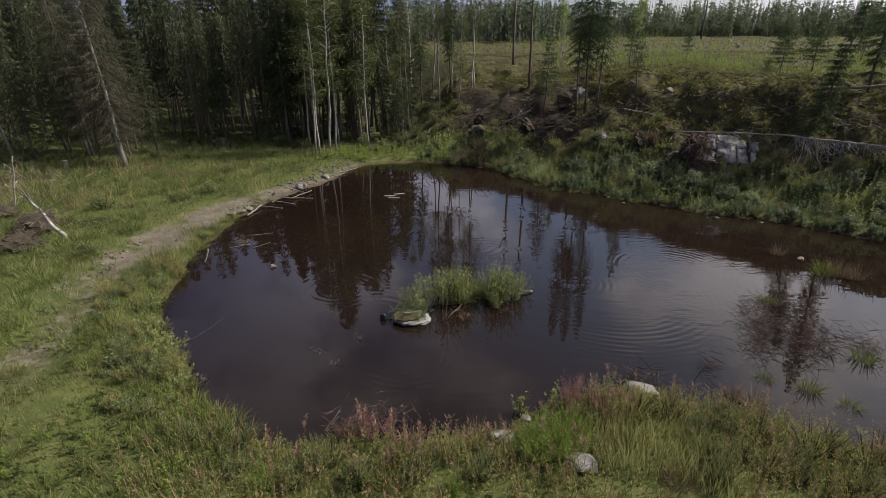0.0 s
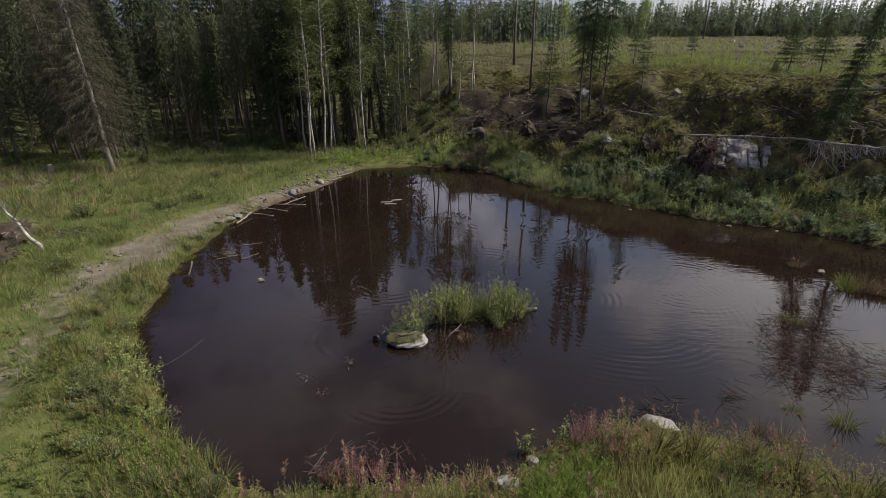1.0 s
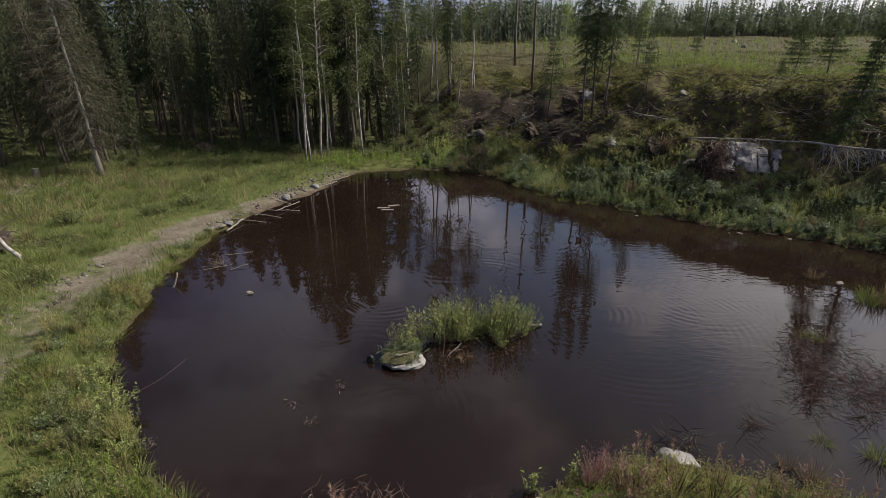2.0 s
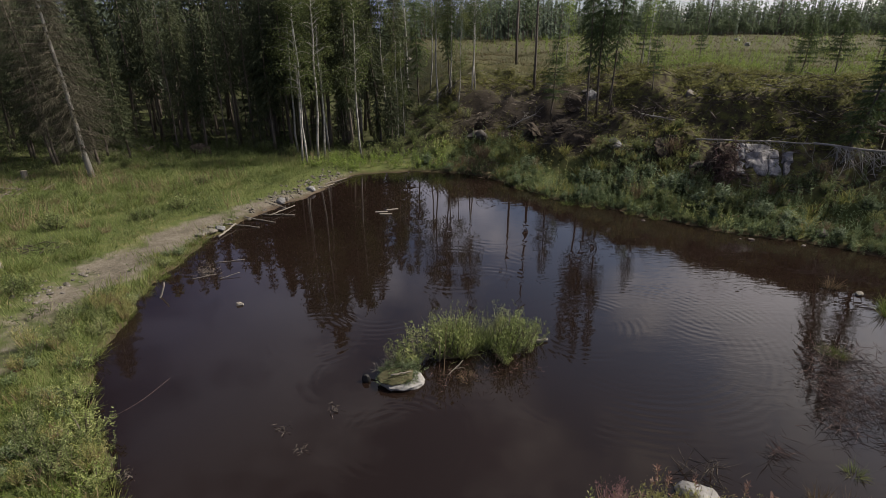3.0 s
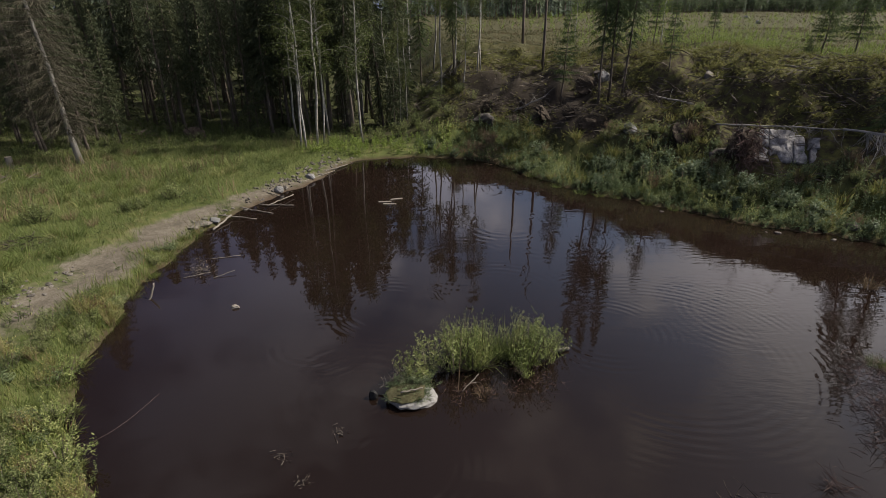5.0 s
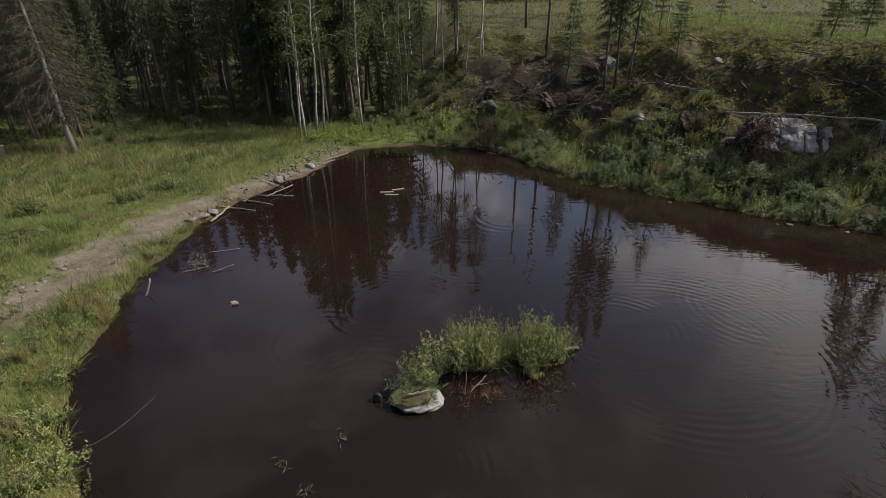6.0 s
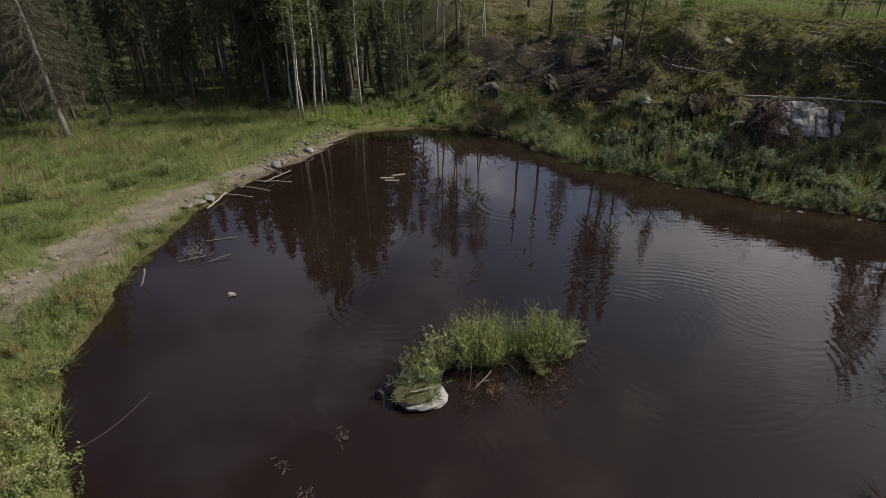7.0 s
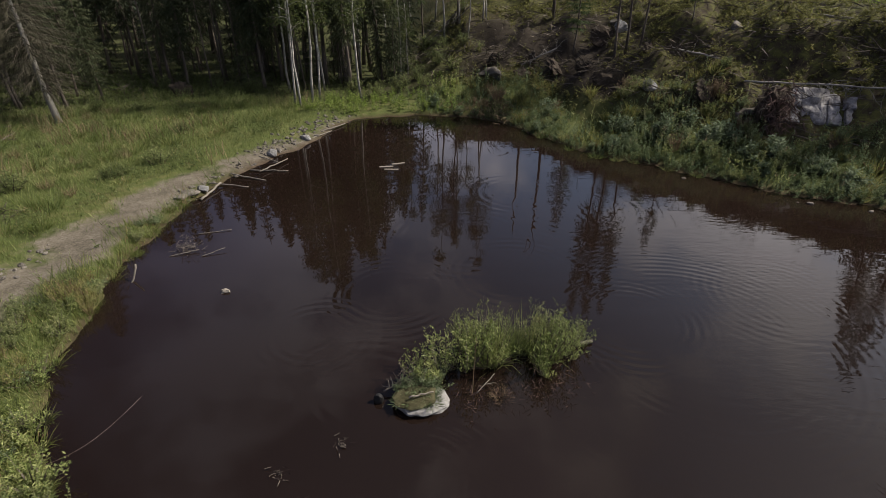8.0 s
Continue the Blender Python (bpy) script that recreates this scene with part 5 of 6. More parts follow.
def build_rocks():
    rng = np.random.default_rng(61)
    for sd, x, y, s, lift, turn in [(1, 1.21, 8.95, (0.32, 0.24, 0.2), 0.02, 10), (2, 2.72, 7.95, (0.34, 0.26, 0.2), 0.1, -20), (3, 4.9, 10.75, (0.44, 0.25, 0.22), 0.06, -25), (4, 1.85, 9.59, (0.14, 0.12, 0.1), 0.06, 0)]:
        boulder(sd, x, y, s, PALE_STONE, "pale lichen-grey boulder half sunk in bank grass", lift, turn, group="bank boulders")
    for sd, x, y, s, lift, m in [(11, 9.81, 33.0, (0.4, 0.35, 0.34), 0.15, GRANITE), (12, 2.8, 39.6, (1.1, 0.5, 0.4), 0.0, STONE), (14, 10.0, 40.6, (0.5, 0.4, 0.3), 0.0, STONE),
                                 (15, 15.0, 36.2, (0.55, 0.45, 0.34), 0.05, STONE), (20, 10.0, 39.6, (0.42, 0.3, 0.45), 0.05, GRANITE), (21, 2.5, 40.4, (0.8, 0.4, 0.4), 0.0, STONE), (16, 16.3, 24.5, (0.35, 0.3, 0.22), 0.05, STONE), (17, -5.4, 95.0, (1.2, 0.8, 0.6), 0.1, STONE), (18, 56.7, 112.0, (0.7, 0.6, 0.5), 0.2, GRANITE),
                                 (19, 48.0, 92.0, (0.5, 0.4, 0.4), 0.2, GRANITE)]:
        boulder(sd, x, y, s, m, "grey granite boulder lying on the felled slope", lift, rng.uniform(0, 360), group="slope boulders")
    # the broken granite outcrop in the slope: one face cut up by cracks
    rock = new("rock_outcrop")
    rock.matrix_basis = pose(15.95, 29.85, 2.38, 0, 0, -14)
    for k, (cell, deep) in enumerate(cracked_face(3.4, 1.75, 13, 6)):
        part("block", slab_geo(cell, deep, 500 + k), PALE_GRANITE, rock).matrix_basis = pose(0, 0, 0, 54, 0, 0)
    tagged(rock, "cracked pale grey granite outcrop in the slope", "rock")
    # shore rubble
    meshes = [stone_geo(70 + k, 1.0, rng.uniform(0.6, 0.9), rng.uniform(0.4, 0.7), 1 if k < 4 else 2, 8).mesh("stone", STONE) for k in range(8)]
    spots = []
    for _ in range(150):
        k = rng.uniform(0, 1)
        p = np.array([-8.6, 29.4]) * (1 - k) + np.array([-6.0, 36.0]) * k
        spots.append((p[0] + rng.normal(0, 0.38) - 0.35, p[1] + rng.normal(0, 0.4), rng.uniform(0.05, 0.15)))
    for _ in range(34):
        k = rng.uniform(0, 1)
        p = np.array([-10.3, 24.4]) * (1 - k) + np.array([-8.9, 28.6]) * k
        spots.append((p[0] + rng.normal(0, 0.25) - 0.15, p[1] + rng.normal(0, 0.2), rng.uniform(0.04, 0.14)))
    for cx, cy, n, sp in [(-12.9, 18.6, 30, 0.45), (-12.9, 16.4, 16, 0.5), (-12.6, 20.2, 12, 0.4)]:
        spots += [(cx + rng.normal(0, sp * 0.6), cy + rng.normal(0, sp), rng.uniform(0.04, 0.12)) for _ in range(n)]
    for x, y, s in spots:
        ob = new("stone", meshes[int(rng.integers(8))])
        ob.matrix_basis = pose(x, y, float(ground_z(x, y)) + s * 0.12, rng.uniform(-15, 15), rng.uniform(-15, 15), rng.uniform(0, 360)) @ Matrix.Scale(s, 4)
        tagged(ob, "rough grey shore stone", "stone", "stones along shore and track")
    for sd, x, y, s in [(91, -10.15, 25.0, (0.42, 0.3, 0.12)), (92, -9.85, 25.5, (0.38, 0.25, 0.12)), (93, -8.4, 29.8, (0.4, 0.28, 0.2)), (94, -7.3, 32.0, (0.35, 0.22, 0.15)), (95, -10.3, 24.6, (0.3, 0.22, 0.1))]:
        boulder(sd, x, y, s, STONE if sd in (91, 95) else GRANITE, "flat pale stone at the water's edge", 0.06, rng.uniform(0, 180), 2, "shore_slab", "stone", "pale shore slabs")
    for x, y, s in [(9.6, 27.0, 0.1), (13.3, 24.4, 0.15), (12.9, 24.5, 0.07), (15.1, 23.7, 0.12), (14.09, 19.17, 0.22)]:
        ob = new("stone", meshes[4])
        ob.matrix_basis = pose(x, y, s * 0.1, 0, 0, rng.uniform(0, 360)) @ Matrix.Scale(s, 4)
        tagged(ob, "small stone breaking the water surface", "stone", "stones in the water")


# ---------------------------------------------------------------- dead wood
def log(name, a, b, r, material, label, branches=0, seed=0, reach=0.8, taper=0.7, category="log", sag=0.0, down=0.0):
    """A trunk lying from a to b (with z), its broken ends and what is left of its branches."""
    rng = np.random.default_rng(900 + seed)
    a, b = np.array(a, float), np.array(b, float)
    s = np.linspace(0, 1, 9)
    line = a[None] * (1 - s)[:, None] + b[None] * s[:, None]
    line[1:-1] += rng.normal(0, r * 0.35, (7, 3))
    line[:, 2] -= sag * np.sin(np.pi * s)
    ob = new(name)
    tube(g := Geo(), line - a, r * (1 - (1 - taper) * s), 8)
    part("trunk", g, material, ob, smoothed=True)
    if branches:
        t = Geo()
        k = rng.uniform(0.15, 1, branches)
        base = np.stack([np.interp(k, s, line[:, q]) for q in range(3)], -1) - a
        way = rng.normal(0, 1, (branches, 3)) + np.array([0, 0, down])
        way += 0.5 * unit(b - a)
        L = reach * rng.uniform(0.3, 1.2, branches)
        for p, w, n in zip(base, unit(way), L):
            q = np.linspace(0, 1, 4)[:, None]
            path = p + w * q * n + rng.normal(0, 0.05 * n, (4, 3)) * q
            if branches <= 14:
                t = Geo()
            tube(t, path, np.linspace(0.022, 0.006, 4) * (0.6 + r * 3), 4, cap=False)
            strips(t, path[1:], unit(w + rng.normal(0, 0.6, (3, 3))), n * 0.4, 0.016, 0.1, rng=rng)
            if branches <= 14:
                part("branch", t, material, ob)
        if branches > 14:
            part("branchwood", t, material, ob)
    ob.matrix_basis = Matrix.Translation(a)
    return tagged(ob, label, category)


def gz1(x, y, lift=0.0):
    return (x, y, float(ground_z(x, y)) + lift)


def build_dead_wood():
    rng = np.random.default_rng(63)
    # driftwood at the stony shore
    for k, (a, b, r) in enumerate([((-9.6, 24.65, 0.05), (-9.38, 26.15, 0.14), 0.06), ((-9.9, 26.1, 0.16), (-8.25, 26.0, 0.02), 0.035), ((-9.35, 27.2, 0.12), (-7.75, 26.7, 0.02), 0.038), ((-8.7, 27.75, 0.08), (-7.1, 27.75, 0.04), 0.042),
                                   ((-8.2, 27.4, 0.14), (-7.45, 29.1, 0.12), 0.04), ((-8.8, 29.3, 0.16), (-7.85, 28.9, 0.05), 0.034), ((-7.6, 31.2, 0.1), (-6.3, 33.6, 0.08), 0.035),
                                   ((-6.9, 33.2, 0.12), (-5.8, 35.0, 0.08), 0.045)]):
        log("driftwood_log", a, b, r * 0.75, PALE_WOOD, "bleached driftwood pole lying half in the water", 0, k, taper=0.8)["group"] = "driftwood poles"
    # the fallen trunk over the outcrop, with its hanging dry branches
    log("fallen_spruce", (13.6, 31.6, 3.05), (18.2, 28.9, 3.3), 0.042, GREY_BARK, "thin dead spruce trunk fallen across the outcrop", 30, 1, 0.9, 0.8, "fallen tree", down=-0.9)
    log("fallen_spruce", (18.1, 28.95, 3.3), (22.6, 25.9, 3.1), 0.055, GREY_BARK, "dead spruce trunk with dry branches hanging down the slope", 130, 2, 1.6, 0.8, "fallen tree", down=-1.5)
    log("fallen_log", gz1(21.4, 31.1, 0.25), gz1(25.0, 28.2, 0.3), 0.075, PALE_WOOD, "bare grey log lying on the slope", 6, 3, 0.6, 0.85)
    log("fallen_log", gz1(18.6, 37.2, 0.15), gz1(19.5, 32.2, 0.3), 0.06, PALE_WOOD, "crooked bare log lying across the slope", 12, 4, 1.0, 0.7)
    log("fallen_log", gz1(13.2, 33.6, 0.2), gz1(12.0, 36.5, 0.2), 0.05, GREY_BARK, "thin dead trunk on the slope", 10, 5, 0.8)
    log("fallen_log", gz1(4.5, 41.0, 0.2), gz1(6.5, 40.2, 0.7), 0.05, GREY_BARK, "thin dead trunk on the slope", 10, 6, 0.8)
    log("fallen_log", gz1(12.9, 30.3, 0.3), gz1(14.3, 30.2, 0.4), 0.14, BARK, "sawn spruce log end sticking from the slope", 0, 7)
    for k, (x, y) in enumerate([(-2.2, 47.5), (-1.2, 47.0), (-0.4, 47.8), (0.3, 47.2)]):
        log("fallen_log", gz1(x, y, 0.3), gz1(x + 1.2, y - 0.9, 1.0), 0.05, PALE_WOOD, "broken pale branchwood on the crest", 8, 8 + k, 0.9)
    # leaning dead birch in the meadow
    root = gz1(-15.4, 20.3, -0.05)
    log("dead_birch", root, (root[0] - 1.5, root[1] + 0.45, root[2] + 1.7), 0.09, BIRCH_BARK, "leaning broken dead birch with bare forked top", 0, 20, 1.1, 0.4, "dead tree")
    top = np.array(root) + np.array([-1.5, 0.45, 1.7])
    ob = bpy.data.objects["dead_birch"]
    t = Geo()
    for k0, w, n in [(0.68, (0.9, 0.3, 0.5), 1.1), (0.75, (0.6, 0.2, 0.9), 0.8), (0.92, (-0.3, 0.1, 1.0), 0.7), (1.0, (-0.9, 0.1, 0.7), 0.7), (1.0, (-0.6, 0.2, 1.0), 0.75), (0.95, (-0.9, 0.3, 0.4), 0.5), (0.85, (0.2, 0.1, 1.0), 0.6), (0.6, (0.9, 0.2, 0.2), 0.7)]:
        p = (top - np.array(root)) * k0
        q = np.linspace(0, 1, 5)[:, None]
        path = p + unit(np.array(w)) * q * n + rng.normal(0, 0.03, (5, 3)) * q
        tube(t, path, np.linspace(0.03, 0.008, 5), 5, cap=False)
        strips(t, path[2:], np.array(w) + rng.normal(0, 0.5, (3, 3)), 0.35, 0.025, 0.0, rng=rng)
    part("branchwood", t, PALE_WOOD, ob)
    log("dead_sapling", gz1(-20.6, 24.3), (-20.2, 24.6, 3.0), 0.045, GREY_BARK, "thin leaning dead sapling in the meadow", 14, 22, 0.7, 0.5, "dead tree")
    # stump and floating planks
    g = Geo()
    tube(g, [(0, 0, -0.1), (0, 0, 0.15), (0.01, 0, 0.55)], [0.24, 0.18, 0.16], 12)
    s = new("tree_stump")
    part("trunk", g, PALE_WOOD, s, smoothed=False)
    tube(c := Geo(), [(0.01, 0, 0.548), (0.01, 0, 0.556)], [0.155, 0.155], 12)
    part("cut_face", c, CUT_WOOD, s, "pale sawn top")
    tagged(s, "low pale sawn tree stump at forest edge", "stump").matrix_basis = pose(*gz1(-23.9, 33.0))
    for x, y, t in [(-2.95, 28.35, 12), (-2.7, 28.0, 4), (-2.45, 28.75, 25)]:
        bm = bmesh.new()
        bmesh.ops.create_cube(bm, size=1.0)
        bmesh.ops.scale(bm, vec=(0.62, 0.11, 0.04), verts=bm.verts)
        bmesh.ops.bevel(bm, geom=bm.edges[:], offset=0.008, segments=1, affect="EDGES")
        me = bpy.data.meshes.new("floating_plank")
        bm.to_mesh(me), bm.free()
        me.materials.append(PALE_WOOD)
        ob = tagged(new("floating_plank", me), "weathered plank floating on the pond", "plank", "floating planks")
        ob.matrix_basis = pose(x, y, 0.012, 1, 2, t)
    # driftwood chip, stake, cord, sticks
    ob = tagged(new("driftwood_chunk", stone_geo(301, 0.17, 0.09, 0.07, 2, 10, 0.2).mesh("driftwood_chunk", PALE_WOOD)), "small pale driftwood chunk floating on the pond", "driftwood")
    ob.matrix_basis = pose(-6.48, 18.44, 0.03, 0, 0, 20)
    log("stake", (-9.35, 18.85, -0.3), (-9.2, 19.2, 0.45), 0.035, PALE_WOOD, "pale leaning stick standing in the shallows", 0, 30, category="stick")
    for k, (a, b) in enumerate([((-8.9, 20.4, 0.01), (-8.1, 20.75, 0.06)), ((-8.6, 21.9, 0.01), (-7.6, 22.2, 0.03)), ((-7.9, 20.4, 0.01), (-7.3, 20.8, 0.1)),                                 ((-2.7, 9.3, -0.1), (-2.3, 9.6, 0.35))]):
        log("floating_stick", a, b, 0.016, PALE_WOOD, "thin bleached stick lying on the water", 0, 40 + k, 0.25, 0.6, "stick")["group"] = "sticks in the water"
    for x, y, n, sp, ln, up, sd in [(5.0, 11.25, 36, 0.2, 0.5, 0.9, 790), (5.35, 11.1, 26, 0.2, 0.4, 0.7, 791)]:
        brush("dead_twigs", x, y, n, sp, ln, up, DARK_TWIG, sd, "dark dead twigs standing behind a bank boulder", -0.05, 0.011, "twigs")
    # added sprigs, standing in for floating bits and splashing birds
    for x, y, sd in [(-2.44, 13.27, 792), (-2.87, 11.95, 793), (-6.09, 11.3, 794), (-3.45, 12.6, 795)]:
        brush("floating_sprig", x, y, 26, 0.09, 0.12, 0.08, TWIG, sd, "pale withered sprig on the water, stand-in for floating bits and bird splashes", 0.0, 0.008, "sprig")
    s = np.linspace(0, 1, 24)
    x, y = -7.8 + 0.98 * s + 0.12 * np.sin(np.pi * s), 12.75 + 1.75 * s - 0.28 * np.sin(np.pi * s)
    tube(g := Geo(), np.column_stack([x, y, np.full(24, 0.006)]), np.full(24, 0.003), 5)
    tagged(new("floating_rope", g.mesh("floating_rope", CORD)), "thin faded reddish rope floating at the shore", "rope")


def brush(name, x, y, n, spread, length, up, material, seed, label, lift=0.0, width=0.022, category="brushwood"):
    """A tangle of dry branches."""
    rng = np.random.default_rng(seed)
    if length > 0.75:
        n, length, width = int(n * 0.55), length * 0.8, width * 1.1
    p = np.column_stack([rng.normal(0, spread, (n, 2)), np.abs(rng.normal(0, abs(up) * 0.4, n))])
    a = rng.uniform(0, 6.28, n)
    way = np.stack([np.cos(a), np.sin(a), rng.normal(up * 0.5, 0.4, n)], -1)
    g = Geo()
    for q in range(0, n, 3):
        s = np.linspace(0, 1, 4)[:, None]
        tube(g, p[q] + unit(way[q]) * s * length + rng.normal(0, 0.05 * length, (4, 3)) * s, np.linspace(width, width * 0.35, 4), 4, cap=False)
    strips(g, p, way, length * rng.uniform(0.4, 1.2, n), width, rng.uniform(-0.2, 0.5, n), rng=rng)
    ob = tagged(new(name, g.mesh(name, material)), label, category, kind="stuff")
    ob.matrix_basis = pose(x, y, max(float(ground_z(x, y)), 0.0) + lift)
    return ob


def root_plate(x, y, size, seed, label, turn=0, tilt=55):
    """An upturned root plate: a ragged disc of soil with roots sticking out."""
    rng = np.random.default_rng(seed)
    ob = new("root_plate")
    part("soil", stone_geo(seed, size, size * 0.85, size * 0.38, 3, 5, 0.22), ROOT_SOIL, ob)
    g = Geo()
    for _ in range(80):
        a = rng.uniform(0, 6.28)
        d = np.array([np.cos(a), np.sin(a), rng.normal(0, 0.35)])
        s = np.linspace(0.4, 1, 5)[:, None]
        path = d * s * size * rng.uniform(0.8, 1.25) + rng.normal(0, 0.07 * size, (5, 3)) * s
        path[:, 2] -= (s[:, 0] - 0.4) ** 2 * size * rng.uniform(-0.5, 1.2)
        tube(g, path, np.linspace(0.03, 0.008, 5) * size, 5, cap=False)
    part("root_mass", g, DARK_TWIG if size < 0.8 else TWIG, ob)
    ob.matrix_basis = pose(x, y, float(ground_z(x, y)) + size * 0.4, tilt, 0, turn)
    return tagged(ob, label, "root plate", "upturned root plates")


def build_brush():
    rng = np.random.default_rng(66)
    root_plate(14.2, 29.8, 0.9, 401, "upturned root plate with hanging brown roots beside the outcrop", 15, 78).location.z += 0.45
    root_plate(-17.3, 21.3, 0.8, 402, "low upturned root plate in the meadow grass", 10, 20)
    root_plate(-16.5, 19.4, 0.7, 403, "low upturned root plate in the meadow grass", 60, 15)
    root_plate(-20.5, 23.5, 0.7, 404, "low upturned root plate in the meadow grass", 100, 25)
    root_plate(9.0, 39.6, 0.8, 405, "dark upturned root plate on the slope crest", 0, 65)
    root_plate(12.2, 32.0, 0.7, 406, "dark upturned root plate on the slope", 30, 60)
    for k, (x, y, s) in enumerate([(4.4, 39.8, 0.6), (6.2, 38.7, 0.7), (7.6, 37.4, 0.55), (2.8, 41.4, 0.6), (5.2, 41.2, 0.5), (8.2, 35.6, 0.6), (10.6, 36.4, 0.5)]):
        root_plate(x, y, s, 410 + k, "gnarled dark stump with torn roots on the peaty slope", k * 70, 40 + 8 * k).location.z -= 0.15
    root_plate(-16.8, 40.2, 0.7, 407, "dark upturned root plate at the forest edge", 50, 60)
    for k, (x, y, n, sp, ln, up, m) in enumerate([(-15.6, 22.3, 60, 0.4, 0.5, 0.2, DARK_TWIG), (-23.0, 30.7, 160, 1.1, 1.0, 0.35, TWIG), (-24.5, 31.0, 120, 0.9, 1.0, 0.3, TWIG), (-20.6, 41.0, 90, 0.6, 0.9, 0.5, TWIG), (8.6, 36.8, 160, 0.9, 1.1, 0.6, DARK_TWIG),
                                                  (10.9, 35.0, 160, 1.0, 1.0, 0.5, DARK_TWIG), (6.4, 39.4, 170, 1.1, 1.1, 0.6, DARK_TWIG), (3.6, 41.2, 170, 1.2, 1.2, 0.6, DARK_TWIG), (0.6, 43.0, 150, 1.2, 1.2, 0.6, DARK_TWIG), (-1.8, 45.0, 150, 1.2, 1.2, 0.7, TWIG),
                                                  (13.8, 34.6, 170, 1.1, 1.0, 0.4, DARK_TWIG), (16.6, 33.4, 170, 1.2, 1.0, 0.4, DARK_TWIG), (19.6, 30.6, 200, 1.1, 1.2, 0.5, DARK_TWIG), (21.6, 28.6, 200, 1.1, 1.2, 0.5, TWIG), (23.2, 27.0, 160, 1.0, 1.2, 0.5, DARK_TWIG),
                                                  (16.3, 31.2, 150, 0.8, 0.9, 0.3, DARK_TWIG), (15.0, 31.0, 120, 0.6, 0.8, 0.4, TWIG), (2.6, 36.9, 170, 0.7, 0.5, 0.4, DRY), (3.4, 35.6, 120, 0.5, 0.5, 0.4, DRY), (1.0, 37.6, 140, 0.8, 0.45, 0.35, DRY)]):
        brush("brushwood_heap", x, y, n, sp, ln, up, m, 500 + k, "tangled heap of dry dead branches")["group"] = "brushwood heaps"
    brush("sunken_brush", -8.49, 20.85, 240, 0.2, 0.18, 0.5, TWIG, 540, "pale tangled brush sticking out of the pond", -0.05, 0.007)
    # loose felling slash over the slope
    x, y = scatter(-3, 30, 25, 52, 5, rng, lambda x, y: in_view(x, y) * ground_z(x, y, bankness) * (ground_z(x, y, shore_d) > 3.5) * (ground_z(x, y, shore_d) < 15))
    a = rng.uniform(0, 6.28, len(x))
    g = Geo()
    strips(g, on_ground(x, y, 0.06), np.stack([np.cos(a), np.sin(a), rng.normal(0.12, 0.22, len(x))], -1), rng.uniform(0.3, 1.3, len(x)), rng.uniform(0.03, 0.06, len(x)), 0.1, rng=rng)
    tagged(new("felling_slash", g.mesh("felling_slash", TWIG)), "loose dead branches left over the felled slope", "brushwood", kind="stuff")


# ---------------------------------------------------------------- bushes and tussocks
def shrub(seed, stems, height, spread, per, leaf_len, material, stem_mat, width=0.4, name="willow_bush", rise=(-0.2, 1.0)):
    rng = np.random.default_rng(seed)
    ob = new(name)
    g, c = Geo(), Geo()
    for _ in range(stems):
        a, t = rng.uniform(0, 6.28), rng.uniform(0.05, 1) ** 0.7
        h = height * rng.uniform(0.55, 1.1) * (1 - 0.25 * t)
        s = np.linspace(0, 1, 4)[:, None]
        d = np.array([np.cos(a) * spread * t, np.sin(a) * spread * t, h])
        b0 = np.array([np.cos(a), np.sin(a), 0]) * spread * t * 0.35
        path = b0 + d * s + rng.normal(0, 0.04, (4, 3)) * s
        path[:, 2] -= (s[:, 0] ** 2) * 0.1 * t * h
        path[0, 2] = -0.05
        strips(g, path[:1], path[-1:] - path[:1], np.linalg.norm(path[-1] - path[0]), 0.022, 0.02, rng=rng)
        u = rng.uniform(0.12, 1.02, per)
        p = np.stack([np.interp(u, s[:, 0], path[:, k]) for k in range(3)], -1) + rng.normal(0, 0.03, (per, 3))
        b = rng.uniform(0, 6.28, per)
        leaves(c, p, np.stack([np.cos(b), np.sin(b), rng.uniform(*rise, per)], -1), leaf_len * rng.uniform(0.6, 1.25, per), leaf_len * width, rng=rng)
    tagged(part("stem", g, stem_mat, ob), kind="stuff")
    part("foliage", c, material, ob)
    return ob


def tussock(seed, n, height, spread, material, width=0.012, lean=0.5):
    rng = np.random.default_rng(seed)
    a = rng.uniform(0, 6.28, n)
    r = np.sqrt(rng.uniform(0, 1, n)) * spread
    base = np.column_stack([np.cos(a) * r, np.sin(a) * r, np.full(n, -0.06)])
    way = np.column_stack([np.cos(a) * lean * (0.3 + r / spread), np.sin(a) * lean * (0.3 + r / spread), np.ones(n)])
    g = Geo()
    strips(g, base, way + rng.normal(0, 0.22, (n, 3)), height * rng.uniform(0.5, 1.15, n), width, rng.uniform(0.1, 0.6, n), rng=rng)
    return g.mesh("sedge_tussock", material)


def repeat(model, rows, label, category, group):
    tagged(model, label, category, group)
    for k, (x, y, s, t, lift) in enumerate(rows):
        m = pose(x, y, max(float(ground_z(x, y)), -0.02) + lift, 0, 0, t) @ Matrix.Scale(s, 4)
        if k == 0:
            model.matrix_basis = m
        else:
            copy_thing(model, m)


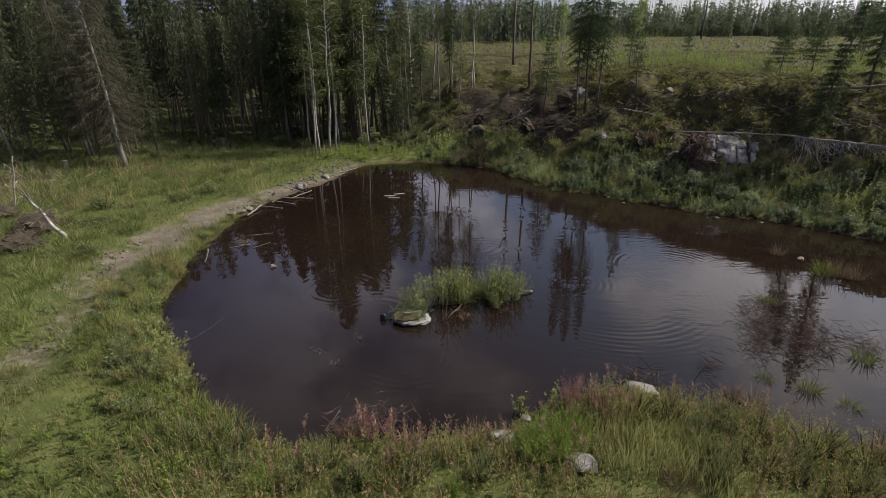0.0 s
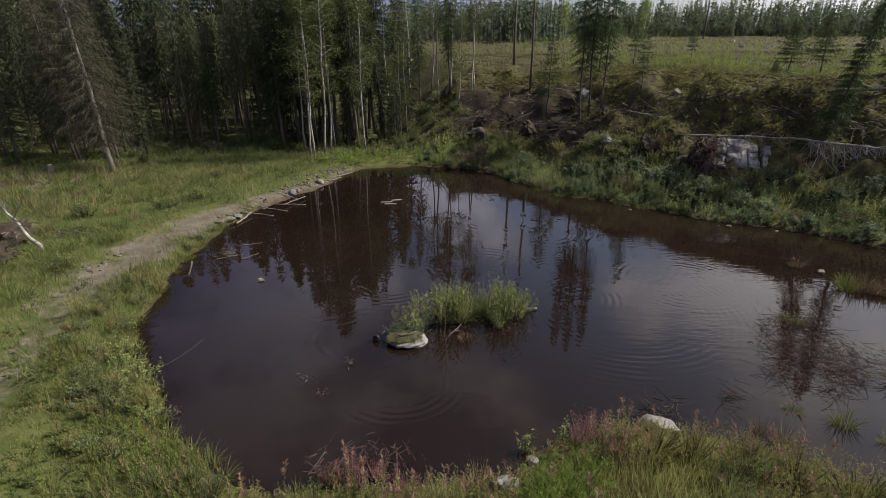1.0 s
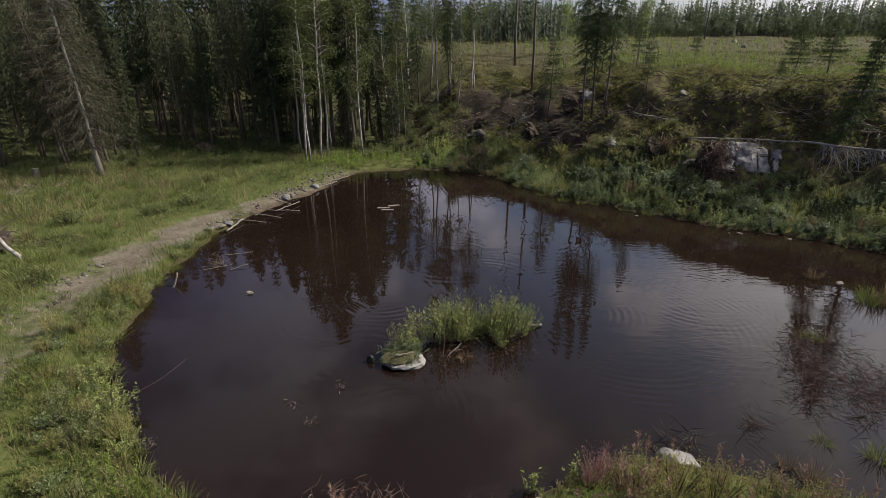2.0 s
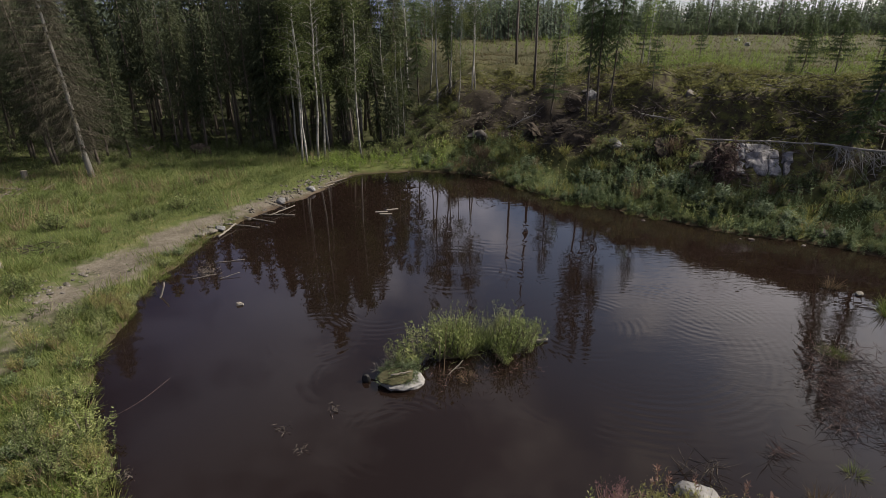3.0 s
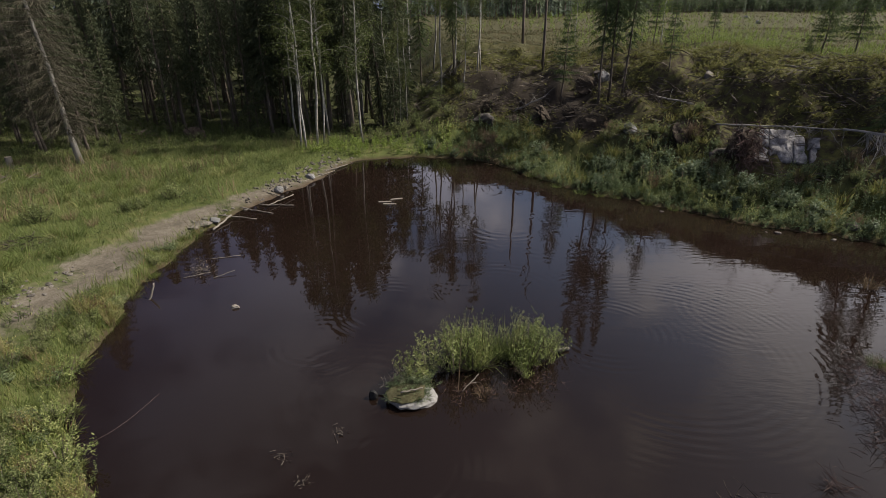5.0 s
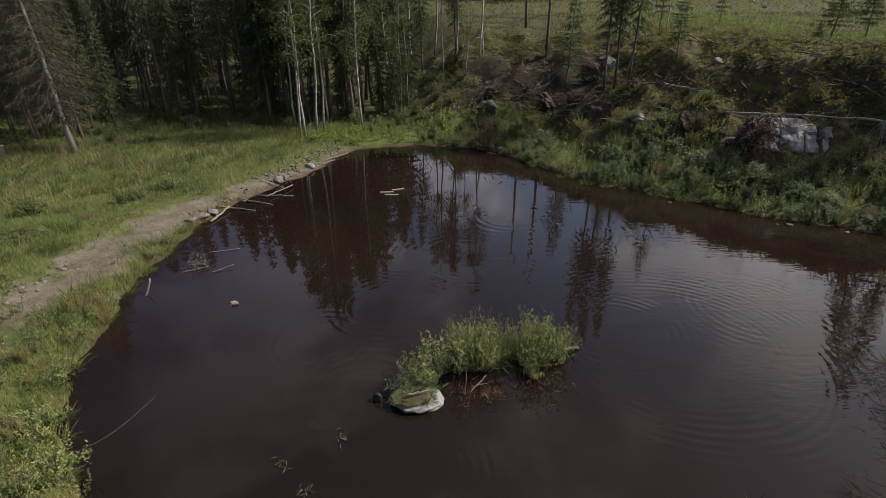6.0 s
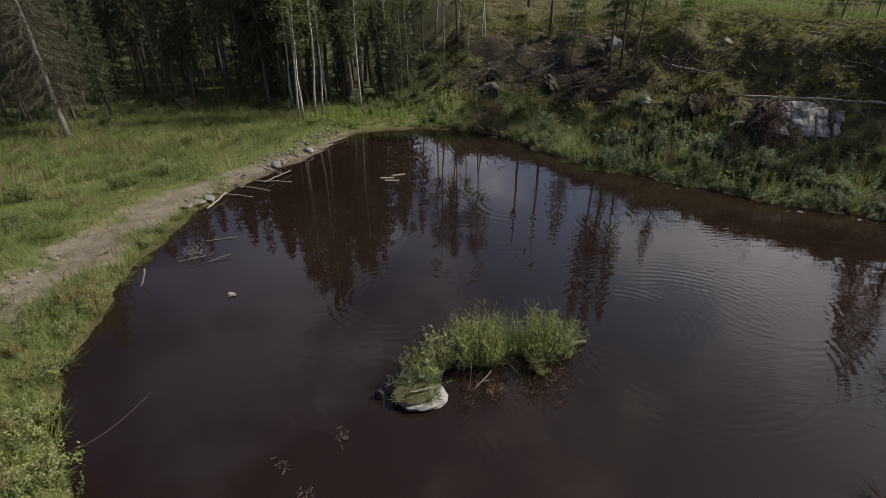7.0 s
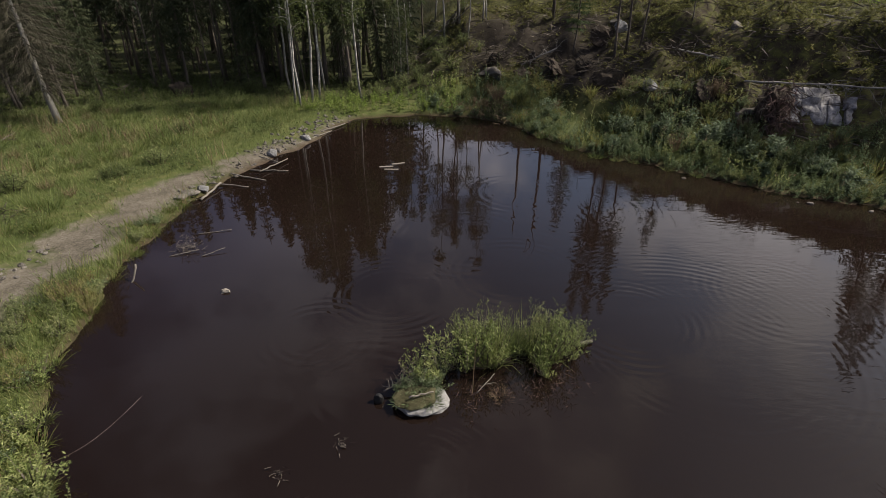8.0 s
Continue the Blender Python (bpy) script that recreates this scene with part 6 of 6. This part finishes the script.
def build_bushes():
    rng = np.random.default_rng(71)
    # bushes along the slope foot, several kinds
    def belt(x, y, climb):
        d = ground_z(x, y, shore_d)
        return in_view(x, y) * ground_z(x, y, bankness) * (d > 0.1) * smooth(0.5, -0.5, d - belt_width(x) - climb) * (1 - before_rock(x, y))

    def rows(density, seed, climb, lo, hi):
        r = np.random.default_rng(seed)
        x, y = scatter(-1, 28, 17, 44, density, r, lambda x, y: belt(x, y, climb) * smooth(0.3, 0.55, vnoise(x, y, 2.2, seed)))
        low = 0.65 + 0.35 * smooth(0, 1.5, ground_z(x, y, shore_d))
        return [(float(a), float(b), r.uniform(lo, hi) * float(k), r.uniform(0, 360), 0.0) for a, b, k in zip(x, y, low)]
    repeat(shrub(601, 18, 0.95, 0.34, 34, 0.14, HERB_BANK, DARK_TWIG, 0.26, "leafy_bush", rise=(0.0, 1.2)), rows(1.1, 81, 0.0, 0.6, 1.1), "dense dark green leafy bush at the slope foot", "bush", "slope foot bushes")
    repeat(shrub(603, 22, 1.15, 0.42, 36, 0.13, HERB_BANK, DARK_TWIG, 0.34, "dark_bush", rise=(0.0, 1.2)), rows(0.5, 82, -0.6, 0.6, 1.0), "tall dark leafy bush at the slope foot", "bush", "slope foot bushes")
    repeat(shrub(602, 20, 0.75, 0.4, 30, 0.11, LIGHT_BUSH, DARK_TWIG, 0.3, "light_bush", rise=(0.1, 1.3)), rows(0.8, 83, 0.5, 0.6, 1.1), "low yellowish-green bush at the slope foot", "bush", "slope foot bushes")
    repeat(shrub(604, 18, 0.7, 0.42, 26, 0.15, SILVER, DARK_TWIG, 0.42, "silver_bush"), rows(0.7, 84, -0.8, 0.7, 1.2), "low silvery-leaved bush at the slope foot", "bush", "slope foot bushes")
    repeat(shrub(605, 20, 0.85, 0.26, 26, 0.09, RUST, DRY, 0.2, "rusty_weed", rise=(0.3, 1.6)), rows(0.35, 85, 0.2, 0.7, 1.2), "rusty brown seeding weed at the slope foot", "weed", "rusty slope weeds")
    fringe = tussock(606, 90, 0.85, 0.2, OLIVE, 0.022, 0.35)
    for a, b, k, t, _ in rows(0.9, 86, 0.6, 0.7, 1.2):
        ob = tagged(new("grass_tuft", fringe), "yellowish-green tall grass tuft on the slope", "grass tussock", "slope grass tufts")
        ob.matrix_basis = pose(a, b, float(ground_z(a, b)), 0, 0, t) @ Matrix.Scale(k, 4)
    repeat(shrub(629, 24, 1.3, 0.7, 34, 0.12, LIGHT_BUSH, DARK_TWIG, 0.4, "shade_bush"), [(-4.6, 40.6, 0.9, 0, 0), (-3.2, 41.2, 1.1, 50, 0), (-2.2, 42.3, 1.0, 100, 0), (-0.8, 42.9, 1.0, 150, 0), (0.2, 41.6, 0.8, 200, 0), (-1.6, 41.0, 0.8, 250, 0), (-4.8, 44.6, 1.2, 300, 0), (-2.0, 47.2, 1.1, 30, 0), (-6.2, 41.4, 0.9, 80, 0), (0.9, 47.8, 1.0, 10, 0), (-10.6, 40.6, 0.8, 40, 0), (-12.8, 41.4, 0.9, 90, 0), (-15.2, 41.8, 0.8, 140, 0), (-18.6, 41.6, 0.9, 190, 0), (-13.9, 39.4, 0.6, 240, 0), (-0.5, 45.4, 0.9, 15, 0), (0.9, 44.2, 0.8, 65, 0), (1.9, 43.3, 0.7, 115, 0), (-1.6, 46.4, 1.0, 165, 0), (-0.6, 43.9, 0.9, 215, 0), (-2.6, 44.9, 1.0, 265, 0)],
           "shady green bush at the end of the wood", "bush", "wood edge bushes")
    # willow bushes on the track-side shore
    repeat(shrub(611, 30, 0.75, 0.5, 34, 0.075, WILLOW, TWIG), [(-9.25, 14.9, 0.9, 0, 0), (-8.5, 13.4, 1.0, 60, 0), (-7.55, 12.3, 1.1, 120, 0), (-6.6, 11.0, 0.8, 200, 0), (-9.8, 16.6, 0.7, 20, 0), (-7.0, 11.4, 0.7, 90, 0), (-9.95, 18.2, 0.6, 320, 0), (-10.0, 17.3, 0.75, 10, 0)],
           "light green willow bush hanging over the water", "bush", "shore willows")
    r = np.random.default_rng(74)
    lush = []
    while len(lush) < 70:
        a, b = r.uniform(-12.2, -5.5), r.uniform(9.5, 25)
        d = float(ground_z(a, b, shore_d))
        if 0.05 < d < 1.5 and float(ground_z(a, b, dirt)) < 0.3 and vnoise(a, b, 1.3, 75) > 0.4:
            lush.append((a, b, r.uniform(0.55, 1.15), r.uniform(0, 360), 0.0))
    repeat(shrub(651, 22, 0.6, 0.34, 30, 0.075, LIGHT_BUSH, TWIG, 0.34, "shore_bush", rise=(0.1, 1.4)), lush[0::2], "lush light green herb bush on the grassy pond edge", "bush", "lush shore bushes")
    repeat(shrub(652, 26, 0.7, 0.26, 26, 0.085, OLIVE, DRY, 0.16, "shore_bush", rise=(0.4, 1.8)), lush[1::4], "yellowish leafy stalk clump on the grassy pond edge", "bush", "lush shore bushes")
    repeat(shrub(653, 18, 0.5, 0.32, 26, 0.09, HERB_BANK, DARK_TWIG, 0.4, "shore_bush"), lush[3::4], "dark green leafy herb bush on the grassy pond edge", "bush", "lush shore bushes")
    # near bank clumps
    repeat(shrub(621, 40, 0.6, 0.42, 34, 0.06, LIGHT_BUSH, DARK_TWIG, 0.26, "bank_clump", rise=(0.2, 1.5)), [(-2.6, 7.9, 1.0, 0, 0), (-1.6, 7.6, 0.9, 40, 0), (6.0, 8.9, 1.1, 160, 0), (7.0, 8.2, 1.0, 200, 0), (7.8, 7.5, 1.1, 240, 0), (5.2, 8.2, 1.0, 280, 0), (-4.0, 7.9, 0.8, 300, 0),
                                                                 (-5.4, 8.8, 0.8, 20, 0), (9.4, 7.6, 1.1, 70, 0), (-6.6, 9.6, 0.7, 10, 0)], "dense low herb clump on the near bank", "bush", "near bank clumps")
    repeat(shrub(622, 40, 0.5, 0.36, 50, 0.05, LIME, LIME, 0.18, "fern_clump", rise=(0.4, 1.8)), [(2.1, 8.7, 1.25, 0, 0.1), (2.75, 8.95, 1.1, 50, 0.1), (1.85, 8.2, 1.1, 100, 0.1), (2.4, 8.35, 1.0, 20, 0.1), (-3.4, 7.5, 0.8, 30, 0), (0.2, 7.4, 0.6, 60, 0)], "bright green feathery herb clump on the bank", "herb", "bright herb clumps")
    repeat(shrub(623, 26, 0.85, 0.3, 34, 0.045, ROSE, FIREWEED, 0.22, "red_weed", rise=(0.3, 1.8)), [(3.15, 10.35, 0.9, 30, 0), (2.85, 9.95, 0.9, 200, 0), (-1.2, 9.2, 0.85, 20, 0), (-0.8, 8.9, 0.8, 80, 0), (-1.7, 9.35, 0.9, 260, 0), (3.0, 10.15, 1.0, 0, 0), (3.35, 9.9, 0.9, 60, 0), (-1.9, 9.0, 0.8, 100, 0), (-1.5, 8.9, 0.7, 140, 0), (-2.2, 9.1, 0.75, 190, 0)], "reddish withered weed clump at the water", "weed", "reddish weeds")
    repeat(shrub(624, 5, 0.75, 0.2, 26, 0.08, WILLOW, TWIG, 0.45, "sapling"), [(1.75, 9.95, 1.0, 0, 0), (2.6, 10.2, 0.9, 60, 0), (7.2, 9.2, 0.8, 0, 0)], "thin young willow sapling at the water's edge", "sapling", "shore saplings")
    drowned = [(10.1, 15.0, 0.9, 45, -0.12), (11.0, 15.0, 0.8, 95, -0.12), (9.3, 13.5, 0.8, 0, -0.12), (10.0, 13.2, 1.0, 70, -0.12), (9.7, 14.0, 0.8, 130, -0.12), (10.5, 12.7, 0.8, 210, -0.12), (7.0, 11.8, 0.28, 20, -0.2), (8.9, 12.7, 0.6, 300, -0.12), (10.9, 13.6, 0.9, 330, -0.12), (11.8, 12.8, 0.9, 10, -0.12), (9.9, 12.2, 0.4, 40, -0.25)]
    for k, (x, y, s, t, lift) in enumerate(drowned):
        brush("drowned_bush", x, y, int(260 * s), 0.36 * s, 0.42, 0.6, RED_TWIG, 640 + k, "reddish-brown twiggy bush standing drowned in the shallows", -0.06, 0.006, "bush")["group"] = "drowned bushes"
    clumps = []
    while len(clumps) < 46:
        a, b = rng.uniform(-31, -12.8), rng.uniform(15, 37)
        if float(ground_z(a, b, dirt)) < 0.15:
            clumps.append((a, b, rng.uniform(0.6, 1.25), rng.uniform(0, 360), 0.0))
    repeat(shrub(628, 22, 0.62, 0.45, 26, 0.10, LIGHT_BUSH, DARK_TWIG, 0.34, "herb_clump"), clumps, "dark green leafy herb clump in the meadow", "herb", "meadow herb clumps")
    brow = [(3.6, 9.75, 0.95), (4.25, 9.6, 1.05), (5.0, 9.5, 0.95), (5.8, 9.2, 1.0), (6.6, 8.8, 1.05), (7.5, 8.4, 1.1), (8.4, 8.0, 1.1), (9.4, 7.7, 1.1), (6.2, 7.9, 0.9), (7.4, 7.2, 0.9), (-1.0, 8.1, 0.7), (0.1, 8.3, 0.62), (-2.2, 8.2, 0.7),
            (10.4, 7.6, 1.1), (11.6, 7.4, 1.1), (-3.3, 8.1, 0.6)]
    repeat(shrub(627, 54, 0.95, 0.5, 36, 0.06, OLIVE, DARK_TWIG, 0.2, "olive_bush", rise=(0.3, 1.8)), [(x, y, s, 50 * k, 0) for k, (x, y, s) in enumerate(brow)], "tall olive-green bush with brownish stalks on the near bank", "bush", "near bank bushes")
    r = np.random.default_rng(73)
    green = [(x + r.normal(0, 0.1), y + r.normal(0, 0.1), r.uniform(0.7, 1.05), r.uniform(0, 360), 0) for x, y in
             [(5.5, 8.7), (6.1, 9.3), (6.9, 8.3), (7.0, 9.0), (7.9, 8.2), (8.8, 8.2), (5.9, 8.2), (6.7, 7.5), (7.9, 7.2), (8.7, 7.1), (9.7, 8.2), (10.6, 8.1), (5.3, 7.6), (-0.4, 7.9), (-1.7, 7.7), (-2.8, 7.6), (0.7, 8.0), (-4.2, 8.4), (-5.0, 8.9)]]
    repeat(shrub(641, 60, 0.9, 0.44, 40, 0.055, LIGHT_BUSH, DARK_TWIG, 0.22, "feathery_bush", rise=(0.3, 1.8)), green, "feathery light green bush with fine leaves on the near bank", "bush", "feathery bank bushes")
    rusty = [(3.5, 9.3, 0.8), (4.5, 10.0, 0.8), (6.35, 9.9, 0.8), (7.0, 9.5, 0.9), (9.0, 8.6, 0.8), (5.2, 9.9, 0.7), (0.8, 8.6, 0.7), (-0.6, 8.5, 0.7), (8.2, 7.6, 0.8), (-2.9, 8.5, 0.6), (3.2, 9.5, 0.6)]
    repeat(shrub(642, 40, 0.8, 0.3, 30, 0.045, RUST, DRY, 0.2, "rusty_weed", rise=(0.3, 1.8)), [(x, y, s, 40 * k, 0) for k, (x, y, s) in enumerate(rusty)], "rusty brown seeding weed on the near bank", "weed", "rusty bank weeds")
    for k, (x, y) in enumerate([(-1.6, 9.35), (-1.1, 9.5), (-2.1, 9.3)]):
        brush("drowned_branches", x, y, 60, 0.22, 0.34, 0.9, RED_TWIG, 780 + k, "arching dead branches at the water's edge", -0.02, 0.009, "branches")
    for k, (x, y, z) in enumerate([(14.3, 29.2, 0.9), (14.6, 29.1, 0.8), (14.4, 29.35, 1.4), (13.95, 29.5, 1.1), (14.1, 29.1, 0.5)]):
        brush("hanging_roots", x, y, 60, 0.24, 0.6, -1.4, RED_TWIG, 770 + k, "ropy brown roots hanging beside the outcrop", z, 0.026, "roots")
    edge = []
    for k in range(34):
        a = SHORE[np.argmin(np.hypot(SHORE[:, 0] + 10.3 - 0.16 * k * (k > 12), SHORE[:, 1] - (24.5 - 0.5 * k)))]
        edge.append((float(a[0]) - 0.1 + rng.normal(0, 0.15), float(a[1]) + rng.normal(0, 0.25), rng.uniform(0.45, 0.95), rng.uniform(0, 360)))
    soft = tussock(634, 120, 0.62, 0.26, GRASS_NEAR, 0.010, 0.7)
    for a, b, s, t in edge:
        ob = tagged(new("grass_tuft", soft), "soft green grass tuft hanging over the water", "grass tussock", "shore tufts")
        ob.matrix_basis = pose(a, b, max(float(ground_z(a, b)), 0.02), 0, 0, t) @ Matrix.Scale(s, 4)
    r = np.random.default_rng(77)
    lush, done = tussock(635, 130, 0.7, 0.34, GRASS, 0.016, 0.55), 0
    while done < 150:
        a, b = r.uniform(-30, -9.5), r.uniform(14, 39)
        if float(ground_z(a, b, dirt)) < 0.12 and float(ground_z(a, b, shore_d)) > 1.4 and float(ground_z(a, b, forest_f)) < 0.4 and vnoise(a, b, 2.4, 78) > 0.42:
            ob = tagged(new("grass_tuft", lush), "tall soft yellowish-green grass tuft in the meadow", "grass tussock", "meadow tufts")
            ob.matrix_basis = pose(a, b, float(ground_z(a, b)), 0, 0, r.uniform(0, 360)) @ Matrix.Scale(r.uniform(0.7, 1.35), 4)
            done += 1
    # sedge
    dry, green = tussock(631, 110, 0.8, 0.2, DRY, 0.012, 0.35), tussock(632, 130, 0.75, 0.24, GRASS_NEAR, 0.013, 0.4)
    mixed = tussock(633, 110, 0.55, 0.18, GRASS)
    rows = [(dry, 0.75, 9.05, 0.9), (dry, 1.0, 8.9, 0.7), (green, 14.0, 17.7, 1.1), (dry, 14.5, 17.6, 1.3), (dry, 14.95, 17.4, 1.2), (green, 14.3, 18.1, 1.0), (dry, 13.5, 19.7, 0.9), (green, 9.0, 10.8, 0.8), (mixed, 8.2, 11.3, 0.7), (green, 11.3, 12.1, 0.9), (green, 10.75, 15.4, 0.7),
            (mixed, 10.6, 15.6, 0.8), (green, 15.4, 14.6, 0.9), (dry, 7.0, 10.6, 0.7), (dry, 7.3, 10.2, 0.9), (mixed, 9.6, 10.2, 0.8), (green, 12.2, 10.4, 1.0), (mixed, 11.0, 10.0, 0.9)]
    rows += [(mixed, a, b, rng.uniform(0.7, 1.2)) for a, b in [(5.6, 30.7), (6.6, 29.6), (8.1, 28.9), (9.3, 28.0), (7.4, 29.2), (4.6, 32.7), (10.2, 27.2)]]
    rows += [(dry, rng.uniform(-30, -13.5), rng.uniform(17, 38), rng.uniform(0.7, 1.1)) for _ in range(46)]
    rows += [(green, rng.uniform(-30, -13.5), rng.uniform(15, 38), rng.uniform(0.8, 1.2)) for _ in range(60)]
    rows += [((dry, green, mixed)[int(rng.integers(3))], rng.uniform(-13, -6.5), rng.uniform(5, 12), rng.uniform(0.5, 0.85)) for _ in range(26)]
    rows += [((dry, green, mixed)[int(rng.integers(3))], rng.uniform(-3, 10), rng.uniform(4.5, 8.8), rng.uniform(0.6, 1.0)) for _ in range(40)]
    for me, a, b, s in rows:
        ob = tagged(new("sedge_tussock", me), "straw-coloured dry sedge tussock" if me is dry else "green arching sedge tussock", "grass tussock", "sedge tussocks")
        ob.matrix_basis = pose(a, b, max(float(ground_z(a, b)), 0.0), 0, 0, rng.uniform(0, 360)) @ Matrix.Scale(s, 4)


# ---------------------------------------------------------------- the islet
def build_island():
    rng = np.random.default_rng(81)
    mound = stone_geo(701, 1.75, 0.7, 0.16, 4, 4, 0.14)
    ob = tagged(new("mud_islet", mound.mesh("mud_islet", MUD, smoothed=True)), "low muddy islet in the middle of the pond", "islet")
    ob.matrix_basis = pose(0.85, 15.7, -0.15, 0, 0, 12)
    rock = new("islet_boulder")
    part("rock", stone_geo(702, 0.56, 0.40, 0.16, 4, 12, 0.08, 0.8), PALE_STONE, rock)
    turf = stone_geo(703, 0.50, 0.36, 0.12, 4, 5, 0.10)
    part("moss_cap", turf, MOSS, rock, "mossy green cap").matrix_basis = pose(-0.05, 0.05, 0.12)
    tagged(rock, "pale boulder with mossy top at the islet's edge", "rock").matrix_basis = pose(-0.98, 14.3, 0.04, 0, 0, 15)
    lump = tagged(new("black_stub", stone_geo(704, 0.11, 0.10, 0.15, 2, 6).mesh("black_stub", DARK_RUBBER)), "small black charred stub standing in the water", "stub")
    lump.matrix_basis = pose(-1.84, 14.36, 0.06)
    repeat(shrub(711, 24, 1.1, 0.42, 40, 0.07, WILLOW, TWIG, 0.34, "islet_willow", rise=(0.2, 1.5)), [(-0.5, 15.15, 1.1, 0, 0.0), (-0.95, 14.95, 0.8, 70, 0.0), (0.0, 15.45, 1.2, 140, 0.0), (1.8, 15.6, 1.15, 200, 0.0), (2.3, 15.75, 0.85, 260, 0.0), (1.75, 15.2, 0.75, 30, -0.03), (0.5, 15.55, 1.1, 80, 0.0), (2.65, 16.1, 0.7, 310, -0.03)],
           "light green willow bush on the islet", "bush", "islet willows")
    repeat(shrub(713, 26, 1.5, 0.36, 36, 0.09, WILLOW, TWIG, 0.16, "stalk_clump", rise=(0.5, 2.0)), [(0.75, 15.8, 1.0, 0, 0.0), (0.35, 16.0, 0.95, 60, 0.0), (1.55, 16.0, 0.95, 130, 0.0), (-0.1, 15.95, 0.8, 200, 0.0), (2.0, 16.1, 0.9, 250, 0.0)],
           "tall upright leafy stalks on the islet", "plants", "islet stalks")
    repeat(shrub(712, 20, 0.42, 0.34, 34, 0.06, HERB_BANK, TWIG, 0.34, "islet_herb"), [(-1.0, 14.6, 0.9, 0, 0.2), (-0.6, 14.8, 0.9, 80, 0.05), (-1.25, 14.5, 0.6, 10, 0.2), (-0.75, 14.55, 0.8, 50, 0.18), (-1.1, 14.35, 0.4, 90, 0.22), (-0.85, 14.3, 0.35, 140, 0.22)], "low dark green herb on the islet boulder", "herb", "islet herbs")
    green = tussock(721, 170, 1.5, 0.3, WILLOW, 0.014, 0.3)
    moss = tussock(723, 90, 0.16, 0.14, HERB_BANK, 0.010, 0.8)
    grey = tussock(722, 120, 0.42, 0.12, DRY, 0.009, 0.7)
    for me, a, b, s, lift in [(green, 0.6, 15.6, 0.9, 0.0), (green, 1.75, 15.75, 0.85, 0.0), (green, 0.3, 15.9, 0.9, 0.0), (green, 1.3, 16.0, 0.85, 0.0), (green, 0.95, 15.95, 0.8, 0.0), (grey, 0.73, 14.45, 0.9, -0.03), (grey, 0.66, 14.58, 0.7, -0.03), (grey, 1.6, 14.65, 0.45, -0.05),
                              (grey, 0.1, 14.5, 0.5, -0.05), (grey, 2.1, 14.9, 0.45, -0.05), *[(moss, -1.02 + rng.uniform(-0.36, 0.34), 14.36 + rng.uniform(-0.2, 0.26), rng.uniform(0.8, 1.3), 0.22) for _ in range(34)]]:
        ob = tagged(new("sedge_tussock", me), "arching green sedge on the islet" if me is green else "short green moss tuft on the islet boulder" if me is moss else "withered grey grass clump at the islet", "grass tussock", "islet sedges")
        ob.matrix_basis = pose(a, b, lift, 0, 0, rng.uniform(0, 360)) @ Matrix.Scale(s, 4)
    brush("twig_nest", -1.3, 14.72, 90, 0.1, 0.22, 0.5, TWIG, 756, "ball of grey dead twigs behind the islet boulder", 0.12, 0.006, "twigs")
    log("dry_stalk", (0.1, 14.55, -0.1), (0.16, 14.75, 1.35), 0.012, DRY, "single thin dry stalk standing beside the islet", 0, 60, 0.2, 0.5, "stalk")
    log("driftwood_log", (2.5, 16.1, 0.08), (3.05, 16.25, 0.06), 0.05, PALE_WOOD, "short bleached log end at the islet", 0, 61)
    log("floating_stick", (-1.2, 14.15, 0.31), (-0.7, 14.3, 0.33), 0.022, PALE_WOOD, "bleached stick lying on the islet boulder", 0, 62, category="stick")
    log("floating_stick", (-1.75, 14.55, 0.1), (-1.2, 14.8, 0.3), 0.018, PALE_WOOD, "bleached stick leaning on the islet boulder", 3, 63, 0.3, category="stick")
    log("floating_stick", (0.2, 14.6, 0.0), (0.6, 14.95, 0.22), 0.015, PALE_WOOD, "curved dry branch in the shallows by the islet", 3, 64, 0.25, category="stick")
    for k, (x, y, s) in enumerate([(0.1, 14.35, 0.25), (1.5, 14.6, 0.22), (2.0, 14.7, 0.25), (0.7, 14.4, 0.15)]):
        brush("withered_weed", x, y, 80, s, 0.15, 0.6, RED_TWIG, 750 + k, "withered brown weed stems around the islet", -0.03, 0.005, "weed")["group"] = "withered weeds"


SILVER = leaf_material("silvery_leaves", (0.052, 0.074, 0.038), (0.12, 0.155, 0.084), (0.26, 0.30, 0.185), 1.0, 0.25, 0.4, by_plant=0.4)
build_rocks()
build_dead_wood()
build_brush()
build_bushes()
build_island()
